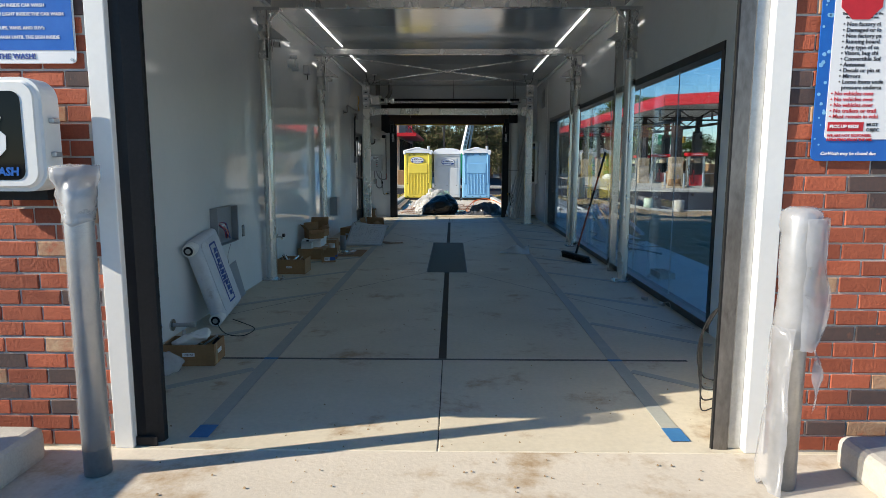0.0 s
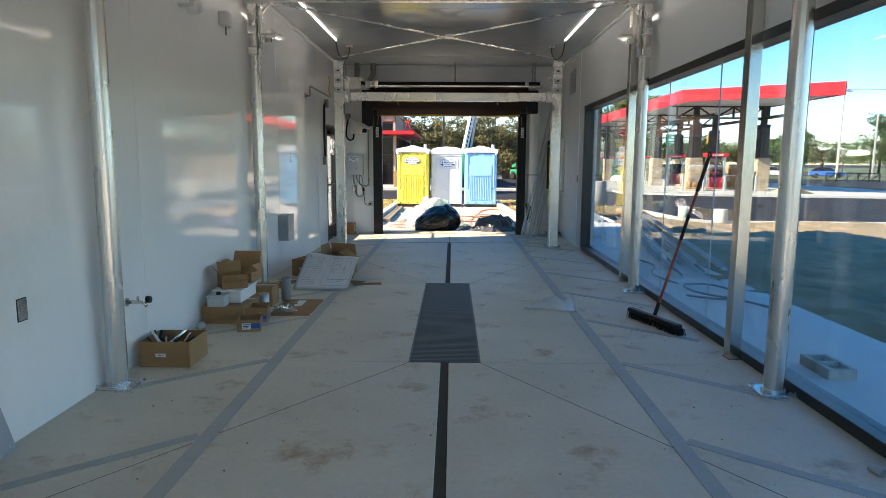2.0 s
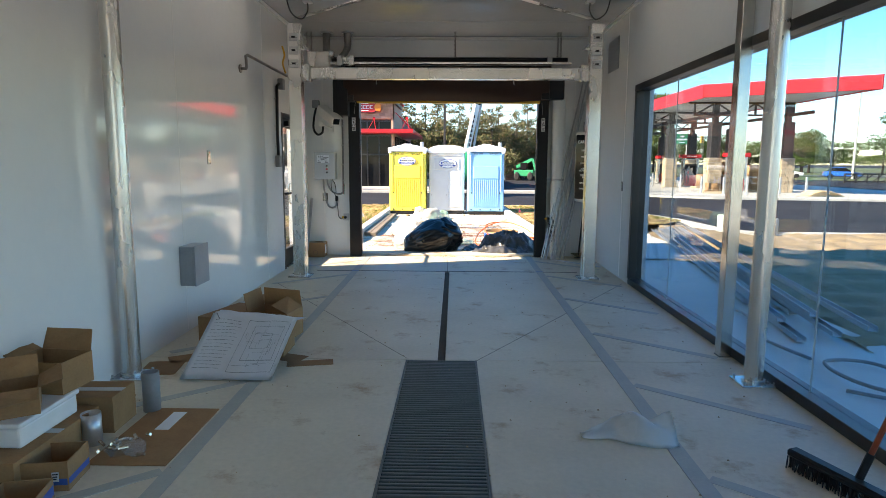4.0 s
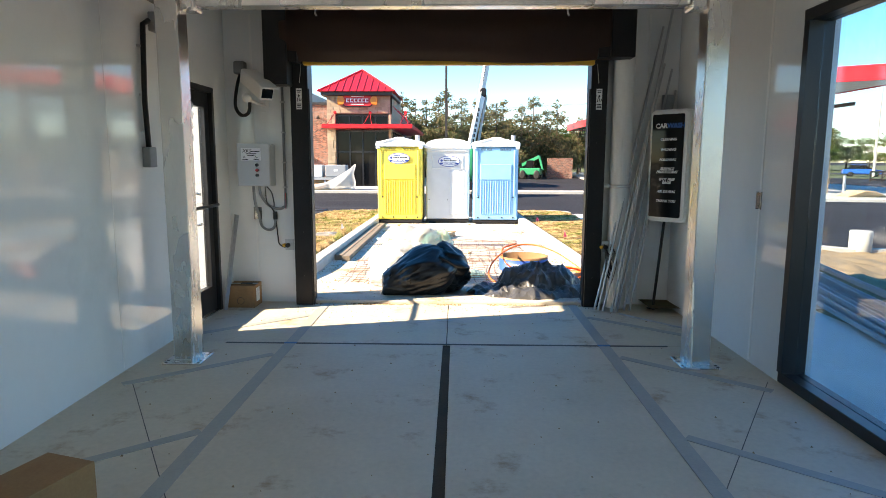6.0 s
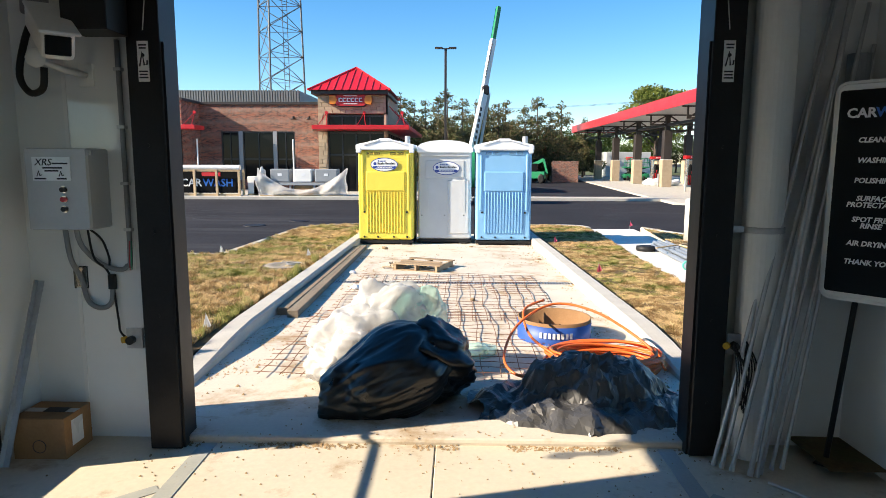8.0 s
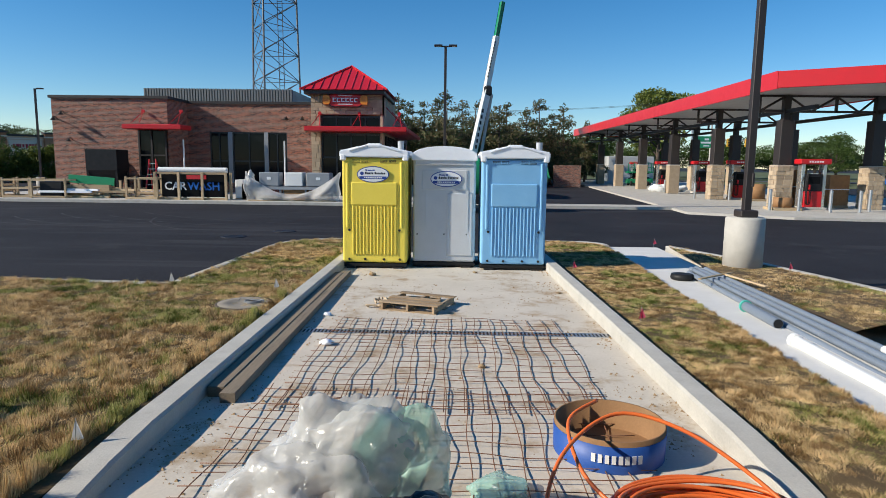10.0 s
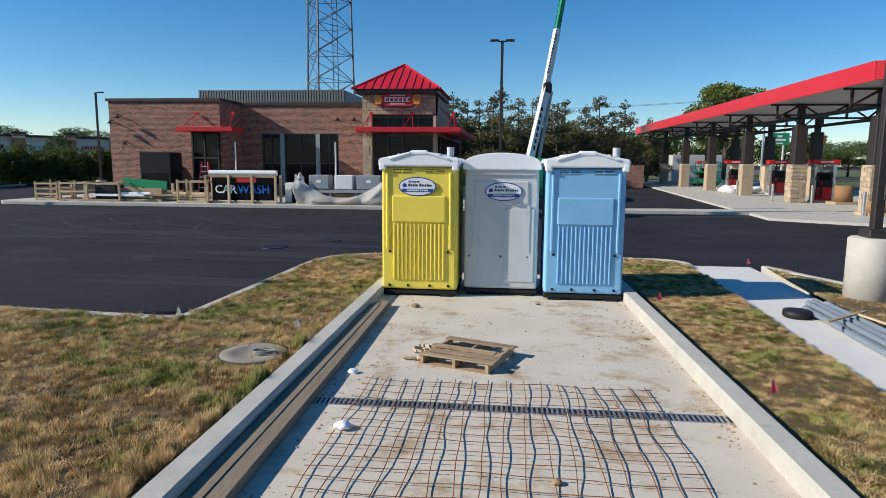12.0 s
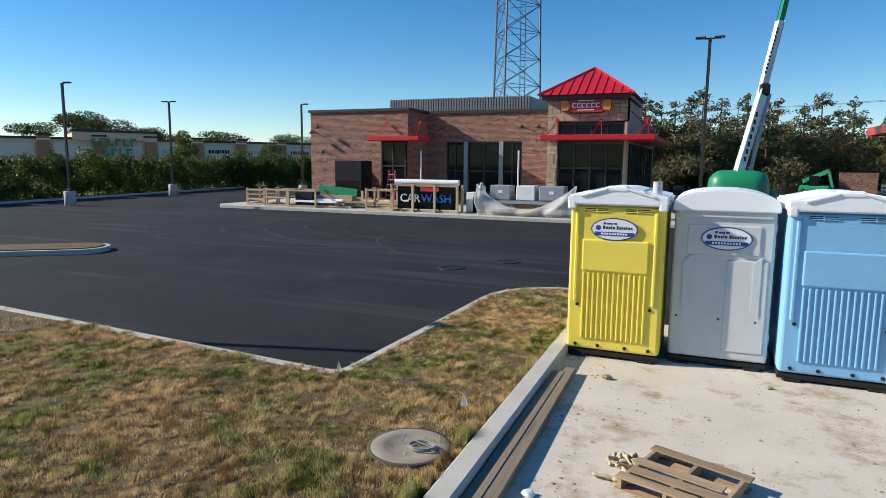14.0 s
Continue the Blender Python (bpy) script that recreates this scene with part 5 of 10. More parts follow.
for y0, y1 in zip(PANES, PANES[1:]):
    g = part("pane", box(GX, GX + 0.012, y0 + 0.003, y1 - 0.003, 0.075, 2.345), M["glass"], win)
    g.visible_shadow = False
    if y1 < 13:
        part("silicone_joint", box(GX + 0.001, GX + 0.011, y1 - 0.003, y1 + 0.003, 0.075, 2.345), M["ltgrey"], win)

# ---- glass side door ----
dr = tagged(thing("door_1"), "black-framed glass side door, closed", "door", kind="structure")
y0, y1 = DOOR_Y
for a in ((y0, y0 + 0.05, 0.0, 2.15), (y1 - 0.05, y1, 0.0, 2.15)):
    part("door_frame", box(-XW - 0.13, -XW + 0.006, *a), M["frame"], dr)
part("door_frame", box(-XW - 0.13, -XW + 0.006, y0 + 0.05, y1 - 0.05, 2.10, 2.15), M["frame"], dr)
leaf = part("stile", box(-XW - 0.08, -XW - 0.03, y0 + 0.055, y0 + 0.155, 0.02, 2.095), M["frame"], dr)
part("stile", box(-XW - 0.08, -XW - 0.03, y1 - 0.155, y1 - 0.055, 0.02, 2.095), M["frame"], dr)
part("top_rail", box(-XW - 0.08, -XW - 0.03, y0 + 0.155, y1 - 0.155, 1.96, 2.095), M["frame"], dr)
part("bottom_rail", box(-XW - 0.08, -XW - 0.03, y0 + 0.155, y1 - 0.155, 0.02, 0.26), M["frame"], dr)
g = part("pane", box(-XW - 0.058, -XW - 0.050, y0 + 0.155, y1 - 0.155, 0.26, 1.96), M["doorglass"], dr)
g.visible_shadow = False
part("push_bar", pipe(bmesh.new(), arc([(-XW - 0.03, y0 + 0.1, 1.05), (-XW + 0.05, y0 + 0.12, 1.05), (-XW + 0.06, (y0 + y1) / 2, 1.05), (-XW + 0.05, y1 - 0.12, 1.05), (-XW - 0.03, y1 - 0.1, 1.05)]), 0.016, 8), M["frame"], dr)
part("pull_handle", pipe(bmesh.new(), arc([(-XW - 0.08, y1 - 0.2, 1.15), (-XW - 0.15, y1 - 0.2, 1.14), (-XW - 0.15, y1 - 0.2, 0.88), (-XW - 0.08, y1 - 0.2, 0.87)], 4), 0.012, 8), M["steel"], dr)
part("closer", box(-XW - 0.03, -XW + 0.03, y0 + 0.25, y0 + 0.55, 1.98, 2.05, bev=0.006), M["black"], dr)
part("threshold", box(-XW - 0.13, -XW, y0, y1, -0.03, 0.012), M["alu"], dr)
rag = pipe(bmesh.new(), arc([(-XW + 0.03, 14.45, 2.0), (-XW + 0.02, 14.46, 1.9), (-XW + 0.03, 14.43, 1.78), (-XW + 0.02, 14.45, 1.66), (-XW + 0.03, 14.44, 1.6)]), [0.01, 0.012, 0.02, 0.028, 0.035, 0.03, 0.022, 0.03, 0.036, 0.04, 0.03, 0.035, 0.04, 0.045, 0.03, 0.02, 0.03, 0.04, 0.042, 0.045, 0.04, 0.03, 0.025, 0.02, 0.01], 9)
solo("hanging_rag", ruffle(rag, 0.02, 20, 4), M["maskfilm"], "pale twisted rag hanging from the side door", "rag", smooth=True)

# ---- frames of the wash machine ----
def pipe_column(x, y, label):
    s = -1 if x > 0 else 1            # towards the middle
    c = thing("pipe_column", (x, y, 0), label, "column", "round aluminium columns")
    part("shaft", rod((0, 0, 0.012), (0, 0, 3.21), 0.062, n=28), M["alu"], c)
    part("base_plate", box(-0.12, 0.13, -0.11, 0.11, 0, 0.014, bev=0.004), M["alu"], c)
    part("collar", rod((0, 0, 0.014), (0, 0, 0.03), 0.075, n=24), M["alu"], c)
    for dx in (-0.095, 0.105):
        for dy in (-0.085, 0.085):
            part("anchor_bolt", rod((dx, dy, 0.012), (dx, dy, 0.035), 0.009, n=6), M["galv"], c)
    for z0, z1, deep in ((2.645, 2.735, 0.085), (2.865, 2.955, 0.085), (3.03, 3.20, 0.078)):
        part("clamp", box(-0.050, 0.050, -deep, -0.02, z0, z1, bev=0.006), M["alu"], c)
        part("clamp_lip", box(*sorted((s * 0.045, s * 0.075)), -deep - 0.008, 0.0, z0 - 0.006, z0 + 0.004), M["alu"], c)
        for dx in (-0.03, 0.03):
            part("clamp_bolt", rod((dx, -deep - 0.012, (z0 + z1) / 2), (dx, -deep, (z0 + z1) / 2), 0.009, n=6), M["galv"], c)
    part("head_bar", box(s * 0.082 - 0.018, s * 0.082 + 0.018, -0.075, 0.0, 2.66, 3.20, bev=0.003), M["alu"], c)
    part("guide_rod", rod((s * 0.082, -0.085, 2.72), (s * 0.082, -0.085, 3.06), 0.010, n=8), M["steel"], c)
    part("head_plate", box(*sorted((-s * 0.09, s * 0.215)), -0.08, 0.08, 3.205, 3.222, bev=0.003), M["alu"], c)
    part("plate_edge", box(*sorted((-s * 0.09, s * 0.215)), -0.084, -0.080, 3.19, 3.226), M["galv"], c)
    bm = bmesh.new()
    prism(bm, [(0.10, 0.0), (0.285, 0.0), (0.10, 0.145)] if s > 0 else [(-0.10, 0.0), (-0.10, 0.145), (-0.285, 0.0)], -0.004, 0.004, Matrix.Translation((0, -0.03, 2.868)) @ Matrix.Rotation(radians(90), 4, "X"))
    part("gusset", bm, M["alu"], c)
    part("ledge", box(*sorted((s * 0.06, s * 0.295)), -0.085, 0.03, 2.856, 2.868, bev=0.002), M["alu"], c)
    part("latch", box(*sorted((s * 0.13, s * 0.205)), -0.075, -0.035, 2.775, 2.835, bev=0.006), M["steel"], c)
    part("latch_pin", rod((s * 0.14, -0.055, 2.83), (s * 0.14, -0.055, 2.865), 0.008, n=6), M["galv"], c)
    part("lower_stop", box(*sorted((s * 0.062, s * 0.105)), -0.08, -0.04, 2.63, 2.79, bev=0.005), M["galv"], c)
    part("strut", box(-0.012, 0.012, -0.012, 0.012, 0, 0.165, m=Matrix.Translation((s * 0.095, -0.05, 3.085)) @ Matrix.Rotation(radians(s * 43), 4, "Y")), M["alu"], c)
    return c


for x in (-2.16, 2.16):
    for y in (6.36, 9.58):
        pipe_column(x, y, "round mill-finish aluminium column by the wall")
for y in (6.36, 9.58):
    b = thing("cross_beam", (0, 0, 0), "aluminium cross beam under the ceiling", "beam", "cross beams")
    part("bar", box(-2.05, 2.05, y - 0.045, y + 0.045, 3.225, 3.315, bev=0.004), M["alu"], b)
    for x in (-2.0, 2.0):
        part("end_plate", box(x - 0.06, x + 0.06, y - 0.06, y + 0.06, 3.315, 3.34), M["alu"], b)


def square_column(x, y):
    s = -1 if x > 0 else 1
    c = thing("square_column", (x, y, 0), "square welded aluminium column on a bolted plate", "column", "square aluminium columns")
    part("shaft", box(-0.079, 0.079, -0.079, 0.079, 0.014, 3.19, bev=0.006, seg=2), M["alu"], c)
    part("base_plate", box(-0.14, 0.14, -0.15, 0.12, 0, 0.016, bev=0.004), M["alu"], c)
    part("weld", box(-0.079, 0.079, -0.088, -0.078, 0.014, 0.024, bev=0.003), M["alu"], c)
    for dx in (-0.118, 0.118):
        for dy in (-0.13, -0.09, 0.06, 0.10):
            part("bolt_hole", rod((dx, dy, 0.0155), (dx, dy, 0.0175), 0.011, n=8), M["rubber"], c)
    bm = bmesh.new()
    prism(bm, [(-0.079, 0.016), (-0.079, 0.64), (-0.085, 0.64), (-0.138, 0.016)], -0.005, 0.005, facing((s * 0.074, 0, 0), (0, 1, 0)))
    part("gusset", bm, M["alu"], c)
    for z in (0.17, 0.33, 0.49):
        part("weld", box(s * 0.062 - 0.004, s * 0.062 + 0.004, -0.084, -0.079, z, z + 0.07), M["alu"], c)
    for z in (2.70, 2.86, 3.02):
        part("clamp", box(-0.06, 0.06, -0.097, -0.079, z - 0.05, z + 0.05, bev=0.008), M["galv"], c)
        part("clamp_slot", box(-0.045, 0.045, -0.0985, -0.0965, z - 0.012, z + 0.012), M["black"], c)
        for dx in (-0.035, 0.035):
            part("clamp_bolt", rod((dx, -0.115, z), (dx, -0.096, z), 0.012, n=6), M["galv"], c)
    part("bracket_arm", box(*sorted((s * 0.079, s * 0.16)), -0.05, 0.03, 2.88, 2.90), M["alu"], c)
    part("bracket_hook", rod((s * 0.10, -0.05, 2.95), (s * 0.17, -0.05, 2.87), 0.012, n=6), M["galv"], c)
    return c


square_column(-1.917, 13.49)
square_column(-1.985, 2.51)
square_column(2.05, 2.51)
square_column(1.837, 13.50)
hd = thing("header_beam", (0, 0, 0), "deep aluminium header beam between the square columns", "beam")
part("bar", box(-1.73, 1.65, 13.46, 13.58, 2.525, 2.665, bev=0.006), M["alu"], hd)
for x in (-1.785, 1.705):
    part("end_bracket", box(x - 0.052, x + 0.052, 13.44, 13.6, 2.50, 2.70, bev=0.01), M["alu"], hd)
    for z in (2.50, 2.65):
        for dx in (-0.03, 0.03):
            part("bolt", rod((x + dx, 13.425, z), (x + dx, 13.44, z), 0.012, n=6), M["galv"], hd)
for x in (-0.9, 0.82):
    part("hook", pipe(bmesh.new(), [(x, 13.46, 2.50), (x, 13.44, 2.47), (x + 0.01, 13.44, 2.455)], 0.006, 5), M["galv"], hd)
xb = thing("cross_brace", (0, 0, 0), "crossed aluminium braces under the ceiling", "brace")
for a, b in (((-2.0, 9.62, 3.23), (1.84, 13.46, 3.23)), ((2.0, 9.62, 3.245), (-1.91, 13.46, 3.245))):
    d = Vector(b) - Vector(a)
    m = Matrix.Translation(a) @ Matrix.Rotation(math.atan2(d.y, d.x), 4, "Z")
    part("brace", box(0, d.length, -0.025, 0.025, -0.006, 0.006, m=m), M["alu"], xb)
part("hub", box(-0.09, 0.03, 11.52, 11.64, 3.212, 3.262, bev=0.004), M["alu"], xb)
for y in (7.09, 10.2):
    p = thing("track_post", (2.212, y, 0), "polished stainless square post before the glass", "post", "stainless posts")
    part("post", box(-0.045, 0.045, -0.05, 0.05, 0.004, ZC, bev=0.004), M["steel"], p)
    part("foot", box(-0.05, 0.055, -0.055, 0.055, 0, 0.004), M["steel"], p)

# ceiling light strips with their cords
for s in (-1, 1):
    for y0, y1 in ((6.75, 9.70), (10.12, 12.66)):
        l = thing("strip_light", (s * 1.81, 0, 0), "slim glowing white ceiling strip light", "light", "ceiling strip lights")
        part("housing", box(-0.016, 0.016, y0, y1, ZC - 0.012, ZC - 0.002), M["ltgrey"], l)
        part("tube", box(-0.011, 0.011, y0 + 0.01, y1 - 0.01, ZC - 0.024, ZC - 0.012, bev=0.004), M["led"], l)
        if y1 > 10:
            part("cord", pipe(bmesh.new(), arc([(0, y1, ZC - 0.05), (s * -0.02, y1 + 0.15, ZC - 0.22), (s * -0.08, y1 + 0.4, ZC - 0.24), (s * -0.12, y1 + 0.55, ZC - 0.12), (s * -0.12, y1 + 0.56, ZC - 0.02)]), 0.008, 6), M["rubber"], l)
            part("plate", box(s * -0.12 - 0.05, s * -0.12 + 0.05, y1 + 0.5, y1 + 0.62, ZC - 0.02, ZC), M["galv"], l)

# ---- exit roll door ----
rd = thing("roll_door", (0, 0, 0), "open roll door, brown vinyl curtain with yellow edge", "door")
bm = bmesh.new()
cols = 40
prof = [(15.36, 2.93), (15.20, 2.94), (15.08, 2.86), (15.045, 2.72), (15.06, 2.58), (15.12, 2.50), (15.19, 2.44), (15.20, 2.43)]
grid = []
for i in range(cols + 1):
    u = i / cols
    x = -1.595 + u * 3.14
    sag = 0.02 * math.sin(math.pi * u) + 0.012 * math.sin(math.pi * 3 * u + 0.6)
    grid.append([bm.verts.new((x, y - sag * (k > 2), z - (sag * 1.2 if k > 3 else 0))) for k, (y, z) in enumerate(prof)])
for i in range(cols):
    for k in range(len(prof) - 1):
        bm.faces.new((grid[i][k], grid[i][k + 1], grid[i + 1][k + 1], grid[i + 1][k])).smooth = True
bmesh.ops.solidify(bm, geom=bm.faces[:], thickness=0.006)
part("curtain", bm, M["curtain"], rd, "brown vinyl curtain, rolled up")
part("edge_bar", box(-1.42, 1.39, 15.20, 15.27, 2.385, 2.455, bev=0.012, seg=2), M["safety"], rd, "yellow safety edge")
part("barrel", rod((-1.6, 15.25, 2.70), (1.54, 15.25, 2.70), 0.13, n=24), M["black"], rd)
part("head_box", box(-1.755, -1.535, 15.05, 15.25, 2.185, 2.88, bev=0.004), M["black"], rd, "black side box")
part("head_box", box(1.505, 1.728, 15.05, 15.25, 2.437, 2.88, bev=0.004), M["black"], rd, "black side box")
part("head_tray", box(-1.60, -1.45, 15.10, 15.40, 2.40, 2.60), M["black"], rd)
part("head_tray", box(1.40, 1.552, 15.10, 15.40, 2.44, 2.60), M["black"], rd)
bl = thing("blower_line", (0, 0, 0), "dark horizontal tube and steel boxes above the roll door", "machine")
part("tube", rod((-1.75, 15.0, 3.00), (1.75, 15.0, 3.00), 0.035, n=12), M["black"], bl)
part("rail", box(-1.8, 1.8, 14.95, 15.05, 2.93, 2.96), M["steel"], bl)
part("gearbox", box(-2.09, -1.78, 14.88, 15.12, 2.87, 3.10, bev=0.01), M["alu"], bl)
part("gearbox_cap", box(-1.80, -1.708, 14.90, 15.08, 3.03, 3.112, bev=0.008), M["alu"], bl)
part("band", rod((-1.62, 15.0, 3.0), (-1.48, 15.0, 3.0), 0.05, n=14), M["alu"], bl)
part("band", rod((1.45, 15.0, 3.0), (1.52, 15.0, 3.0), 0.05, n=14), M["alu"], bl)
part("duct", rod((-1.833, 15.03, 3.09), (-1.833, 15.05, ZC), 0.056, n=18), M["wornsteel"], bl)
part("duct", rod((-1.519, 15.05, 3.27), (-1.519, 15.05, ZC), 0.054, n=18), M["wornsteel"], bl)
for x in (-1.833, -1.519):
    part("ceiling_flange", rod((x, 15.05, ZC - 0.016), (x, 15.05, ZC - 0.002), 0.085, n=20), M["galv"], bl)
hosep = arc([(-1.519, 15.05, 3.28), (-1.52, 15.05, 3.19), (-1.56, 15.04, 3.10), (-1.615, 15.02, 3.03)], 5)
bm = pipe(bmesh.new(), hosep, 0.050, 14)
for p in hosep[1::2]:
    lathe(bm, [(0.050, -0.006), (0.057, 0.0), (0.050, 0.006)], 14, p)
part("flexible_duct", bm, M["wornsteel"], bl, "ribbed flexible duct")
for x0, x1 in ((-1.665, -1.575), (-1.49, -1.406)):
    part("saddle", box(x0, x1, 14.93, 15.07, 2.90, 3.05, bev=0.012, seg=2), M["alu"], bl)
for x, zb in ((0.085, 3.04), (1.60, 2.97), (1.645, 3.0), (-2.12, 3.1), (-2.05, 3.1)):
    bm = bmesh.new()
    pipe(bm, [(x + 0.013 * math.cos(a), 15.0 + 0.013 * math.sin(a), ZC - (ZC - zb) * a / 120.0) for a in np.arange(0, 120, 0.9)], 0.0045, 4)
    part("spring", bm, M["wornsteel"], bl)

# ---- fittings on the west wall ----
WX = -XW
ob_ = thing("junction_box", (0, 0, 0), "open grey steel junction box with loose coloured wires", "electrical box")
bm = bmesh.new()
ey0, ey1, ez0, ez1, ed = 4.70, 5.28, 0.628, 1.0, 0.075
for a in ((WX, WX + 0.006, ey0, ey1, ez0, ez1), (WX + 0.006, WX + ed, ey0, ey0 + 0.006, ez0, ez1), (WX + 0.006, WX + ed, ey1 - 0.006, ey1, ez0, ez1), (WX + 0.006, WX + ed, ey0 + 0.006, ey1 - 0.006, ez0, ez0 + 0.006), (WX + 0.006, WX + ed, ey0 + 0.006, ey1 - 0.006, ez1 - 0.006, ez1)):
    part("case_side", box(*a), M["grey"], ob_)
for a in ((ey0 + 0.006, ey0 + 0.024, ez0 + 0.006, ez1 - 0.006), (ey1 - 0.024, ey1 - 0.006, ez0 + 0.006, ez1 - 0.006)):
    part("case_lip", box(WX + ed - 0.006, WX + ed, *a), M["grey"], ob_)
random.seed(8)
for k, c in enumerate(("redink", "redink", "blueink", "white", "rubber", "redink", "blueink", "orange")):
    a = random.uniform(-0.02, 0.02)
    pts = [(WX + 0.02, ey0 + 0.10 + k * 0.004, ez0 + 0.22), (WX + 0.07 + a, ey0 + 0.14 + a, ez0 + 0.20 + a), (WX + 0.06, ey0 + 0.22 + k * 0.012, ez0 + 0.14 + a), (WX + 0.05 + a, ey0 + 0.30 + k * 0.006, ez0 + 0.05), (WX + 0.03, ey0 + 0.33, ez0 + 0.13)]
    part("wire", pipe(bmesh.new(), arc(pts, 5), 0.004, 5), M[c], ob_)
part("tag", box(WX + 0.007, WX + 0.009, ey0 + 0.28, ey0 + 0.36, ez0 + 0.17, ez0 + 0.19), M["whitesign"], ob_)
part("loose_wire", pipe(bmesh.new(), arc([(WX + 0.09, 4.98, 0.62), (WX + 0.06, 4.97, 0.5), (WX + 0.08, 4.95, 0.35), (WX + 0.05, 4.95, 0.2)]), 0.0025, 5), M["pvc"], ob_)
cv = thing("box_cover", (WX + 0.085, 5.165, 0.0), "flat grey steel cover leaning on the wall", "cover")
m = Matrix.Rotation(radians(-12), 4, "Y") @ Matrix.Rotation(radians(6), 4, "X")
part("plate", box(-0.006, 0.004, -0.235, 0.235, 0.0, 0.385, bev=0.004, m=m), M["grey"], cv)
for dy in (-0.19, 0.19):
    for dz in (0.03, 0.355):
        part("screw", box(0.004, 0.007, dy - 0.005, dy + 0.005, dz - 0.005, dz + 0.005, m=m), M["galv"], cv)


def wall_plate(y, z, at="w"):
    p = thing("wall_plate", (0, 0, 0), "small steel blank plate on the panel", "wall plate", "steel wall plates")
    if at == "w":
        part("plate", box(WX, WX + 0.006, y - 0.035, y + 0.035, z - 0.058, z + 0.058, bev=0.002), M["steel"], p)
        part("gasket", box(WX, WX + 0.003, y - 0.04, y + 0.04, z - 0.063, z + 0.063), M["rubber"], p)
    elif at == "e":
        part("plate", box(XW - 0.006, XW, y - 0.035, y + 0.035, z - 0.058, z + 0.058, bev=0.002), M["steel"], p)
        part("gasket", box(XW - 0.003, XW, y - 0.04, y + 0.04, z - 0.063, z + 0.063), M["rubber"], p)
    else:
        part("plate", box(y - 0.035, y + 0.035, Y1 - 0.006, Y1, z - 0.058, z + 0.058, bev=0.002), M["steel"], p)
        part("gasket", box(y - 0.04, y + 0.04, Y1 - 0.003, Y1, z - 0.063, z + 0.063), M["rubber"], p)


for y, z in ((5.64, 0.688), (3.17, 0.675), (11.40, 1.53)):
    wall_plate(y, z)
wall_plate(13.58, 1.20, "e")
wall_plate(-1.975, 0.93, "n")
vb = thing("hose_bib", (WX, 6.70, 0.49), "small brass and steel wall tap", "tap")
part("spout", pipe(bmesh.new(), [(0, 0, 0), (0.10, 0, 0), (0.13, 0, -0.005), (0.15, 0, -0.03)], 0.013, 10), M["steel"], vb)
part("rosette", rod((0, 0, 0), (0.012, 0, 0), 0.03, n=16), M["steel"], vb)
part("stem", rod((0.08, 0, 0), (0.09, 0, 0.04), 0.010, n=8), M["steel"], vb)
part("knob", rod((0.15, 0, 0.02), (0.18, 0, 0.02), 0.024, n=14), M["rubber"], vb)
fp = thing("flanged_pipe", (WX, 3.775, 0.10), "short steel pipe with wall flange", "pipe")
part("flange", rod((0, 0, 0), (0.012, 0, 0), 0.050, n=24), M["steel"], fp)
part("pipe", rod((0.012, 0, 0), (0.16, 0.015, 0), 0.018, n=14), M["galv"], fp)
part("coupling", rod((0.145, 0.013, 0), (0.195, 0.018, 0), 0.024, n=14), M["galv"], fp)
g2 = thing("grey_wall_box", (0, 0, 0), "closed grey steel box on the panel", "electrical box")
part("case", box(WX, WX + 0.13, 10.64, 10.93, 0.43, 0.77, bev=0.006), M["grey"], g2)
part("lid", box(WX + 0.13, WX + 0.14, 10.635, 10.935, 0.425, 0.775, bev=0.003), M["grey"], g2)
for y, z, r in ((7.86, 2.83, 0.062), (8.05, 2.81, 0.058), (7.98, 2.93, 0.03)):
    st = thing("pipe_stub", (WX, y, z), "white capped pipe stub high on the wall", "pipe", "white pipe stubs")
    part("pipe", rod((0, 0, 0), (0.10, 0, 0), r, n=20), M["white"], st)
    part("rim", rod((0.10, 0, 0), (0.105, 0, 0), r * 0.9, n=20), M["ltgrey"], st)
sb = thing("pull_switch", (WX, 8.82, 2.87), "small grey switch box with pull cord", "switch")
part("case", box(0, 0.09, -0.07, 0.07, -0.07, 0.07, bev=0.008), M["ltgrey"], sb)
part("cord", rod((0.05, 0, -0.07), (0.05, 0, -0.15), 0.006, n=6), M["rubber"], sb)
pr = thing("wall_pipe", (0, 0, 0), "thin steel pipe run along the wall", "pipe")
part("pipe", pipe(bmesh.new(), [(WX, 12.39, 2.495), (WX + 0.07, 12.39, 2.495), (WX + 0.08, 12.38, 2.50), (WX + 0.08, 12.36, 2.625), (WX + 0.085, 12.40, 2.64), (WX + 0.09, 14.0, 2.63)], 0.016, 8), M["wornsteel"], pr)
part("flange", rod((WX, 12.39, 2.495), (WX + 0.014, 12.39, 2.495), 0.045, n=14), M["wornsteel"], pr)
cd = thing("wall_conduit", (0, -0.12, 0), "grey conduit with junction boxes on the panel", "conduit")
part("yellow_hose", pipe(bmesh.new(), arc([(WX + 0.12, 13.95, 2.64), (WX + 0.10, 13.9, 2.76), (WX + 0.13, 13.88, 2.86), (WX + 0.11, 13.86, 2.97)]), 0.012, 7), M["safety"], cd)
part("upper_box", box(WX, WX + 0.07, 13.98, 14.1, 2.44, 2.58, bev=0.006), M["pvc"], cd)
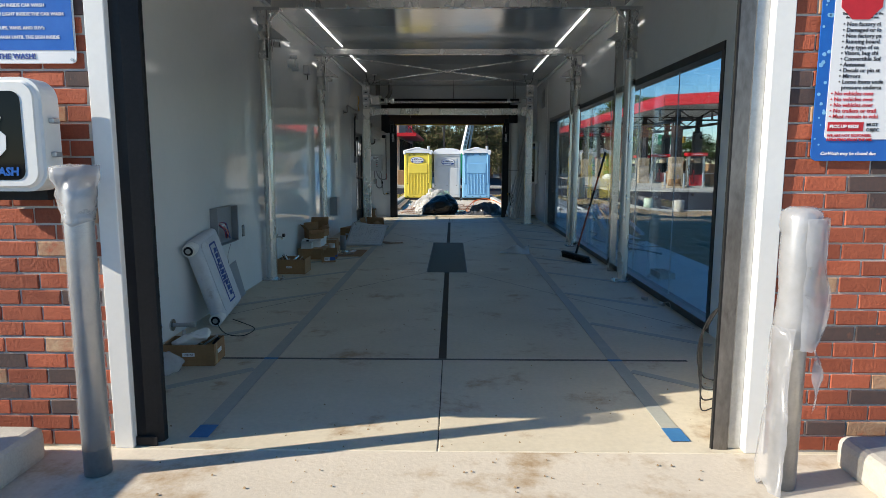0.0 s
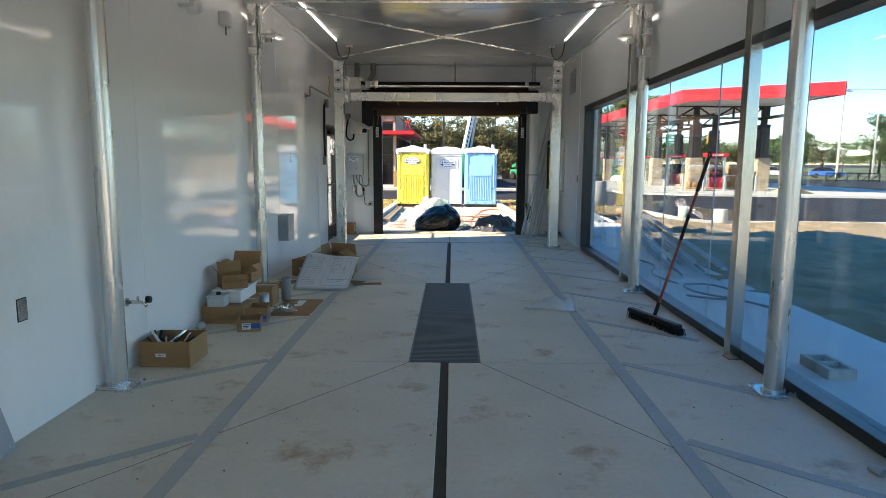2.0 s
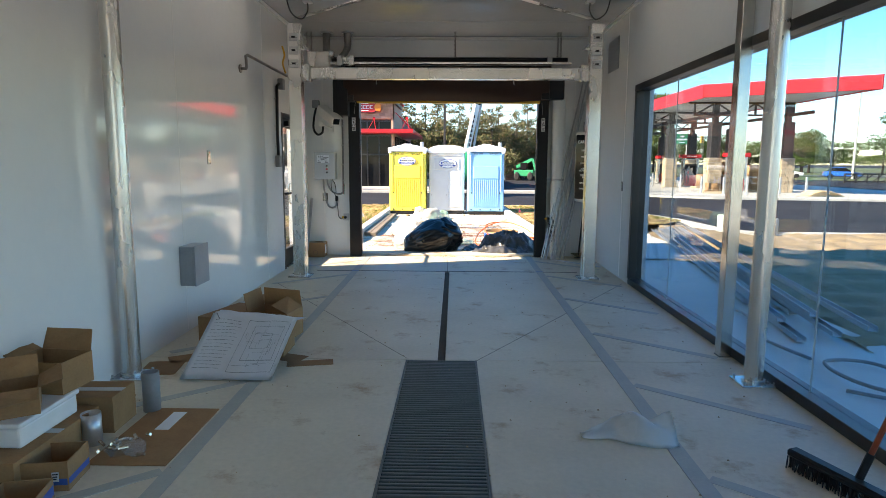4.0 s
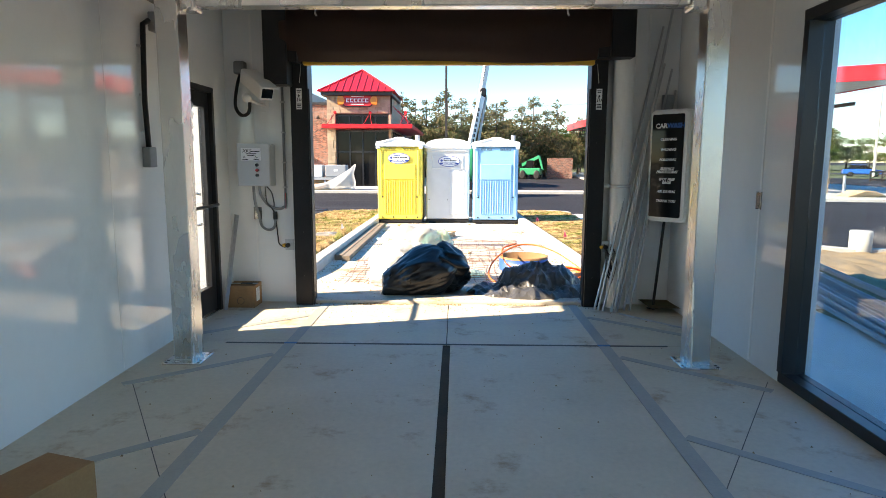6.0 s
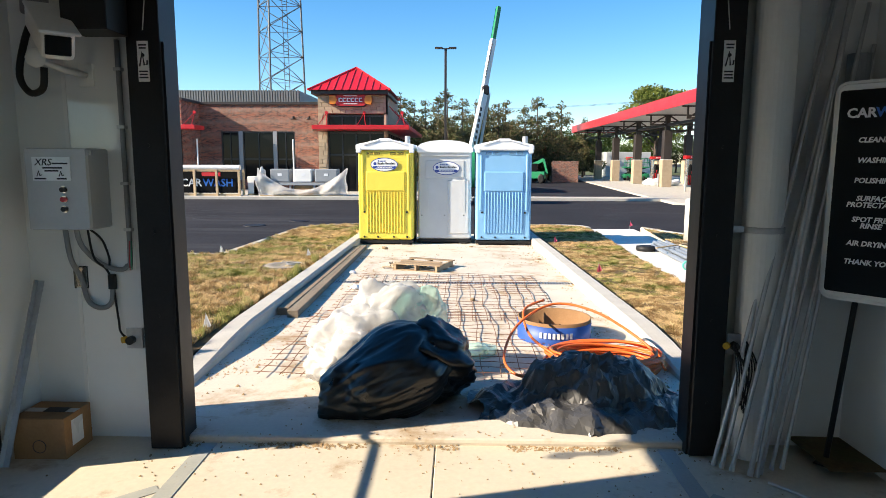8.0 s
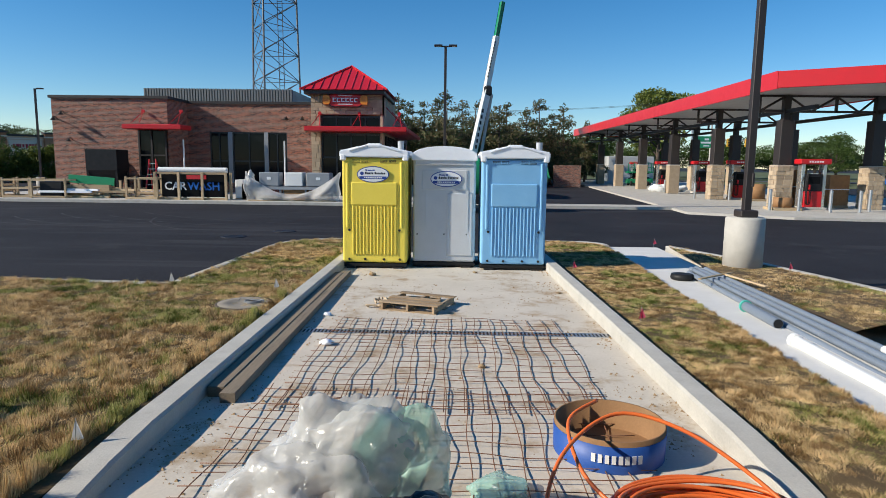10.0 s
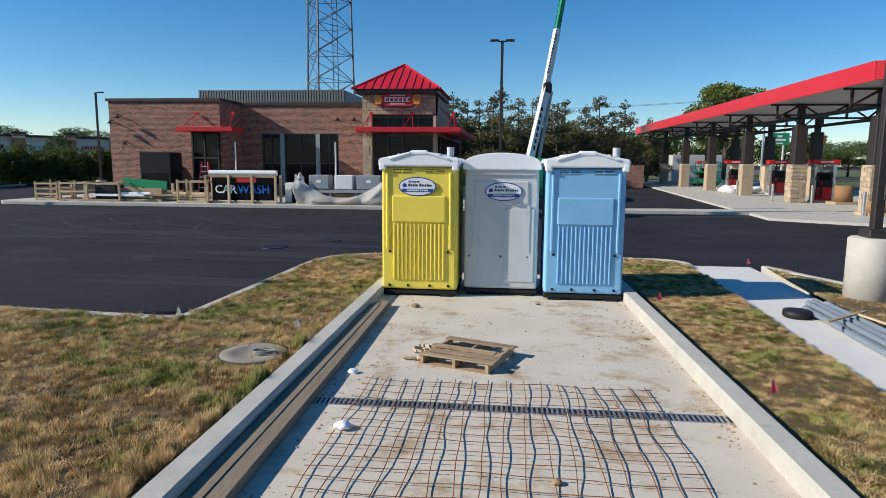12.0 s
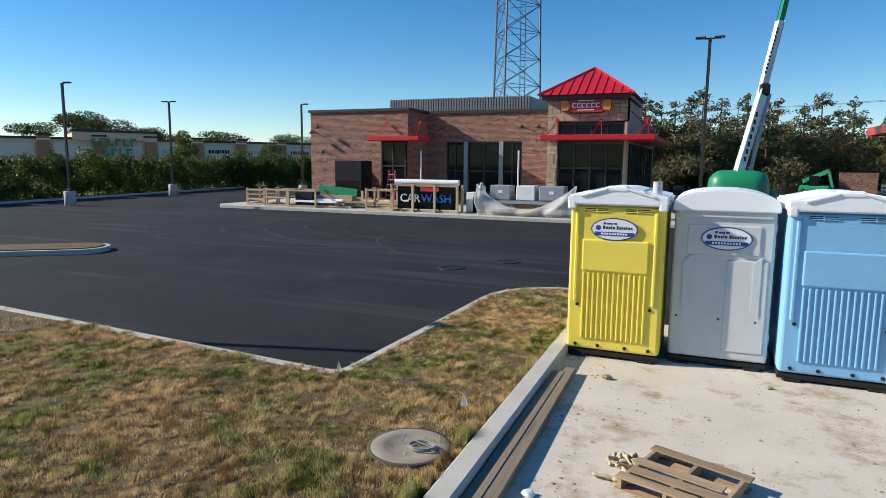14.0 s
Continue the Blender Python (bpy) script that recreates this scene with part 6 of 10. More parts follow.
part("conduit", pipe(bmesh.new(), [(WX + 0.035, 13.92, 2.50), (WX + 0.03, 13.84, 2.46), (WX + 0.03, 13.82, 2.2), (WX + 0.03, 13.80, 1.9), (WX + 0.03, 13.82, 1.56)], 0.020, 8), M["rubber"], cd)
part("outlet_box", box(WX, WX + 0.06, 13.77, 13.88, 1.42, 1.57, bev=0.006), M["pvc"], cd)
for z in (2.3, 1.95, 1.68):
    part("strap", box(WX, WX + 0.02, 13.78, 13.86, z - 0.008, z + 0.008), M["galv"], cd)
vt = thing("wall_vent", (0, 0, 0), "dark grey wall vent grille", "vent")
part("frame", box(XW - 0.015, XW, 14.0, 14.55, 2.74, 3.16, bev=0.004), M["grey"], vt)
for k in range(11):
    part("slat", box(XW - 0.022, XW - 0.015, 14.02, 14.53, 2.765 + k * 0.034, 2.785 + k * 0.034), M["grey"], vt)

# ---- end wall: control box, camera, cables ----
cb = thing("control_box", (0, 0, 0), "light grey roll door control box with buttons", "control box")
part("case", box(-2.10, -1.775, 15.22, 15.42, 1.215, 1.635, bev=0.008), M["ltgrey"], cb)
part("cover", box(-2.097, -1.778, 15.212, 15.22, 1.218, 1.632, bev=0.003), M["ltgrey"], cb)
part("label_plate", box(-2.055, -1.86, 15.207, 15.211, 1.47, 1.59), M["whitesign"], cb)
text("XRS", 0.05, facing((-2.043, 15.206, 1.562), (1, 0, 0)), M["ink"], cb, align="LEFT", shear=0.25)
bm = bmesh.new()
for x0, x1, z in ((-1.95, -1.87, 1.557), (-2.0, -1.9, 1.535), (-1.99, -1.92, 1.52), (-2.045, -1.985, 1.48), (-1.93, -1.88, 1.48)):
    bx(bm, x0, x1, 15.204, 15.2065, z - 0.004, z + 0.004)
for x in (-2.02, -1.905):
    pipe(bm, [(x - 0.012, 15.205, 1.492), (x - 0.002, 15.205, 1.518), (x + 0.004, 15.205, 1.494), (x + 0.014, 15.205, 1.5)], 0.0025, 5)
part("label_print", bm, M["ink"], cb)
for z, c in ((1.425, "rubber"), (1.375, "redink"), (1.325, "rubber")):
    b = part("button", rod((-1.90, 15.212, z), (-1.90, 15.188, z), 0.013, n=14), M[c], cb)
    part("bezel", rod((-1.90, 15.213, z), (-1.90, 15.205, z), 0.018, n=14), M["steel"], cb)
part("hasp", box(-1.79, -1.76, 15.23, 15.25, 1.60, 1.625), M["galv"], cb)
FX = Y1 - 0.02
for r, pts in ((0.014, [(-1.98, 15.32, 1.215), (-1.975, 15.34, 1.05), (-1.96, FX, 0.92), (-1.93, FX, 0.80), (-1.86, FX, 0.76), (-1.80, FX, 0.80), (-1.79, FX, 0.92)]), (0.014, [(-1.92, 15.32, 1.215), (-1.91, 15.34, 1.12), (-1.86, FX, 1.02), (-1.76, FX, 0.98), (-1.70, FX, 1.0), (-1.68, FX, 1.12), (-1.68, FX, 2.2)]), (0.006, [(-1.86, 15.32, 1.215), (-1.86, 15.36, 1.05), (-1.82, FX, 0.98), (-1.79, FX, 0.9), (-1.77, FX, 0.7), (-1.76, FX, 0.62), (-1.70, FX, 0.58), (-1.62, FX, 0.60)]), (0.006, [(-1.84, 15.3, 1.215), (-1.81, 15.36, 1.15), (-1.80, FX, 1.05), (-1.80, FX, 1.0)])):
    part("cable", pipe(bmesh.new(), arc(pts, 6), r, 7), M["pvc"] if r > 0.01 else M["rubber"], cb)
for z in (2.05, 1.75, 1.45, 1.2):
    part("clip", box(-1.70, -1.66, FX - 0.016, FX + 0.02, z - 0.008, z + 0.008), M["galv"], cb)
part("connector", rod((-1.79, FX, 0.87), (-1.79, FX, 0.95), 0.022, n=10), M["rubber"], cb)
for k, c in enumerate(("redink", "green", "white", "white")):
    part("lead", pipe(bmesh.new(), arc([(-1.67 + k * 0.01, FX - 0.02, 1.14), (-1.665 + k * 0.012, FX - 0.04, 1.05), (-1.67 + k * 0.01, FX - 0.03, 0.98)], 4), 0.003, 5), M[c], cb)
pe = thing("photo_eye", (0, 0, 0), "small bracketed photo eye at the door guide", "sensor", "photo eyes")
part("bracket", box(-1.66, -1.575, 15.27, 15.29, 0.57, 0.68, m=None), M["galv"], pe)
part("eye", rod((-1.63, 15.27, 0.62), (-1.63, 15.235, 0.62), 0.022, n=12), M["rubber"], pe)
part("tip", rod((-1.66, 15.27, 0.62), (-1.675, 15.25, 0.62), 0.018, n=10), M["safety"], pe)
pe2 = copy_thing(pe, pose(3.20, 0, 0))
cm = thing("security_camera", (0, 0, 0), "white outdoor camera housing on a wall arm", "camera")
m = Matrix.Translation((-1.845, 15.10, 2.195)) @ Matrix.Rotation(radians(40), 4, "Z") @ Matrix.Rotation(radians(24), 4, "X") @ Matrix.Scale(1.25, 4)
bm = bmesh.new()
bx(bm, -0.055, 0.055, -0.22, 0.2, -0.055, 0.055, bev=0.022, seg=2, m=m)
part("housing", bm, M["white"], cm)
part("hood", box(-0.066, 0.066, -0.27, 0.15, 0.05, 0.062, bev=0.005, m=m), M["white"], cm)
part("lens_window", box(-0.042, 0.042, -0.226, -0.219, -0.035, 0.035, bev=0.004, m=m), M["darkglass"], cm)
part("ball", lathe(bmesh.new(), [(0.01, -0.045), (0.035, -0.03), (0.045, 0), (0.035, 0.03), (0.01, 0.045)], 14, (-1.96, 15.16, 2.07)), M["white"], cm)
part("arm", pipe(bmesh.new(), [(-1.96, 15.16, 2.07), (-1.90, 15.3, 2.03), (-1.86, 15.41, 2.02)], 0.016, 8), M["white"], cm)
part("wall_foot", box(-1.90, -1.82, 15.405, 15.42, 1.96, 2.08, bev=0.004), M["white"], cm)
part("back_box", box(-2.14, -2.03, 15.33, 15.42, 2.32, 2.44, bev=0.01), M["pvc"], cm)
part("cord", pipe(bmesh.new(), arc([(-2.08, 15.36, 2.32), (-2.10, 15.30, 2.18), (-2.10, 15.24, 2.0), (-2.04, 15.22, 1.91), (-1.96, 15.2, 1.93), (-1.94, 15.19, 2.03)]), 0.017, 8), M["rubber"], cm)

# ---- east corner of the end wall ----
ds = thing("drain_pipe", (1.70, 15.315, 0), "fat white drain pipe strapped to the end wall", "pipe")
part("pipe", rod((0, 0, 0.0), (0, 0, 2.47), 0.10, n=28), M["white"], ds)
part("strap", lathe(bmesh.new(), [(0.103, 1.215), (0.106, 1.217), (0.106, 1.245), (0.103, 1.247)], 24), M["galv"], ds)
part("strap_tail", box(-0.24, -0.10, -0.02, -0.012, 1.215, 1.247), M["galv"], ds)
bx_s = thing("light_box_sign", (2.10, 15.06, 1.43), "tall white rounded light box sign on a post", "sign", turn=-48)
bm = bmesh.new()
prism(bm, rounded(0.41, 1.06, 0.055, 6), 0, 0.13, facing((0, 0.09, 0), (1, 0, 0)))
bmesh.ops.bevel(bm, geom=[e for e in bm.edges if e.calc_face_angle(0) > 0.8], offset=0.02, segments=3, affect="EDGES")
part("case", bm, M["white"], bx_s)
bm = bmesh.new()
prism(bm, rounded(0.325, 0.97, 0.015, 3), 0, 0.004, facing((-0.012, -0.041, 0), (1, 0, 0)))
part("face", bm, M["darkglass"], bx_s, "glossy black face")
for w, z, size in (("CLEANING", 0.25, 0.034), ("WASHING", 0.155, 0.034), ("POLISHING", 0.06, 0.034), ("SURFACE", -0.025, 0.034), ("PROTECTANT", -0.055, 0.034), ("SPOT FREE", -0.125, 0.034), ("RINSE", -0.155, 0.034), ("AIR DRYING", -0.24, 0.034), ("THANK YOU", -0.33, 0.034)):
    text(w, size, facing((0.0, -0.047, z), (1, 0, 0)), M["whitesign"], bx_s, bold=0.0012, shear=0.2)
text("CAR", 0.062, facing((-0.14, -0.047, 0.375), (1, 0, 0)), M["whitesign"], bx_s, bold=0.002, align="LEFT")
text("WASH", 0.062, facing((-0.02, -0.047, 0.375), (1, 0, 0)), M["bluesign"], bx_s, bold=0.002, align="LEFT")
for z in (0.28, -0.26):
    part("latch", box(0.205, 0.23, 0.02, 0.05, z - 0.015, z + 0.015), M["rubber"], bx_s)
for z in (0.35, -0.35):
    part("screw", rod((0.205, 0.02, z), (0.21, 0.02, z), 0.008, n=8), M["galv"], bx_s)
part("post", rod((-0.06, 0.06, -0.52), (-0.12, 0.03, -1.41), 0.014, n=8), M["black"], bx_s)
part("foot", box(-0.16, -0.08, -0.02, 0.08, -1.41, -1.402), M["black"], bx_s)
random.seed(21)
for k, (x, y, r) in enumerate(((1.46, 15.16, 0.011), (1.49, 15.13, 0.011), (1.53, 15.10, 0.012), (1.60, 15.05, 0.013), (1.63, 15.04, 0.011), (1.66, 15.07, 0.011), (1.74, 15.12, 0.010), (1.80, 15.13, 0.011))):
    q = Vector((2.05 + 0.025 * k, 15.39 - 0.012 * (k % 3), 2.62 - 0.10 * k + 0.25 * (k % 2)))
    if k in (3, 4):
        q = Vector((2.16, 15.38, 2.95))
    o = thing("conduit_length", (0, 0, 0), "loose thin metal conduit leaning in the corner", "conduit", "leaning conduit lengths")
    part("tube", rod((x, y, r * 0.4), q, r, n=8), M["galv"], o)
    part("end", rod((x, y, r * 0.4), Vector((x, y, 0)).lerp(q, 0.012), r * 1.15, n=8), M["ltgrey"], o)
sr = solo("rolled_sheet", rod((2.13, 15.36, 1.2), (2.15, 15.37, 2.12), 0.055, n=16), M["grey"], "grey rolled sheet standing behind the sign", "roll")
rod2 = solo("floor_rod", rod((1.66, 14.98, 0.008), (2.2, 14.35, 0.008), 0.008, n=8), M["galv"], "thin metal rod lying on the floor", "rod")
cb = thing("cable_bundle", (0, 0, 0), "black cable bundle hung at the door guide", "cable")
for k in range(6):
    part("cable", pipe(bmesh.new(), arc([(1.545 + 0.01 * k, 15.21, 0.66 - 0.02 * k), (1.56 + 0.012 * k, 15.18, 0.5), (1.57 + 0.01 * k, 15.19, 0.36 - 0.02 * k), (1.60 + 0.015 * k, 15.2, 0.5), (1.61, 15.21, 0.66)], 5), 0.004, 5), M["rubber"], cb)
an = thing("steel_angle", (0, 0, 0), "galvanised steel angle leaning on the corner", "angle bar")
m = facing((-2.228, 15.035, 0.0), (0.035, 0.38, 1.0), (1, 0, 0))
part("flange", box(0, 0.98, 0, 0.035, 0, 0.003, m=m), M["galv"], an)
part("web", box(0, 0.98, 0, 0.003, -0.035, 0, m=m), M["galv"], an)

# drain grate in the bay
gr = thing("drain_grate", (0, 0, 0), "dark ribbed drain grate in the floor", "grate")
part("border", box(GR[0], GR[0] + 0.012, GR[2] + 0.005, GR[3] - 0.005, -0.05, 0.001), M["grate"], gr)
part("border", box(GR[1] - 0.012, GR[1], GR[2] + 0.005, GR[3] - 0.005, -0.05, 0.001), M["grate"], gr)
y = GR[2] + 0.01
bar = mesh_of(box(GR[0] + 0.014, GR[1] - 0.014, 0, 0.019, -0.03, 0.003, bev=0.004), M["grate"])
while y < GR[3] - 0.03:
    o = new("bar", bar)
    o.location, o.parent = (0, y, 0), gr
    y += 0.0335

# ---- loose things in the bay ----
def carton(name, at, w, d, h, turn, label, flaps=(), lid=False, sticker=None, band=None, group="cardboard boxes", words="", tape=True):
    """A cardboard box standing at its middle; flaps: (side, degrees open)."""
    t = thing(name, at, label, "box", group, turn=turn)
    k = 0.005
    bm = bmesh.new()
    for a in ((-w / 2, w / 2, -d / 2, d / 2, 0.0, k), (-w / 2, w / 2, -d / 2, -d / 2 + k, k, h), (-w / 2, w / 2, d / 2 - k, d / 2, k, h), (-w / 2, -w / 2 + k, -d / 2 + k, d / 2 - k, k, h), (w / 2 - k, w / 2, -d / 2 + k, d / 2 - k, k, h)):
        bx(bm, *a)
    part("carton", bm, M["card"], t)
    for side, ang in flaps:
        ln = (d if side in "ew" else w) - 0.01
        dep = min(w, d) * 0.48
        bm = box(-ln / 2, ln / 2, 0, dep, 0, 0.004)
        for v in bm.verts:
            v.co.z += 0.02 * math.sin(v.co.x * 9 + ang) * v.co.y / dep
        base = {"s": pose(0, -d / 2, h, 0, 0, 180), "n": pose(0, d / 2, h), "w": pose(-w / 2, 0, h, 0, 0, 90), "e": pose(w / 2, 0, h, 0, 0, -90)}[side]
        bm.transform(base @ Matrix.Rotation(radians(ang), 4, "X"))
        part("flap", bm, M["card"], t)
    if lid:
        for s in (-1, 1):
            part("lid_flap", box(-w / 2, w / 2, *sorted((s * 0.002, s * d / 2)), h, h + 0.005), M["card"], t)
        part("tape", box(-w / 2, w / 2, -0.025, 0.025, h + 0.005, h + 0.0065), M["ltgrey"], t)
    if sticker:
        sx, sz, sw, sh = sticker
        part("sticker", box(sx - sw / 2, sx + sw / 2, -d / 2 - 0.002, -d / 2, sz - sh / 2, sz + sh / 2), M["whitesign"], t)
        if words:
            text(words, sh * 0.6, facing((sx, -d / 2 - 0.003, sz), (1, 0, 0)), M["ink"], t)
        else:
            bm = bmesh.new()
            for q in range(3):
                bx(bm, sx - sw * 0.4, sx + sw * (0.4 - 0.12 * q), -d / 2 - 0.0035, -d / 2 - 0.002, sz + sh * (0.28 - 0.25 * q) - sh * 0.06, sz + sh * (0.28 - 0.25 * q) + sh * 0.06)
            part("print", bm, M["ink"], t)
    if band:
        z0, z1 = band
        part("printed_band", box(w / 2, w / 2 + 0.001, -d / 2 + 0.005, d / 2 - 0.005, z0, z1), M["spoolblue"], t)
        part("printed_band", box(-w * 0.1, w / 2 - 0.005, -d / 2 - 0.001, -d / 2, z0, z1), M["spoolblue"], t)
    return t


def rods_in(t, n, w, d, h, seed, mats=("galv", "black", "steel")):
    random.seed(seed)
    for k in range(n):
        a = Vector((random.uniform(-w, w) / 2, random.uniform(-d, d) / 2, random.uniform(0.3, 0.7) * h))
        v = Vector((random.uniform(-1, 1), random.uniform(-1, 1), random.uniform(0.0, 0.55))).normalized() * random.uniform(0.10, 0.2)
        b = a + v
        b.x, b.y = max(-w / 2, min(w / 2, b.x)), max(-d / 2, min(d / 2, b.y))
        part("metal_piece", rod(a, b, random.uniform(0.006, 0.014), n=7), M[mats[k % len(mats)]], t)
    part("packing", box(-w / 2, w / 2, -d / 2, d / 2, 0.006, h * 0.35), M["black"], t)


# by the entrance
b = carton("open_carton", (-1.815, 3.142, 0), 0.365, 0.25, 0.155, 4, "open brown carton with a white bag and parts inside", sticker=(0.0, 0.085, 0.085, 0.028), words="11150066")
rods_in(b, 8, 0.30, 0.20, 0.15, 3)
part("side_sticker", box(0.1825, 0.184, -0.05, 0.04, 0.07, 0.10), M["whitesign"], b)
part("side_tape", box(0.1825, 0.1832, -0.09, -0.055, 0.0, 0.155), M["wood"], b)
bm = bmesh.new()
bmesh.ops.create_icosphere(bm, subdivisions=4, radius=0.11)
bm.transform(Matrix.Translation((-0.02, 0.0, 0.17)) @ Matrix.Rotation(radians(-20), 4, "Y") @ Matrix.Diagonal((1.35, 0.8, 0.45, 1)))
part("bag", ruffle(ruffle(bm, 0.035, 9, 5), 0.012, 26, 6), M["film"], b, "white plastic bag", smooth=True)
tilt = carton("tilted_carton", (-2.149, 3.07, 0.18), 0.14, 0.345, 0.18, 0, "open brown carton with a blue printed band, tipped on another", flaps=(("n", 35), ("w", 100), ("s", 150)))
tilt.rotation_euler = (radians(11), radians(-10), 0)
part("printed_band", box(0.070, 0.0712, -0.17, 0.172, 0.015, 0.055), M["spoolblue"], tilt)
part("printed_words", box(0.070, 0.0712, -0.12, 0.13, 0.062, 0.072), M["pvc"], tilt)
part("sticker", box(0.070, 0.0716, -0.11, -0.02, 0.115, 0.145), M["whitesign"], tilt)
low = carton("printed_carton", (-2.165, 3.0, 0), 0.17, 0.39, 0.165, 0, "brown carton with blue printed bands, under another", lid=True)
part("printed_band", box(0.085, 0.0862, -0.19, 0.19, 0.130, 0.160), M["spoolblue"], low)
part("printed_band", box(0.085, 0.0862, -0.19, 0.0, 0.004, 0.022), M["spoolblue"], low)
for k, (y0, y1) in enumerate(((-0.15, -0.115), (-0.108, -0.075), (-0.068, -0.035), (-0.028, 0.006))):
    part("printed_shape", box(0.085, 0.0862, y0, y1, 0.075, 0.115), M["spoolblue"], low)
part("printed_words", box(0.085, 0.0862, -0.15, 0.03, 0.048, 0.058), M["pvc"], low)
part("sticker", box(0.085, 0.0866, 0.02, 0.10, 0.095, 0.122), M["whitesign"], low)
bm = bmesh.new()
bmesh.ops.create_icosphere(bm, subdivisions=4, radius=0.12)
bm.transform(Matrix.Translation((-1.93, 2.87, 0.05)) @ Matrix.Rotation(radians(40), 4, "Z") @ Matrix.Diagonal((1.25, 0.75, 0.8, 1)))
ruffle(ruffle(bm, 0.04, 8, 2), 0.014, 22, 2)
for v in bm.verts:
    v.co.z = max(v.co.z, 0.003)
solo("plastic_bag", bm, M["clearfilm"], "crumpled clear plastic bag on the floor", "bag", smooth=True)

# moulded housing that leans on the wall
hs = thing("moulded_housing", (-2.03, 4.42, 0.0), "grimy white moulded machine housing leaning on the wall", "machine part")
m = Matrix.Translation((0, 0, 0.10)) @ Matrix.Rotation(radians(-15), 4, "Y") @ Matrix.Rotation(radians(8), 4, "X")
bm = bmesh.new()
bx(bm, -0.075, 0.055, -0.26, 0.30, -0.05, 0.72, bev=0.05, seg=4, m=m)
part("shell", bm, M["oldplastic"], hs, smooth=True)
bm = bmesh.new()
prism(bm, rounded(0.44, 0.66, 0.05), 0, 0.008, m @ facing((0.053, 0.03, 0.335), (0, 1, 0)))
part("raised_field", bm, M["oldplastic"], hs)
bm = bmesh.new()
mm = m @ facing((0.063, 0.04, 0.335), (0, 1, 0))
for x0, x1, y0, y1 in ((-0.075, -0.06, -0.27, 0.27), (0.06, 0.075, -0.27, 0.27), (-0.075, 0.075, -0.285, -0.27), (-0.075, 0.075, 0.27, 0.285), (-0.018, -0.008, -0.2, 0.2)):
    bx(bm, x0, x1, y0, y1, 0, 0.002, m=mm)
for k in range(9):
    bx(bm, -0.005, 0.045, -0.235 + k * 0.053, -0.195 + k * 0.053, 0, 0.002, m=mm)
for k in range(7):
    bx(bm, -0.045, -0.025, -0.1 + k * 0.028, -0.083 + k * 0.028, 0, 0.002, m=mm)
part("print", bm, M["blueink"], hs, "blue print")
for z, yy in ((0.0, -0.33), (0.66, -0.33)):
    p = m @ Vector((0.0, yy, z))
    q = m @ Vector((0.0, yy + 0.12, z))
    part("roller_end", rod(p, q, 0.055, n=22), M["white"], hs)
    part("hub", rod(p - (q - p).normalized() * 0.004, p, 0.040, n=18), M["black"], hs)
    part("bore", rod(p - (q - p).normalized() * 0.012, p, 0.022, n=14), M["galv"], hs)
part("loose_lead", pipe(bmesh.new(), arc([(0.02, -0.30, 0.06), (0.08, -0.42, 0.02), (0.22, -0.60, 0.008), (0.36, -0.62, 0.008), (0.38, -0.40, 0.008), (0.22, -0.22, 0.01), (0.14, -0.25, 0.05)]), 0.004, 5), M["rubber"], hs)

# the group of cartons by the second column
b = carton("open_carton", (-2.02, 6.90, 0), 0.36, 0.33, 0.19, 0, "open brown carton full of metal brackets", sticker=(-0.03, 0.09, 0.075, 0.025), words="11080122")
rods_in(b, 46, 0.32, 0.28, 0.16, 9, ("black", "galv", "black", "steel"))
carton("flat_carton", (-2.05, 8.32, 0), 0.38, 0.70, 0.155, 0, "closed brown carton under others by the wall", lid=True)
cs = thing("white_case", (-2.05, 8.36, 0.162), "white plastic case on the brown carton", "case")
part("body", box(-0.14, 0.13, -0.25, 0.20, 0.0, 0.10, bev=0.012, seg=2), M["white"], cs)
part("lid", box(-0.15, 0.14, -0.26, 0.21, 0.10, 0.125, bev=0.008, seg=2), M["white"], cs)
sc_ = thing("small_grey_box", (-2.09, 8.0, 0.162), "small light grey box with a black cap", "box")
part("body", box(-0.09, 0.07, -0.06, 0.06, 0.0, 0.085, bev=0.008), M["ltgrey"], sc_)
part("lid", box(-0.095, 0.075, -0.065, 0.065, 0.085, 0.105, bev=0.005), M["ltgrey"], sc_)
part("cap", rod((0.0, 0, 0.105), (0.0, 0, 0.13), 0.022, n=12), M["rubber"], sc_)
carton("open_carton", (-2.05, 8.26, 0.288), 0.23, 0.22, 0.13, 32, "open brown carton with raised flaps on the white case", flaps=(("s", -22), ("n", 70), ("e", 15), ("w", 55)))
carton("open_carton", (-2.07, 8.60, 0.288), 0.30, 0.24, 0.17, -6, "open brown carton with a tall flap by the wall", flaps=(("w", 35), ("n", 70)))
carton("small_carton", (-1.75, 7.82, 0), 0.20, 0.24, 0.105, 12, "small open brown carton with a blue band", band=(0.03, 0.075), sticker=(-0.02, 0.05, 0.075, 0.055))
carton("small_carton", (-1.80, 8.13, 0), 0.25, 0.22, 0.14, 8, "small open brown carton with a blue band", band=(0.03, 0.06), sticker=(0.07, 0.07, 0.03, 0.045))
carton("brown_carton", (-1.93, 8.78, 0), 0.28, 0.26, 0.20, 2, "closed brown carton by the wall", lid=True)
for x, y, r, h, lab, mt in ((-1.83, 8.52, 0.05, 0.17, "short grey metal can", "galv"), (-1.73, 8.98, 0.05, 0.24, "short upright length of grey pipe", "pvc")):
    bm = bmesh.new()
    lathe(bm, [(r, 0.0), (r, h), (r - 0.006, h), (r - 0.006, 0.02)], 22, (x, y, 0.001))
    solo("pipe_offcut" if mt == "pvc" else "metal_can", bm, M[mt], lab + " on the floor", "pipe" if mt == "pvc" else "can")
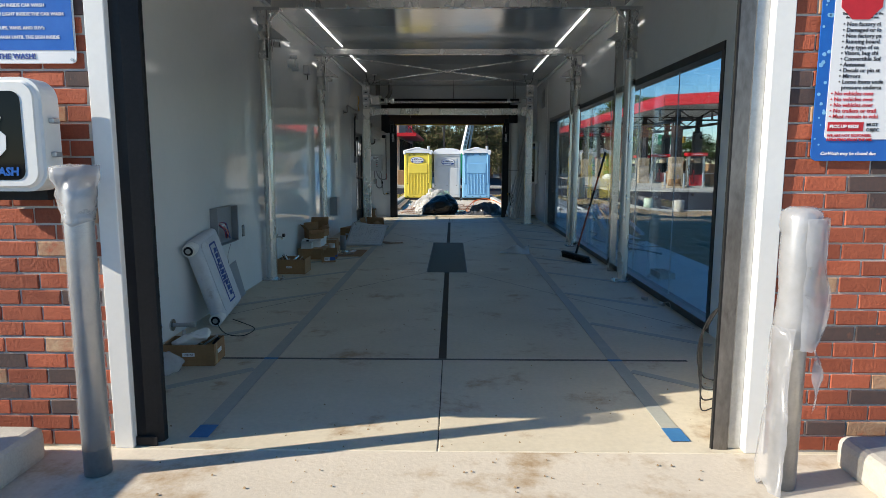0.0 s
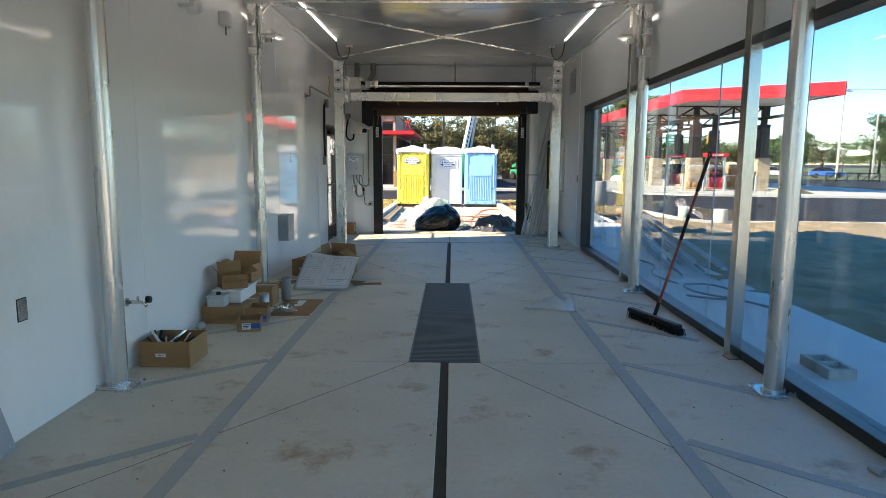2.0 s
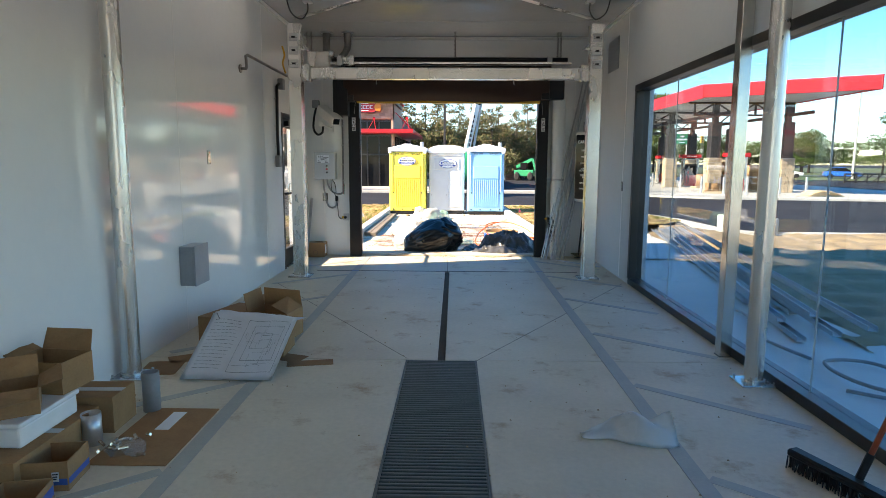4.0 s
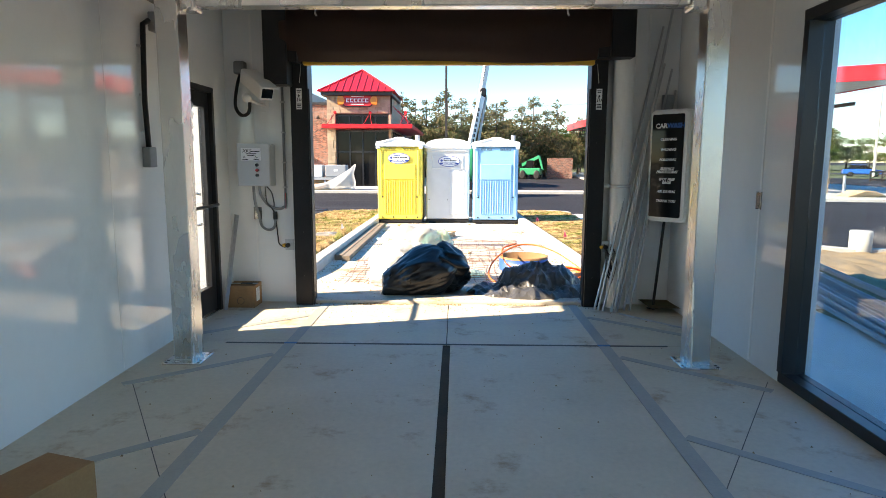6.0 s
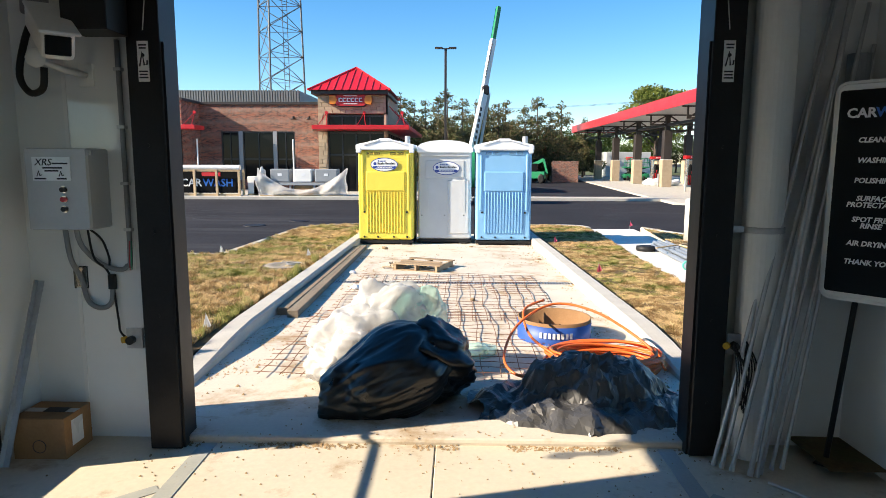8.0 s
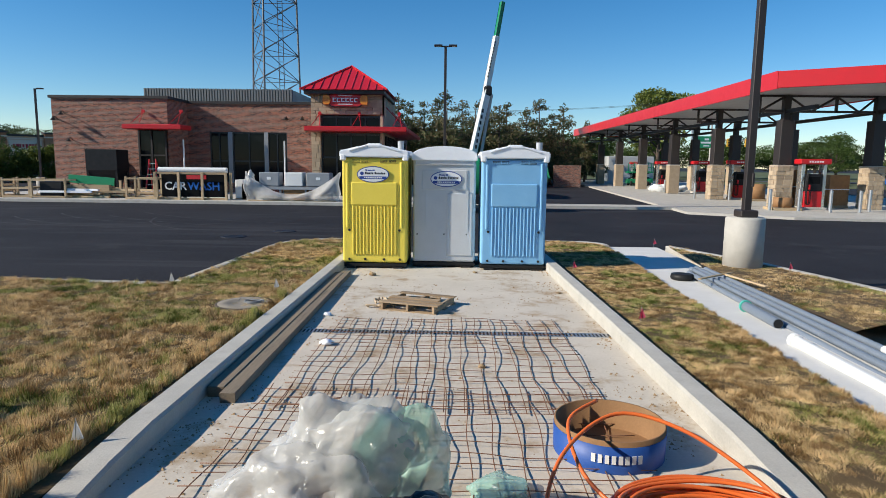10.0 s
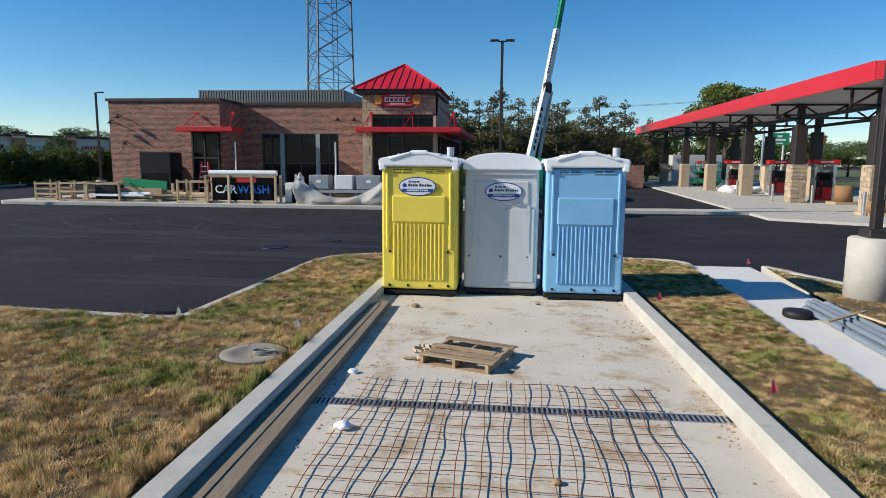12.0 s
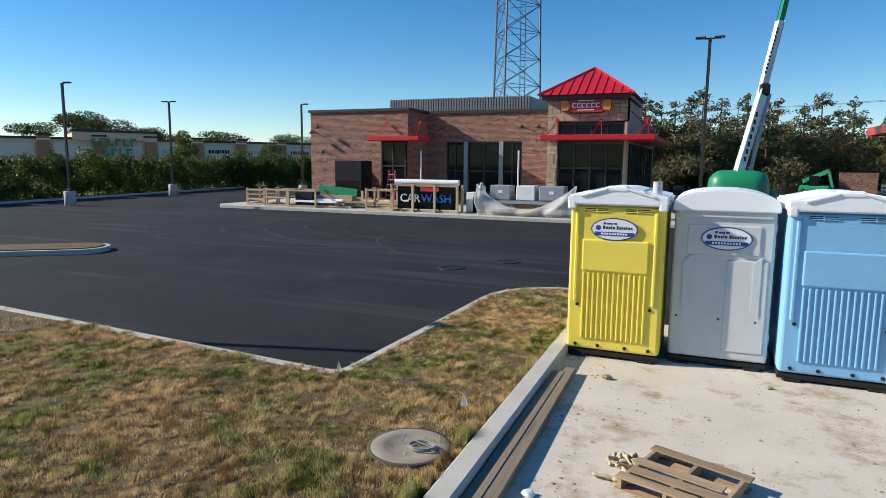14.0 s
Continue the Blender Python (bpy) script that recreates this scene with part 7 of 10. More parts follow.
fc = thing("flat_cardboard", (-1.53, 8.64, 0), "flat sheet of brown cardboard on the floor", "cardboard", "flat cardboard")
part("sheet", box(-0.20, 0.20, -0.36, 0.36, 0.0, 0.006), M["card"], fc)
part("label_patch", box(-0.05, 0.03, 0.05, 0.30, 0.006, 0.0068), M["whitesign"], fc)
for x, y, w, d, a in ((-0.98, 9.90, 0.34, 0.12, 12), (-1.16, 10.02, 0.22, 0.16, -20), (-2.03, 9.75, 0.26, 0.3, 8), (-1.95, 9.98, 0.24, 0.18, 30), (-2.02, 9.05, 0.22, 0.3, 15)):
    f = thing("flat_cardboard", (x, y, 0), "torn piece of brown cardboard on the floor", "cardboard", "flat cardboard", turn=a)
    part("sheet", box(-w / 2, w / 2, -d / 2, d / 2, 0.0, 0.005), M["card"], f)
bag = thing("parts_bag", (-1.60, 8.40, 0.006), "clear bag of small metal fittings on cardboard", "bag")
bm = bmesh.new()
bmesh.ops.create_icosphere(bm, subdivisions=3, radius=0.09)
bm.transform(Matrix.Translation((0, 0, 0.035)) @ Matrix.Diagonal((1.1, 0.8, 0.4, 1)))
part("film", ruffle(ruffle(bm, 0.03, 14, 3), 0.012, 30, 5), M["thinfilm"], bag, smooth=True)
random.seed(31)
for k in range(14):
    a = Vector((random.uniform(-0.1, 0.1), random.uniform(-0.07, 0.07), random.uniform(0.02, 0.075)))
    part("fitting", rod(a, a + Vector((random.uniform(-0.05, 0.05), random.uniform(-0.05, 0.05), 0.01)), 0.008, n=7), M["steel"], bag)
bm = bmesh.new()
bmesh.ops.create_icosphere(bm, subdivisions=3, radius=0.05)
bm.transform(Matrix.Translation((-2.17, 7.78, 0.03)) @ Matrix.Diagonal((0.9, 0.8, 0.7, 1)))
solo("bottle_scrap", ruffle(bm, 0.02, 18, 3), M["clearfilm"], "crumpled clear plastic scrap by the wall", "litter", smooth=True)

# drawings draped over a carton, and the long carton behind
carton("open_carton", (-1.44, 10.62, 0), 0.36, 0.32, 0.24, -10, "open brown carton with its flaps up beside the drawings", flaps=(("n", 100), ("w", 80), ("e", 150)))
carton("long_carton", (-1.744, 10.95, 0), 0.26, 1.15, 0.21, -17, "long closed brown carton on the floor", lid=True, sticker=(0.02, 0.1, 0.08, 0.03))
dw = thing("building_drawings", (-1.475, 9.51, 0), "large sheets of building drawings draped over cartons", "papers")
for q in range(3):
    bm = bmesh.new()
    n = 24
    g = []
    for i in range(n + 1):
        row = []
        for j in range(n + 1):
            u, v = i / n - 0.5, j / n
            x = u * 0.62 + 0.012 * q - 0.012
            t = min(1, v / 0.5)
            x += 0.06 * t
            y = 0.50 * t + 0.6 * max(0, v - 0.5) - 0.012 * q
            z = 0.008 + (0.315 - 0.05 * u) * t + 0.006 * q - 0.12 * max(0, v - 0.5) + (0.006 * math.sin(9 * u + 6 * v + q) + 0.022 * abs(noise.noise((u * 4 + q, v * 5, 3.0)))) * t
            row.append(bm.verts.new((x, y + 0.014 * math.sin(8 * u + 2 * q) + 0.02 * noise.noise((u * 5, v * 4, q)) - 0.03 * max(0, u - 0.1 + 0.2 * q - 0.3) * (1 - t), max(0.004 + 0.004 * q, z))))
        g.append(row)
    for i in range(n):
        for j in range(n):
            bm.faces.new((g[i][j], g[i + 1][j], g[i + 1][j + 1], g[i][j + 1])).smooth = True
    if q == 2:
        def on(a, b):
            """The place on the top sheet at a across and b up, both 0 to 1."""
            p, r = min(n - 1e-6, a * n), min(n - 1e-6, b * n)
            i, j = int(p), int(r)
            p, r = p - i, r - j
            c = (g[i][j].co * (1 - p) + g[i + 1][j].co * p) * (1 - r) + (g[i][j + 1].co * (1 - p) + g[i + 1][j + 1].co * p) * r
            return c + Vector((0, -0.003, 0.004))

        lines = bmesh.new()
        random.seed(43)

        def draw(a0, b0, a1, b1, r):
            k = max(2, int(24 * (abs(a1 - a0) + abs(b1 - b0))))
            pipe(lines, [on(a0 + (a1 - a0) * t / k, b0 + (b1 - b0) * t / k) for t in range(k + 1)], r, 3)

        for a0, a1, b0, b1 in ((0.46, 0.95, 0.05, 0.46), (0.56, 0.90, 0.14, 0.42), (0.60, 0.80, 0.24, 0.36)):
            draw(a0, b0, a1, b0, 0.0012)
            draw(a0, b1, a1, b1, 0.0012)
            draw(a0, b0, a0, b1, 0.0012)
            draw(a1, b0, a1, b1, 0.0012)
        for k in range(26):
            a, b = random.uniform(0.48, 0.88), random.uniform(0.08, 0.42)
            if k % 2:
                draw(a, b, min(0.94, a + random.uniform(0.04, 0.2)), b, 0.0007)
            else:
                draw(a, b, a, min(0.45, b + random.uniform(0.03, 0.14)), 0.0007)
        for k in range(15):
            a = 0.06
            while a < 0.36:
                w = random.uniform(0.02, 0.07)
                draw(a, 0.07 + 0.026 * k, a + w, 0.07 + 0.026 * k, 0.0012)
                a += w + 0.012
        draw(0.03, 0.49, 0.10, 0.44, 0.004)
    bmesh.ops.solidify(bm, geom=bm.faces[:], thickness=0.0015)
    part("sheet", bm, M["paper"], dw)
tagged(part("drawn_lines", lines, M["pvc"], dw), kind="stuff")
part("prop", box(-0.20, 0.26, 0.52, 0.86, 0.0, 0.24), M["card"], dw)

# plastic offcut, broom, pipe stubs
bm = bmesh.new()
n = 18
g = [[None] * (n + 1) for _ in range(n + 1)]
for i in range(n + 1):
    for j in range(n + 1):
        u, v = i / n, j / n
        x = 0.80 + 0.50 * u
        wdt = 0.08 + 0.24 * min(1, u * 1.6)
        y = 8.66 + wdt * (v - 0.3) + 0.03 * math.sin(6 * u)
        z = 0.006 + 0.13 * math.sin(math.pi * v) * min(1, u * 1.8) * (0.8 + 0.2 * math.sin(11 * u + 4 * v))
        g[i][j] = bm.verts.new((x, y, z))
for i in range(n):
    for j in range(n):
        bm.faces.new((g[i][j], g[i + 1][j], g[i + 1][j + 1], g[i][j + 1])).smooth = True
ruffle(bm, 0.012, 12, 8)
for v in bm.verts:
    v.co.z = max(v.co.z, 0.002)
bmesh.ops.solidify(bm, geom=bm.faces[:], thickness=0.002)
solo("plastic_sheet", bm, M["film"], "crumpled white plastic sheet on the floor", "plastic")
br = thing("push_broom", (1.93, 8.05, 0), "push broom with red-brown handle leaning on the window", "broom")
m = Matrix.Translation((-0.02, 0.0, 0.0)) @ Matrix.Rotation(radians(-70), 4, "Z")
part("head", box(-0.36, 0.36, -0.035, 0.035, 0.055, 0.095, bev=0.012, m=m), M["black"], br)
bm = bmesh.new()
random.seed(2)
for k in range(420):
    x, y = random.uniform(-0.36, 0.38), random.uniform(-0.035, 0.035)
    cyl(bm, m @ Vector((x, y, 0.06)), m @ Vector((x + random.uniform(-0.01, 0.02), y * 1.4, 0.0)), 0.004, 0.003, n=3)
tagged(part("bristles", bm, M["rubber"], br), kind="stuff")
top, foot = Vector((0.315, -0.20, 1.53)), Vector((-0.0, 0.03, 0.09))
part("socket", rod(foot, foot.lerp(top, 0.09), 0.018, n=10), M["black"], br)
part("handle", rod(foot.lerp(top, 0.08), top, 0.0125, n=10), M["handle"], br)
part("grip", rod(foot.lerp(top, 0.50), foot.lerp(top, 0.66), 0.0155, n=10), M["rubber"], br)
part("grip", rod(foot.lerp(top, 0.80), top, 0.016, n=10), M["rubber"], br)
d = (top - foot).normalized()
part("loop", pipe(bmesh.new(), [top + d * 0.03 + Vector((0, 0.028 * math.cos(a), 0.028 * math.sin(a))) for a in np.linspace(0, math.tau, 14, endpoint=False)], 0.008, 6, closed=True), M["rubber"], br)
for x, y in ((2.10, 5.30), (2.20, 5.05)):
    p = thing("pipe_end", (x, y, 0.02), "small galvanised pipe end with wire on the floor", "pipe", "loose pipe ends")
    part("tube", rod((0, 0, 0), (0.02, -0.07, 0.0), 0.02, n=12), M["galv"], p)
    part("wire", pipe(bmesh.new(), arc([(0.01, -0.05, 0.01), (0.06, -0.10, 0.03), (0.05, -0.2, -0.012), (0.09, -0.26, -0.012)]), 0.004, 5), M["ltgrey"], p)
wc = thing("wall_cable", (0, 0, 0), "tangle of black cable hung beside the entrance guide", "cable")
for k in range(4):
    part("loop", pipe(bmesh.new(), arc([(1.43, 1.86, 0.72), (1.40 - 0.004 * k, 1.90, 0.66 - 0.02 * k), (1.362 + 0.012 * k, 1.91 + 0.02 * k, 0.54), (1.356 + 0.014 * k, 1.91 + 0.015 * k, 0.42 - 0.05 * k), (1.385, 1.90, 0.34 - 0.06 * k), (1.43, 1.87, 0.33 - 0.05 * k)]), 0.004, 6), M["rubber"], wc)
c = carton("closed_carton", (-2.09, 15.25, 0), 0.28, 0.24, 0.22, 0, "closed brown carton in the corner of the bay", lid=True)
bm = bmesh.new()
bx(bm, -0.03, 0.09, -0.03, 0.03, 0.227, 0.2285)
part("printed_words", bm, M["ink"], c)
pipe(bm := bmesh.new(), [(0.0 + 0.035 * math.cos(a), -0.122, 0.07 + 0.035 * math.sin(a)) for a in np.linspace(0, math.tau, 16, endpoint=False)], 0.002, 4, closed=True)
part("printed_mark", bm, M["ink"], c)
part("label_patch", box(0.14, 0.142, -0.06, 0.04, 0.05, 0.19), M["whitesign"], c)

# grit and crumbs on the slabs
random.seed(77)
vs, fs = [], []
for k in range(900):
    if k < 350:
        x, y = random.uniform(-1.6, 1.6), random.gauss(15.2, 0.25)
    elif k < 500:
        x, y = random.uniform(-1.5, 1.5), random.gauss(1.4, 0.5)
    else:
        x, y = random.uniform(-2.2, 2.2), random.uniform(2.2, 15)
    r = random.uniform(0.002, 0.008)
    b0 = len(vs)
    z = 0.036 if 15.37 < y < 15.65 and abs(x) < 1.48 else 0.0
    vs += [(x - r, y - r * 0.7, z), (x + r, y - r, z), (x + r * 0.3, y + r, z), (x, y, z + r * 1.1)]
    fs += [(b0, b0 + 1, b0 + 3), (b0 + 1, b0 + 2, b0 + 3), (b0 + 2, b0, b0 + 3)]
me = bpy.data.meshes.new("grit")
me.from_pydata(vs, [], fs)
me.materials.append(M["soil"])
tagged(new("grit", me), "sandy crumbs scattered over the slabs", "debris", kind="stuff")

# ---- on the exit lane ----
AP = apron_z
random.seed(14)
for k, (x, w, y0, y1, z) in enumerate(((-1.742, 0.13, 18.56, 24.0, 0.082), (-1.612, 0.115, 18.44, 24.2, 0.075))):
    pl = thing("plank", (x, 0, 0), "weathered timber plank along the kerb", "plank", "planks along the kerb")
    m = Matrix.Translation((0, y0, AP(y0) + 0.003)) @ Matrix.Rotation(math.atan2(AP(y1) - AP(y0), y1 - y0), 4, "X") @ Matrix.Rotation(radians(0.75 + 0.3 * k), 4, "Z")
    part("board", box(-w / 2, w / 2, 0, y1 - y0, 0, z, bev=0.003, m=m), M["oldwood"], pl)
    part("end_grain", box(-w / 2, w / 2, y0 - 0.002, y0, AP(y0), AP(y0) + z), M["oldwood"], pl)

# trench drain
td = tagged(thing("trench_drain"), "narrow steel trench drain across the lane", "drain", kind="structure")
TY = 20.575
for y in (TY - 0.075, TY + 0.063):
    part("frame", box(-1.84, 1.72, y, y + 0.012, AP(TY) - 0.05, AP(TY) + 0.005), M["galv"], td)
part("channel", box(-1.84, 1.72, TY - 0.063, TY + 0.063, AP(TY) - 0.1, AP(TY) + 0.0015), M["rubber"], td)
barm = mesh_of(box(-0.010, 0.010, -0.062, 0.062, -0.01, 0.006, bev=0.002), M["galv"])
for k in range(88):
    o = new("bar", barm)
    o.location, o.parent = (-1.82 + k * 0.0402, TY, AP(TY)), td

# reinforcing mesh, two mats
def wire_mat(x0, x1, y0, y1, seed, label):
    t = thing("wire_mesh", (0, 0, 0), label, "wire mesh", "reinforcing mats")
    random.seed(seed)

    def z(x, y):
        return AP(y) + 0.008 + 0.030 * max(0.0, noise.noise((x * 1.7, y * 1.9, seed)) + 0.45) + 0.008 * max(0.0, noise.noise((x * 5, y * 5, seed)))

    nx, ny = int((x1 - x0) / 0.152), int((y1 - y0) / 0.152)
    for i in range(nx + 1):
        x = x0 + i * 0.152
        ph = random.uniform(0, 6)
        pts = [(x + 0.013 * math.sin(y * 2.4 + ph) + 0.006 * math.sin(7 * y + ph), y, z(x, y)) for y in np.arange(y0 - 0.05, y1 + 0.08, 0.10)]
        part("long_wire", pipe(bmesh.new(), pts, 0.0036, 5), M["rust"], t)
    for j in range(ny + 1):
        y = y0 + j * 0.152
        ph = random.uniform(0, 6)
        pts = [(x, y + 0.012 * math.sin(x * 2 + ph), z(x, y) + 0.007) for x in np.arange(x0 - 0.05, x1 + 0.08, 0.12)]
        part("cross_wire", pipe(bmesh.new(), pts, 0.003, 5), M["rust"], t)


wire_mat(-1.24, 1.25, 18.35, 21.22, 3, "rusty welded wire mesh lying on the lane")
wire_mat(-1.36, 1.22, 16.55, 18.75, 5, "rusty welded wire mesh overlapping another mat")

# broken pallet
pa = thing("pallet", (-0.41, 21.87, AP(21.87)), "broken raw timber pallet with torn packing", "pallet", turn=-20)
pa.scale = (0.82, 1.02, 0.9)
random.seed(6)
for k in range(3):
    x = -0.42 + 0.42 * k
    part("stringer", box(x - 0.02, x + 0.02, -0.34, 0.34, 0.014, 0.105, bev=0.003), M["palletwood"], pa)
for k in range(5):
    y = -0.29 + 0.145 * k
    if k != 3:
        part("slat", box(-0.47 + 0.05 * (k % 2), 0.48 - 0.12 * (k == 2), y - 0.05, y + 0.05, 0.105, 0.121, bev=0.002, m=Matrix.Rotation(radians(random.uniform(-2.5, 2.5)), 4, "Z")), M["palletwood"], pa)
for k in range(3):
    y = -0.29 + 0.29 * k
    part("bottom_slat", box(-0.47, 0.47, y - 0.05, y + 0.05, 0.0, 0.014), M["palletwood"], pa)
part("loose_slat", box(-0.35, 0.30, -0.045, 0.045, 0, 0.016, m=Matrix.Translation((-0.15, 0.42, 0.02)) @ Matrix.Rotation(radians(12), 4, "Z")), M["palletwood"], pa)
for k in range(11):
    cx, cy = random.uniform(-0.72, -0.35), random.uniform(-0.42, 0.3)
    bm = pipe(bmesh.new(), arc([(cx, cy, 0.012), (cx + random.uniform(-0.15, 0.1), cy + random.uniform(-0.1, 0.1), 0.05), (cx + random.uniform(-0.2, 0.2), cy + random.uniform(-0.15, 0.15), 0.015)]), 0.016, 5)
    part("torn_packing", ruffle(bm, 0.02, 16, k), M["packing"], pa)

# bags and sheeting at the sill
def lump(sub, r, m, big, bs, small, ss, seed, floor_z):
    bm = bmesh.new()
    bmesh.ops.create_icosphere(bm, subdivisions=sub, radius=1.0)
    bm.transform(m)
    ruffle(bm, big, bs, seed)
    for v in bm.verts:
        c = v.co * ss
        v.co += v.normal * small * (abs(noise.noise(c + Vector((seed, 0, 0)))) * 2 - 0.5)
    for v in bm.verts:
        v.co.z = max(v.co.z, floor_z + 0.002 + 0.004 * noise.noise(v.co * 9))
    for f in bm.faces:
        f.smooth = True
    return bm


z0 = AP(16)
def crease(p):
    return 1 - 2 * abs(noise.noise(p))


def sack(sub, m, soft, folds, stretch, seed, floor_z):
    """A filled film bag: a soft body with sharp folds that run along its length."""
    bm = bmesh.new()
    bmesh.ops.create_icosphere(bm, subdivisions=sub, radius=1.0)
    o = Vector((seed * 3.1, seed * 1.7, seed))
    for v in bm.verts:
        p = v.co.copy()
        q = Vector((p.x * stretch, p.y * 2.4, p.z * 2.4)) + o
        w = noise.noise_vector(q * 0.6) * 0.7
        d = soft * noise.noise(p * 1.5 + o) + folds * (0.6 * crease(q + w) + 0.3 * crease(q * 2.3 + w) + 0.14 * crease(q * 5.1 + w))
        v.co = p * (1 + d)
    bm.transform(m)
    for v in bm.verts:
        v.co.z = max(v.co.z, floor_z + 0.003 + 0.005 * noise.noise(v.co * 9))
    for f in bm.faces:
        f.smooth = True
    return bm


bb = thing("rubbish_bag", (0, 0, 0), "full shiny black rubbish bag lying on its side", "bag")
m = Matrix.Translation((-0.32, 15.93, z0 + 0.24)) @ Matrix.Rotation(radians(30), 4, "Z") @ Matrix.Rotation(radians(-15), 4, "Y") @ Matrix.Diagonal((0.45, 0.32, 0.27, 1))
part("body", sack(6, m, 0.22, 0.085, 0.55, 4, z0), M["bag"], bb)
m = Matrix.Translation((-0.08, 16.08, z0 + 0.285)) @ Matrix.Rotation(radians(30), 4, "Z") @ Matrix.Rotation(radians(25), 4, "Y") @ Matrix.Diagonal((0.28, 0.26, 0.235, 1))
part("neck", sack(5, m, 0.3, 0.22, 0.5, 9, z0), M["bag"], bb)
wb = thing("clear_bag", (0, 0, 0), "crumpled clear and green plastic film bag with scraps", "bag")
for k, (x, y, a, b, c, mt) in enumerate(((-0.58, 16.56, 0.30, 0.26, 0.27, "clearfilm"), (-0.42, 16.68, 0.30, 0.22, 0.34, "clearfilm"), (-0.18, 16.74, 0.20, 0.18, 0.31, "greenfilm"), (-0.72, 16.45, 0.18, 0.20, 0.17, "clearfilm"))):
    m = Matrix.Translation((x, y, z0 + c * 0.8)) @ Matrix.Rotation(radians(25 * k), 4, "Z") @ Matrix.Diagonal((a, b, c, 1))
    part("film_fold", sack(5, m, 0.42, 0.34, 0.7, 20 + k, z0), M[mt], wb)
for k, (x, y, zz, rx) in enumerate(((-0.64, 16.54, 0.20, 35), (-0.50, 16.64, 0.22, -30), (-0.70, 16.66, 0.12, 60))):
    part("cardboard_scrap", box(-0.2, 0.2, -0.12, 0.12, 0, 0.012, m=Matrix.Translation((x, y - 0.06, z0 + zz + 0.05)) @ Matrix.Rotation(radians(rx), 4, "X") @ Matrix.Rotation(radians(30 + 50 * k), 4, "Z")), M["card"], wb)
sc = thing("film_scrap", (0.30, 17.2, 0), "torn scrap of green plastic film", "film")
part("film", sack(4, Matrix.Translation((0, 0, AP(17.2) + 0.03)) @ Matrix.Diagonal((0.12, 0.14, 0.045, 1)), 0.4, 0.3, 1.0, 31, AP(17.2)), M["greenfilm"], sc)
# sheeting: large draped facets over a heap, flat crumpled skirts round it
def tarp_z(x, y):
    p = Vector((x, y, 0))
    q = p + noise.noise_vector(p * 2.0) * 0.12
    u, v = (x - 0.93) / 0.72, (y - 15.93) / 0.50
    e = max(0.0, 1 - (u * u + v * v))
    heap = 0.27 * max(0.0, 1 - ((x - 1.02) / 0.46) ** 2 - ((y - 16.08) / 0.36) ** 2) ** 0.55
    fold = 0.5 * crease(q * 3.0 + Vector((3, 1, 0))) + 0.42 * crease(q * 6.2 + Vector((4, 1, 0))) + 0.26 * crease(q * 12 + Vector((1, 7, 0)))
    return AP(y) + 0.006 + heap * 0.8 + (0.02 + 0.12 * e ** 0.5) * max(0.0, fold + 0.35)


bm = bmesh.new()
random.seed(77)
n, pts = 84, {}
for i in range(n + 1):
    for j in range(n * 2 // 3 + 1):
        x, y = 0.14 + 1.52 * i / n + random.uniform(-0.008, 0.008), 15.40 + 1.06 * j / (n * 2 // 3) + random.uniform(-0.008, 0.008)
        u, v = (x - 0.92) / 0.76, (y - 15.93) / 0.52
        if u * u + v * v < 1 + 0.55 * noise.noise((x * 3.5, y * 3.5, 7)):
            pts[i, j] = bm.verts.new((x + 0.04 * noise.noise((x * 5, y * 5, 11)), y + 0.04 * noise.noise((x * 5, y * 5, 15)), tarp_z(x, y) + random.uniform(0, 0.004)))
for (i, j) in list(pts):
    q = [pts.get(k) for k in ((i, j), (i + 1, j), (i + 1, j + 1), (i, j + 1))]
    if all(q):
        if (i * 7 + j * 3) % 2:
            bm.faces.new(q[:3])
            bm.faces.new((q[0], q[2], q[3]))
        else:
            bm.faces.new((q[0], q[1], q[3]))
            bm.faces.new(q[1:])
for v in [v for v in bm.verts if not v.link_faces]:
    bm.verts.remove(v)
bmesh.ops.smooth_vert(bm, verts=bm.verts[:], factor=0.2, use_axis_x=False, use_axis_y=False, use_axis_z=True)
bmesh.ops.solidify(bm, geom=bm.faces[:], thickness=0.003)
bs = thing("black_sheeting", (0, 0, 0), "crumpled heap of black plastic sheeting", "sheeting")
flat = bm.copy()


def on_heap(f):
    c = f.calc_center_median()
    return ((c.x - 1.02) / 0.46) ** 2 + ((c.y - 16.08) / 0.36) ** 2 < 1


bmesh.ops.delete(bm, geom=[f for f in bm.faces if not on_heap(f)], context="FACES")
bmesh.ops.delete(flat, geom=[f for f in flat.faces if on_heap(f)], context="FACES")
part("raised_fold", bm, M["tarp"], bs)
part("skirt", flat, M["tarp"], bs)
ct = thing("cardboard_tube", (1.025, 17.78, AP(17.78)), "short blue-printed cardboard form tube standing on end", "tube")
bm = bmesh.new()
lathe(bm, [(0.335, 0.0), (0.338, 0.20), (0.325, 0.20), (0.322, 0.01)], 40)
part("wall", bm, M["card"], ct)
bm = bmesh.new()
lathe(bm, [(0.3385, 0.004), (0.3415, 0.17), (0.339, 0.17), (0.337, 0.004)], 40)
for f in [f for f in bm.faces if len(f.verts) > 8]:
    bm.faces.remove(f)
part("printed_band", bm, M["spoolblue"], ct, "blue printed outside")
for k in range(8):
    a = radians(-118 + k * 6.5)
    mm = Matrix.Rotation(a, 4, "Z") @ Matrix.Translation((0.343, 0, 0.095)) @ Matrix.Rotation(radians(90), 4, "Z")
    part("print_bar", box(-0.012, 0.012, -0.002, 0.002, -0.025, 0.025, m=mm), M["whitesign"], ct)
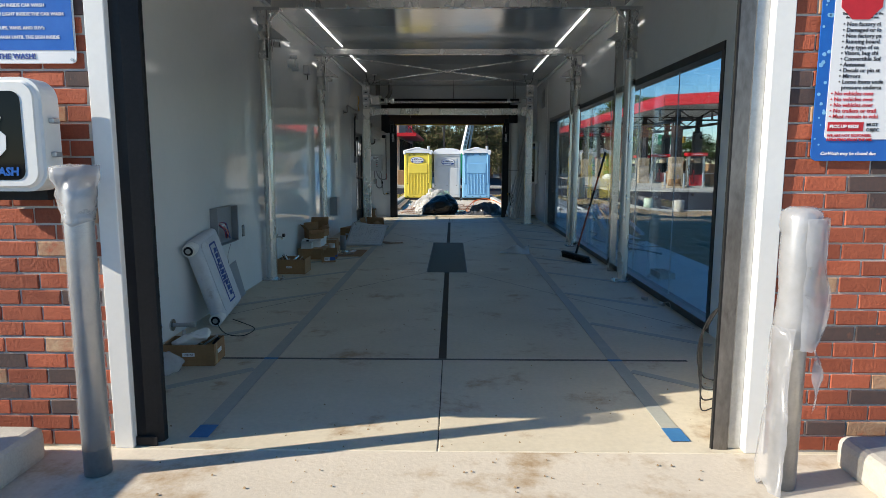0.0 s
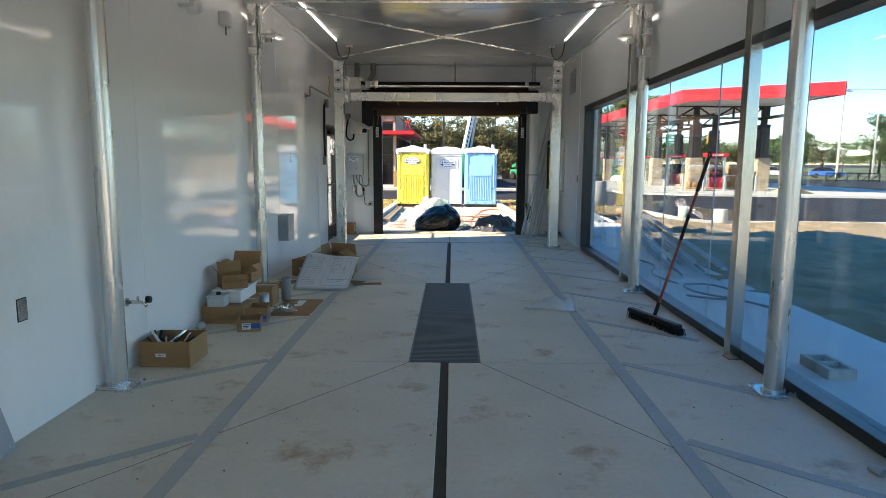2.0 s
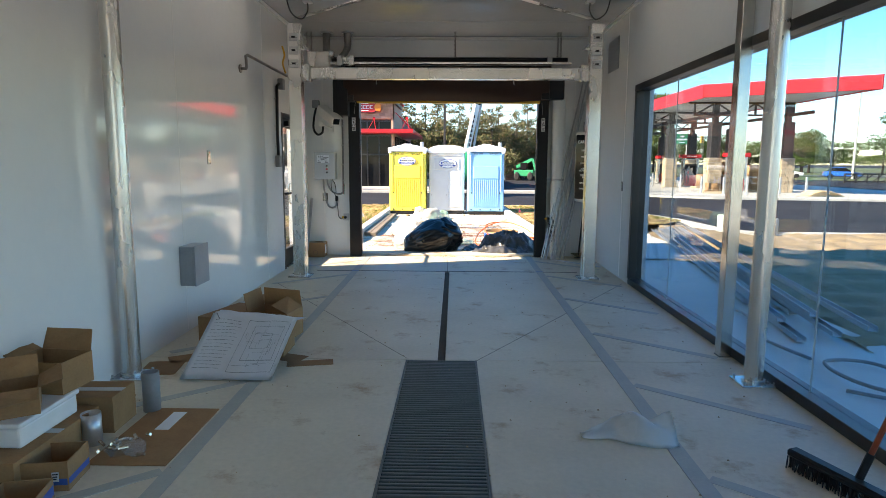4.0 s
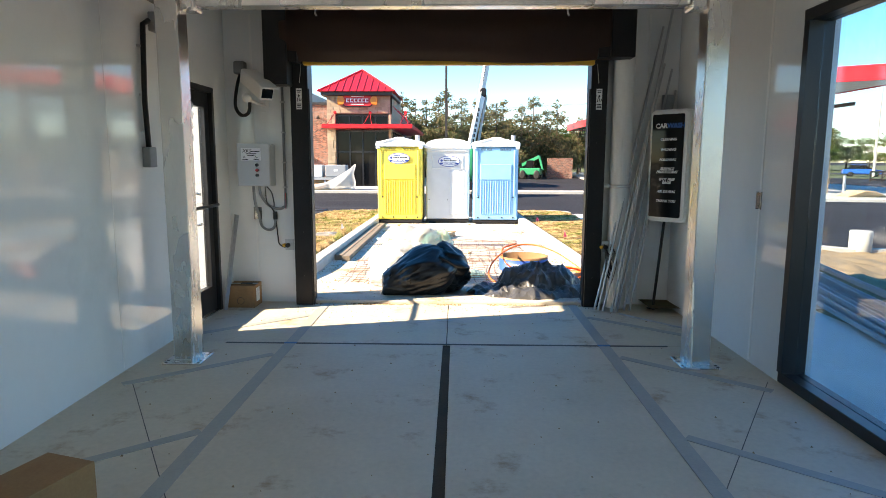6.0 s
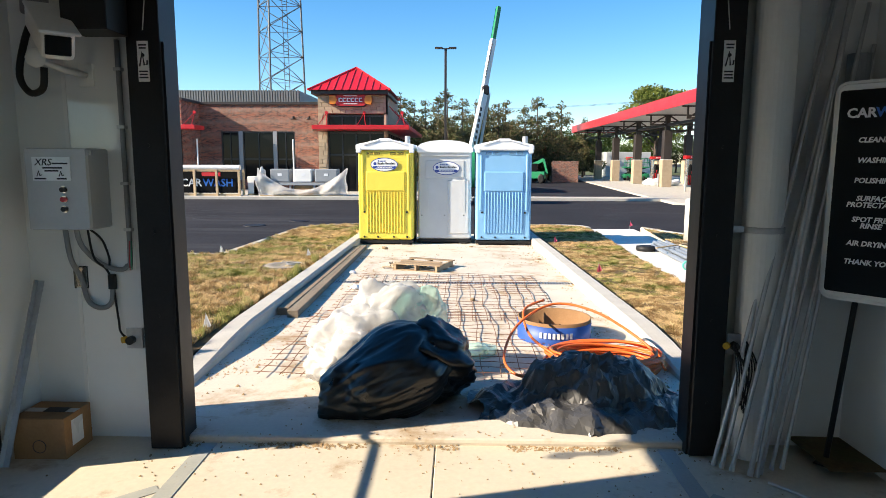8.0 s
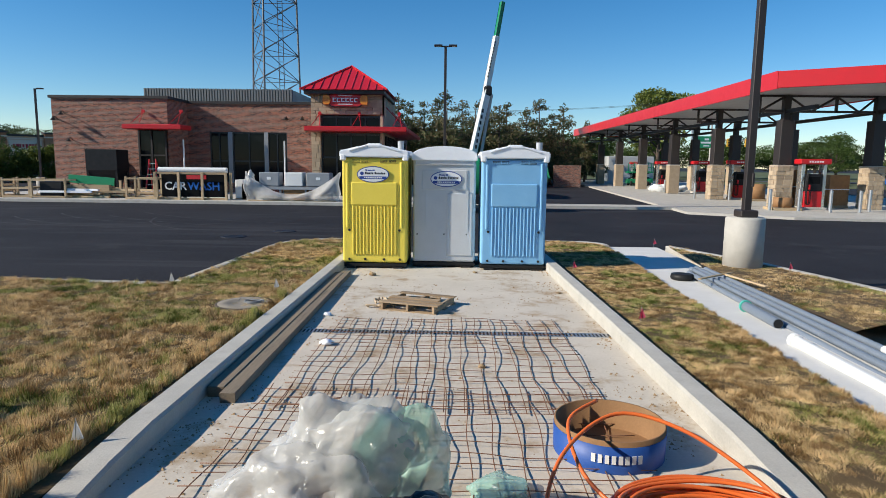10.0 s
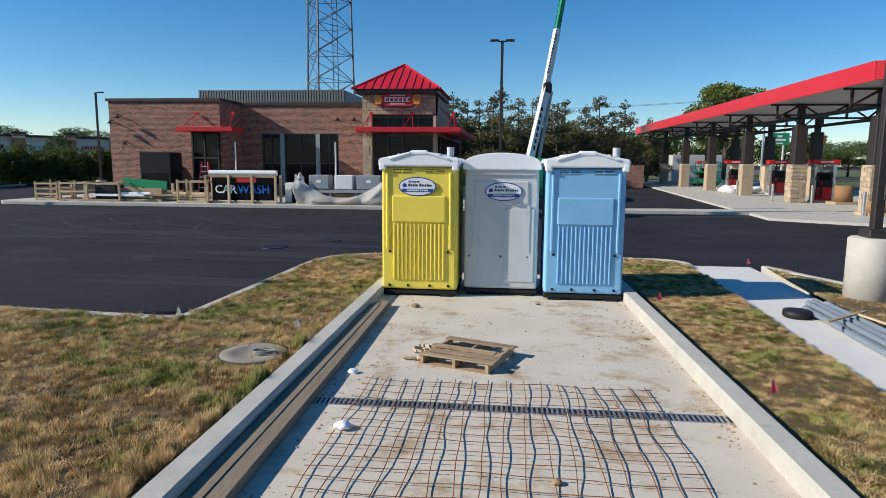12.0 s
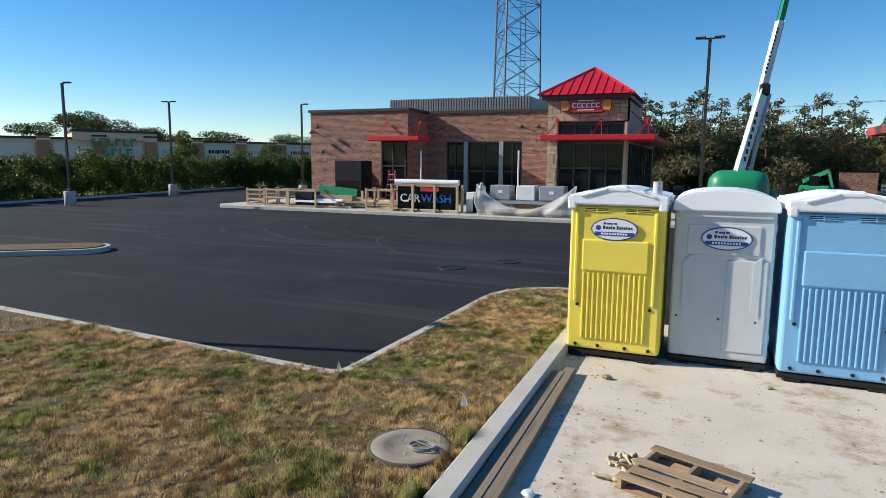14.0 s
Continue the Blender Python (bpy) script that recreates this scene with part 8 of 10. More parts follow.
hc = thing("orange_tubing", (0, 0, 0), "loose coil of orange plastic tubing", "tubing")
random.seed(9)
for k in range(14):
    r, cx, cy = 0.36 + random.uniform(-0.05, 0.05), 1.30 + random.uniform(-0.03, 0.03), 16.86 + random.uniform(-0.03, 0.03)
    pp = [(cx + 1.15 * r * math.cos(a), cy + 0.75 * r * math.sin(a), AP(16.8) + 0.02 + 0.009 * k + 0.012 * math.sin(2 * a + k)) for a in np.linspace(0, math.tau, 36, endpoint=False)]
    part("turn", pipe(bmesh.new(), pp, 0.011, 7, closed=True), M["orange"], hc)
for pp in ([(0.95, 16.6, AP(16) + 0.1), (0.62, 16.5, AP(16) + 0.03), (0.48, 16.7, AP(16) + 0.10), (0.62, 17.1, AP(17) + 0.28), (0.95, 17.35, AP(17) + 0.40), (1.3, 17.2, AP(17) + 0.36), (1.62, 16.9, AP(17) + 0.18), (1.68, 16.6, AP(16) + 0.06)], [(0.9, 16.75, AP(16) + 0.1), (0.72, 17.05, AP(17) + 0.2), (0.70, 17.4, AP(17) + 0.33), (0.9, 17.6, AP(17) + 0.38)]):
    part("loose_end", pipe(bmesh.new(), arc(pp, 8), 0.011, 7), M["orange"], hc)

# manhole, flags, rubble
mh = thing("manhole", (-2.52, 21.53, 0), "round concrete manhole cover with a loop of rope in turf", "manhole")
gz = grass_z(-2.52, 21.53)
part("cover", lathe(bmesh.new(), [(0.325, gz - 0.1), (0.325, gz + 0.030), (0.315, gz + 0.036), (0.20, gz + 0.036), (0.195, gz + 0.033), (0.02, gz + 0.034)], 40), M["lid"], mh)
part("rim", lathe(bmesh.new(), [(0.33, gz - 0.1), (0.35, gz - 0.1), (0.35, gz + 0.03), (0.33, gz + 0.032)], 40), M["dirt"], mh)
pp = []
for k in range(60):
    a = k * 0.42
    pp.append((0.12 + 0.11 * math.cos(a) + 0.01 * math.sin(k), -0.02 + 0.08 * math.sin(a), gz + 0.042 + 0.0005 * k))
part("rope", pipe(bmesh.new(), pp + [(-0.02, 0.05, gz + 0.07), (-0.06, 0.06, gz + 0.10), (-0.08, 0.02, gz + 0.05)], 0.0055, 6), M["pvc"], mh)


def marker(x, y, z, c, lean=0.0):
    f = thing("marker_flag", (x, y, z), "small %s marker flag on a wire" % ("pink" if c == "pink" else "white"), "flag", "marker flags")
    part("wire", rod((0, 0, -0.02), (lean, 0, 0.19), 0.0025, n=5), M["galv"], f)
    bm = bmesh.new()
    a, b, d, e = (bm.verts.new(p) for p in ((lean, 0, 0.185), (lean - 0.025, -0.015, 0.06), (lean + 0.05, -0.012, 0.075), (lean + 0.015, 0.025, 0.05)))
    bm.faces.new((a, b, e))
    bm.faces.new((a, e, d))
    bmesh.ops.solidify(bm, geom=bm.faces[:], thickness=0.001)
    part("cloth", bm, M[c], f)


for x, y, c in ((-4.05, 22.88, "flag"), (-2.42, 22.5, "flag"), (-2.13, 17.44, "flag"), (2.08, 24.7, "pink"), (4.63, 28.5, "pink"), (5.85, 24.9, "pink"), (2.12, 20.9, "pink")):
    marker(x, y, grass_z(x, y), c, 0.01)
random.seed(41)
for k, (x, y, r, mt) in enumerate(((-1.21, 20.05, 0.062, "paper"), (-1.45, 21.3, 0.04, "paper"), (-1.3, 24.2, 0.05, "soil"), (0.4, 24.6, 0.03, "soil"), (0.3, 19.4, 0.03, "soil"), (1.55, 22.9, 0.03, "soil"))):
    m = Matrix.Translation((x, y, AP(y) + r * 0.4)) @ Matrix.Diagonal((r * 1.2, r, r * 0.6, 1))
    solo("rubble" if mt == "soil" else "scrap", lump(3, 1, m, r * 0.5, 14, r * 0.2, 30, k, AP(y)), M[mt], "small lump of debris on the lane", "debris", "lumps of debris")
vs, fs = [], []
for k in range(6500):
    x, y = random.choice((random.uniform(-1.8, 1.75), 1.75 - abs(random.gauss(0, 0.35)), -1.8 + abs(random.gauss(0, 0.3)))), random.uniform(15.7, 25.2)
    if 0.7 * noise.noise((x * 1.1, y * 1.1, 2)) + 0.5 * noise.noise((x * 4, y * 4, 5)) < 0.06 and random.random() < 0.88:
        continue
    r = random.uniform(0.0025, 0.008) * (2.2 if random.random() < 0.15 else 1)
    b0 = len(vs)
    z = AP(y)
    vs += [(x - r, y - r * 0.7, z), (x + r, y - r, z), (x + r * 0.3, y + r, z), (x, y, z + r)]
    fs += [(b0, b0 + 1, b0 + 3), (b0 + 1, b0 + 2, b0 + 3), (b0 + 2, b0, b0 + 3)]
for k in range(900):
    x, y, r = random.uniform(-1.5, 1.45), 15.33 + random.gauss(0, 0.018), random.uniform(0.003, 0.010)
    if noise.noise((x * 2.2, 3, 8)) < -0.15:
        continue
    b0 = len(vs)
    vs += [(x - r, y - r * 0.7, 0), (x + r, y - r, 0), (x + r * 0.3, y + r, 0), (x, y, r)]
    fs += [(b0, b0 + 1, b0 + 3), (b0 + 1, b0 + 2, b0 + 3), (b0 + 2, b0, b0 + 3)]
me = bpy.data.meshes.new("crumbs")
me.from_pydata(vs, [], fs)
me.materials.append(M["soil"])
tagged(new("crumbs", me), "sandy crumbs and gravel on the lane", "debris", kind="stuff")

# pipes on the footpath
pz = grass_z(4, 22) - 0.04
for k in range(7):
    a = Vector((4.05 + 0.06 * k, 24.7 + 0.05 * (k * 5 % 4), pz + (0.062 if k in (1, 3, 5) else 0)))
    o = thing("plastic_pipe", (0, 0, 0), "long grey plastic conduit pipe on the footpath", "pipe", "pipes on the footpath")
    b = a + Vector((-0.30 + 0.03 * k, -6.2, 0))
    part("tube", rod(a, b, 0.036 if k != 4 else 0.05, n=14), M["conduit"], o)
    part("bell", rod(a, a.lerp(b, 0.025), 0.042, n=14), M["conduit"], o)
    part("sleeve", rod(a.lerp(b, 0.66 + 0.02 * k), b, 0.0375 if k != 4 else 0.052, n=14), M["white"] if k in (2, 5) else M["conduit"], o)
for x, y, c, lab in ((3.78, 22.0, "teal", "grey pipe with a teal bell end"), (3.56, 20.4, "white", "short white plastic pipe")):
    o = thing("plastic_pipe", (0, 0, 0), lab + " on the footpath", "pipe", "pipes on the footpath")
    a, b = Vector((x, y, pz + 0.04)), Vector((x - 0.04, y - (0.92 if c == "teal" else 1.7), pz + 0.04))
    part("tube", rod(a, b, 0.06, n=16), M["conduit"] if c == "teal" else M["white"], o)
    part("bell", rod(a, a.lerp(b, 0.04), 0.078, n=16), M[c], o)
    part("bore", rod(b, b + (b - a).normalized() * 0.003, 0.052, n=16), M["rubber"], o)
ty = thing("drain_plug", (3.85, 24.45, grass_z(3.5, 24) - 0.072), "flat black ribbed drain plug lying on the footpath", "plug")
part("disc", lathe(bmesh.new(), [(0.17, 0.0), (0.19, 0.03), (0.18, 0.09), (0.12, 0.10), (0.02, 0.09)], 22), M["rubber"], ty)
for k in range(2):
    solo("lath", box(-0.5, 0.5, -0.02, 0.02, 0, 0.02, m=Matrix.Translation((4.12 + 0.28 * k, 23.75 - 0.35 * k, pz + 0.115)) @ Matrix.Rotation(radians(40 + 60 * k), 4, "Z")), M["wood"], "raw timber lath across the pipes", "plank", "laths on the pipes")

# big lamp with concrete footing beside the footpath
def street_lamp(x, y, base, tall, arms, footing, label, turn=0):
    t = thing("street_lamp", (x, y, base), label, "lamp", "car park lamps", turn=turn)
    fh = 0.0
    if footing:
        fh = footing
        bm = bmesh.new()
        lathe(bm, [(0.34, -0.3), (0.34, fh - 0.03), (0.31, fh), (0.02, fh)], 32)
        part("footing", bm, M["kerb"], t, "round concrete footing")
        part("base_cover", box(-0.16, 0.16, -0.16, 0.16, fh, fh + 0.13, bev=0.02), M["bronze"], t)
    part("pole", box(-0.065, 0.065, -0.065, 0.065, fh, tall, bev=0.008), M["bronze"], t)
    part("hand_hole", box(0.03, 0.08, -0.085, -0.06, fh + 0.55, fh + 0.8, bev=0.01), M["bronze"], t)
    for s in arms:
        a = part("arm", box(*sorted((0, s * 0.2)), -0.03, 0.03, tall - 0.06, tall), M["bronze"], t)
        part("lamp_head", box(*sorted((s * 0.16, s * 0.58)), -0.14, 0.14, tall - 0.03, tall + 0.05, bev=0.02), M["bronze"], t)
        part("lens", box(*sorted((s * 0.2, s * 0.54)), -0.1, 0.1, tall - 0.04, tall - 0.03), M["ltgrey"], t)


street_lamp(5.36, 25.62, -0.05, 7.6, (1,), 0.86, "dark bronze lamp post on a round concrete footing")
street_lamp(-0.57, 46.8, AZ, 8.17, (-1, 1), 0.0, "dark bronze twin lamp post by the drive")
street_lamp(-19.0, 21.4, 0.0, 8.2, (1,), 0.6, "dark bronze lamp post on the turf")
street_lamp(-36.5, 44.1, AZ, 7.4, (1,), 0.9, "dark bronze lamp post by the hedge", 10)
street_lamp(-39.9, 55.6, AZ, 7.4, (-1, 1), 0.9, "dark bronze twin lamp post by the hedge", 10)
street_lamp(-31.0, 60.7, AZ, 7.4, (1,), 0.9, "dark bronze lamp post by the hedge", 10)

# beside the bay, seen through the long window
for x, y, r, h, mt in ((7.54, 22.8, 0.17, 0.66, "palegreen"), (8.4, 22.0, 0.21, 0.64, "kerb")):
    bm = bmesh.new()
    lathe(bm, [(r, -0.1), (r, h - 0.02), (r - 0.02, h), (0.02, h)], 28, (x, y, AZ))
    solo("round_post", bm, M[mt], "short pale round post by the asphalt", "post", "short round posts")
random.seed(51)
for k in range(9):
    x = 3.25 + 0.075 * k
    st = thing("steel_channel", (0, 0, 0), "long galvanised channel stacked beside the path", "channel", "steel channels")
    a, b = Vector((x + 1.25, 19.3 - 0.2 * (k % 3), 0.02 + 0.05 * (k % 3))), Vector((x - 0.15, 10.7 + 0.5 * (k % 4), -0.03 + 0.05 * (k % 3)))
    d = b - a
    m = Matrix.Translation(a) @ d.to_track_quat("X", "Z").to_matrix().to_4x4()
    part("web", box(0, d.length, -0.04, 0.04, 0, 0.006, m=m), M["galv"], st)
    part("flange", box(0, d.length, -0.04, -0.034, 0.006, 0.045, m=m), M["galv"], st)
    part("flange", box(0, d.length, 0.034, 0.04, 0.006, 0.045, m=m), M["galv"], st)
ho = thing("hose", (0, 0, 0), "grey hose looped on the shaded path", "hose")
part("loop", pipe(bmesh.new(), arc([(2.75, 9.5, -0.02), (3.1, 9.3, -0.02), (3.4, 9.6, -0.02), (3.3, 10.1, -0.015), (2.95, 10.1, -0.01), (2.9, 9.6, 0.0), (3.25, 9.1, 0.0), (3.45, 8.8, -0.02)]), 0.014, 7), M["pvc"], ho)
part("end", pipe(bmesh.new(), arc([(2.9, 10.2, -0.02), (2.8, 10.9, -0.02), (3.05, 11.6, -0.02), (3.0, 12.1, -0.02)]), 0.014, 7), M["pvc"], ho)
for k, y in enumerate((6.93,)):
    o = thing("block", (2.85, y, -0.05), "grey hollow concrete block on the path", "block", "concrete blocks", turn=10 * k)
    bm = bmesh.new()
    for a in ((-0.1, 0.1, -0.19, -0.16), (-0.1, 0.1, 0.16, 0.19), (-0.1, 0.1, -0.015, 0.015), (-0.1, -0.07, -0.16, 0.16), (0.07, 0.1, -0.16, 0.16)):
        bx(bm, *a, 0.0, 0.08)
    part("shell", bm, M["kerb"], o)
random.seed(61)
for k in range(3):
    o = thing("pallet", (-3.75 + 0.1 * k, 16.0 + 0.75 * k, grass_z(-3, 16) + 0.03), "raw timber pallet outside the side door", "pallet", "pallets in the grass", turn=random.uniform(-20, 20))
    for q in range(3):
        part("stringer", box(-0.55, 0.55, -0.45 + q * 0.42, -0.41 + q * 0.42, 0.0, 0.10), M["wood"], o)
    for q in range(6):
        part("slat", box(-0.55 + q * 0.2, -0.45 + q * 0.2, -0.5, 0.48, 0.10, 0.12), M["wood"], o)

# ---- plants ----
def leaf_cloud(name, centers, count, size, material, parent, seed, flat=0.6):
    """Many small leaf faces in clumps round centers (x, y, z, rx, rz)."""
    rng = np.random.default_rng(seed)
    c = np.array(centers, float)
    w = (c[:, 3] ** 2) * c[:, 4]
    pick = rng.choice(len(c), count, p=w / w.sum())
    d = rng.normal(size=(count, 3))
    d /= np.linalg.norm(d, axis=1)[:, None]
    r = rng.uniform(0.35, 1.0, count) ** 0.5 + rng.normal(0, 0.06, count)
    p = c[pick, :3] + d * r[:, None] * np.stack([c[pick, 3], c[pick, 3], c[pick, 4]], 1)
    u = rng.normal(size=(count, 3))
    u /= np.linalg.norm(u, axis=1)[:, None]
    v = np.cross(u, rng.normal(size=(count, 3)))
    v /= np.linalg.norm(v, axis=1)[:, None]
    s = size * rng.uniform(0.5, 1.3, count)[:, None]
    q = np.stack([p - u * s, p + v * s * flat, p + u * s, p - v * s * flat], 1).reshape(-1, 3)
    me = bpy.data.meshes.new(name)
    me.from_pydata(q.tolist(), [], np.arange(count * 4).reshape(-1, 4).tolist())
    me.materials.append(material)
    ob = new(name, me)
    ob.parent = parent
    return ob


def broad_tree(x, y, z, tall, wide, material, seed, count=2600, label="leafy green tree in the distance"):
    random.seed(seed)
    t = thing("tree", (x, y, z), label, "tree", "distant trees")
    bm = bmesh.new()
    pipe(bm, [(0, 0, 0), (0.1, 0, tall * 0.25), (0, 0.1, tall * 0.5), (0.1, 0, tall * 0.8)], [tall * 0.03, tall * 0.022, tall * 0.015, tall * 0.005], 7)
    cs = []
    for k in range(13):
        a, h = random.uniform(0, 6.28), random.uniform(0.35, 0.92)
        rr = wide * 0.5 * (1 - abs(h - 0.55) * 1.1) * random.uniform(0.35, 1)
        cx, cy, cz = rr * math.cos(a), rr * math.sin(a), h * tall
        cs.append((cx, cy, cz, wide * random.uniform(0.16, 0.26), tall * random.uniform(0.08, 0.14)))
        pipe(bm, [(0, 0, cz * 0.6), (cx * 0.5, cy * 0.5, cz * 0.82), (cx, cy, cz)], [tall * 0.012, tall * 0.008, tall * 0.003], 5)
    part("trunk", bm, M["bark"], t)
    leaf_cloud("crown", cs, int(count * 2.6), tall * 0.017, material, t, seed)


def pine(x, y, z, tall, wide, seed, count=7500):
    random.seed(seed)
    t = thing("pine_tree", (x, y, z), "tall thin pine with browning branches", "tree", "pines behind the store")
    bm = bmesh.new()
    pipe(bm, [(0, 0, 0), (0.05, 0.05, tall * 0.5), (0, 0, tall)], [tall * 0.02, tall * 0.013, 0.02], 7)
    cs = []
    for k in range(44):
        h = random.uniform(0.10, 1.0)
        a = random.uniform(0, 6.28)
        ln = wide * 0.5 * (1.05 - h) ** 0.7 * random.uniform(0.5, 1.15)
        e = Vector((ln * math.cos(a), ln * math.sin(a), h * tall + ln * 0.12))
        pipe(bm, [(0, 0, h * tall), e * 0.5 + Vector((0, 0, h * tall * 0.5)), e], [0.05, 0.03, 0.015], 4)
        for f in (0.55, 0.85, 1.05):
            cs.append((e.x * f, e.y * f, h * tall + (e.z - h * tall) * f, max(0.42, ln * 0.48), max(0.26, ln * 0.30)))
    cs.append((0, 0, tall * 0.98, 0.3, 0.6))
    part("trunk", bm, M["bark"], t)
    leaf_cloud("crown", cs, count, tall * 0.021, M["needle"], t, seed, 0.35)


random.seed(100)
for k, (x, y, h, w) in enumerate(((-9.5, 86, 8.5, 5), (-7.0, 90, 10.5, 6), (-4.8, 84, 10.0, 5.5), (-2.2, 88, 10.8, 6), (0.6, 84, 10.2, 6), (3.2, 90, 11.2, 5.5), (5.6, 86, 10.2, 6), (9.0, 84, 10.4, 6.5), (13.0, 92, 10.6, 6), (17.0, 98, 9.0, 5), (-12, 92, 9.5, 6), (-8.2, 82, 9.2, 5.5), (-6.0, 80, 10.4, 6.5), (-3.4, 81, 9.6, 6), (-1.0, 79, 10.6, 6), (2.0, 82, 9.8, 6.5), (4.4, 80, 9.4, 6), (7.4, 82, 9.0, 6), (11.0, 88, 9.2, 6))):
    pine(x, y, AZ, h * 0.88, w * 0.95, 200 + k, 7500)
for k, (x, y, h, w) in enumerate(((16, 106, 7, 8), (20, 112, 6.5, 8), (11.5, 98, 6.0, 7), (24, 120, 7.5, 9), (2, 100, 8, 8), (-6, 100, 8.5, 8), (7, 102, 7.5, 8), (-1, 96, 7, 9), (4.5, 97, 7, 9), (-10, 97, 7, 9), (10, 95, 6.0, 8))):
    broad_tree(x, y, AZ, h, w, M["leaf"] if k % 2 else M["leafdark"], 300 + k)
broad_tree(34, 122, AZ, 15.5, 13, M["leaflight"], 320, 3500, "tall light green tree behind the canopy")
random.seed(102)
for k in range(34):
    u = k / 33
    x, y = 36 + 88 * u + random.uniform(-3, 3), 150 - 16 * u + random.uniform(-6, 6)
    broad_tree(x, y, AZ, random.uniform(6.0, 9.5), random.uniform(9, 13), M[("leaf", "leafdark", "leaf")[k % 3]], 400 + k, 2200)
broad_tree(86, 128, AZ, 11.5, 11, M["leafdark"], 450, 3000)
broad_tree(58, 112, AZ, 6.2, 7, M["leaf"], 451, 2200)
for k in range(17):
    u = k / 16
    x, y = -118 + 78 * u + random.uniform(-4, 4), 84 + 52 * u + random.uniform(-5, 5)
    broad_tree(x, y, AZ, random.uniform(8.0, 10.0) * (1.12 if k in (3, 4) else 1) * (1.06 - 0.30 * u), random.uniform(10, 14), M["leafdark" if k in (3, 4, 5, 6) else ("leaf", "leafdark")[k % 2]], 500 + k, 2000)
for k, (x, y, h) in enumerate(((-52, 70, 6.2), (-46, 76, 4.8), (-30, 79, 5.0), (-36, 74, 5.4))):
    broad_tree(x, y, AZ, h, 3.2, M["leaflight" if k == 0 else "leaf"], 540 + k, 1500, "slender young tree behind the hedge")

hedge = tagged(thing("hedge"), "dense green hedge along the car park", "hedge", kind="stuff")
random.seed(103)
cs = []
for k in range(150):
    u = k / 149
    a, b = Vector((-41.0, 22.0, 0)), Vector((-47.5, 72.0, 0))
    p = a.lerp(b, u)
    for q in range(5):
        cs.append((p.x + random.uniform(-0.6, 0.6) - 0.4, p.y + random.uniform(-0.3, 0.3), AZ + random.uniform(0.1, 2.75) + 0.25 * math.sin(k * 0.7) + random.uniform(-0.3, 0.3), random.uniform(0.4, 0.75), random.uniform(0.4, 0.7)))
for k in range(70):
    p = Vector((-47.5, 72.0, 0)).lerp(Vector((-24, 80.0, 0)), k / 69)
    for q in range(5):
        cs.append((p.x, p.y + random.uniform(-0.6, 0.6), AZ + random.uniform(0.3, 3.1) + 0.3 * math.sin(k), random.uniform(0.5, 0.9), random.uniform(0.5, 0.8)))
tagged(leaf_cloud("foliage", cs, 150000, 0.11, M["hedgeleaf"], hedge, 77, 0.55), kind="stuff")
bm = bmesh.new()
for k in range(0, 150, 3):
    p = Vector((-41.0, 22.0, 0)).lerp(Vector((-47.5, 72.0, 0)), k / 149)
    cyl(bm, (p.x - 0.4, p.y, AZ), (p.x - 0.4, p.y, AZ + 1.8), 0.03, 0.015, n=5)
tagged(part("stems", bm, M["bark"], hedge), kind="stuff")
kerb_run("kerb_6", [(-39.0, 22), (-40.6, 37), (-42.5, 52), (-45.0, 70)], 0.2, lambda x, y: AZ + 0.15, AZ - 0.1, "kerb before the hedge")
bm = bmesh.new()
sheet(bm, [-300, -120, -60, -46], [-60, 0, 40, 70, 140, 300], lambda x, y: AZ + 0.05 if x < -50 else AZ + 0.02)
solo("verge_west", bm, M["lawn"], "grass behind the hedge", "grass", kind="structure")
bm = bmesh.new()
sheet(bm, [-60, -20, 20, 60, 120, 300], [118, 140, 180, 300], lambda x, y: AZ + 0.06)
solo("verge_north", bm, M["lawn"], "grass verge before the far trees", "grass", kind="structure")
isl = tagged(thing("traffic_island"), "kerbed turf island in the asphalt", "island", kind="structure")
m = Matrix.Translation((-20.0, 29.6, 0)) @ Matrix.Rotation(radians(38), 4, "Z")
part("kerb_ring", prism(bmesh.new(), rounded(5.6, 1.7, 0.8, 6), AZ, AZ + 0.15, m), M["kerb"], isl)
part("turf", prism(bmesh.new(), rounded(5.3, 1.4, 0.68, 6), AZ + 0.1, AZ + 0.18, m), M["turf"], isl)
for x, y in ((-6.7, 32.9), (-5.6, 34.6)):
    bm = bmesh.new()
    lathe(bm, [(0.38, AZ - 0.02), (0.38, AZ + 0.012), (0.30, AZ + 0.012), (0.29, AZ + 0.008), (0.02, AZ + 0.008)], 24, (x, y, 0))
    solo("drain_cover", bm, M["black"], "round iron drain cover in the asphalt", "manhole", "drain covers")

for k, (cx, cy, r, a0, a1) in enumerate(((-9, 46, 9.5, 215, 262), (-9.2, 46.2, 11.2, 222, 258), (-12, 48, 12.5, 236, 280), (-6, 40, 6.0, 190, 240), (-16, 44, 10, 250, 300), (-3, 52, 15, 225, 262), (-3, 52, 16.7, 228, 250))):
    bm = bmesh.new()
    ring = [(math.cos(radians(a)), math.sin(radians(a))) for a in np.linspace(a0, a1, 24)]
    vs = [(bm.verts.new((cx + r * c, cy + r * q, AZ + 0.004)), bm.verts.new((cx + (r + 0.05 + 0.03 * math.sin(i)) * c, cy + (r + 0.05 + 0.03 * math.sin(i)) * q, AZ + 0.004))) for i, (c, q) in enumerate(ring)]
    for a, b in zip(vs, vs[1:]):
        bm.faces.new((a[0], a[1], b[1], b[0]))
    bmesh.ops.recalc_face_normals(bm, faces=bm.faces[:])
    solo("tyre_mark", bm, M["tyremark"], "faint pale tyre scuff on the asphalt", "mark", kind="structure")

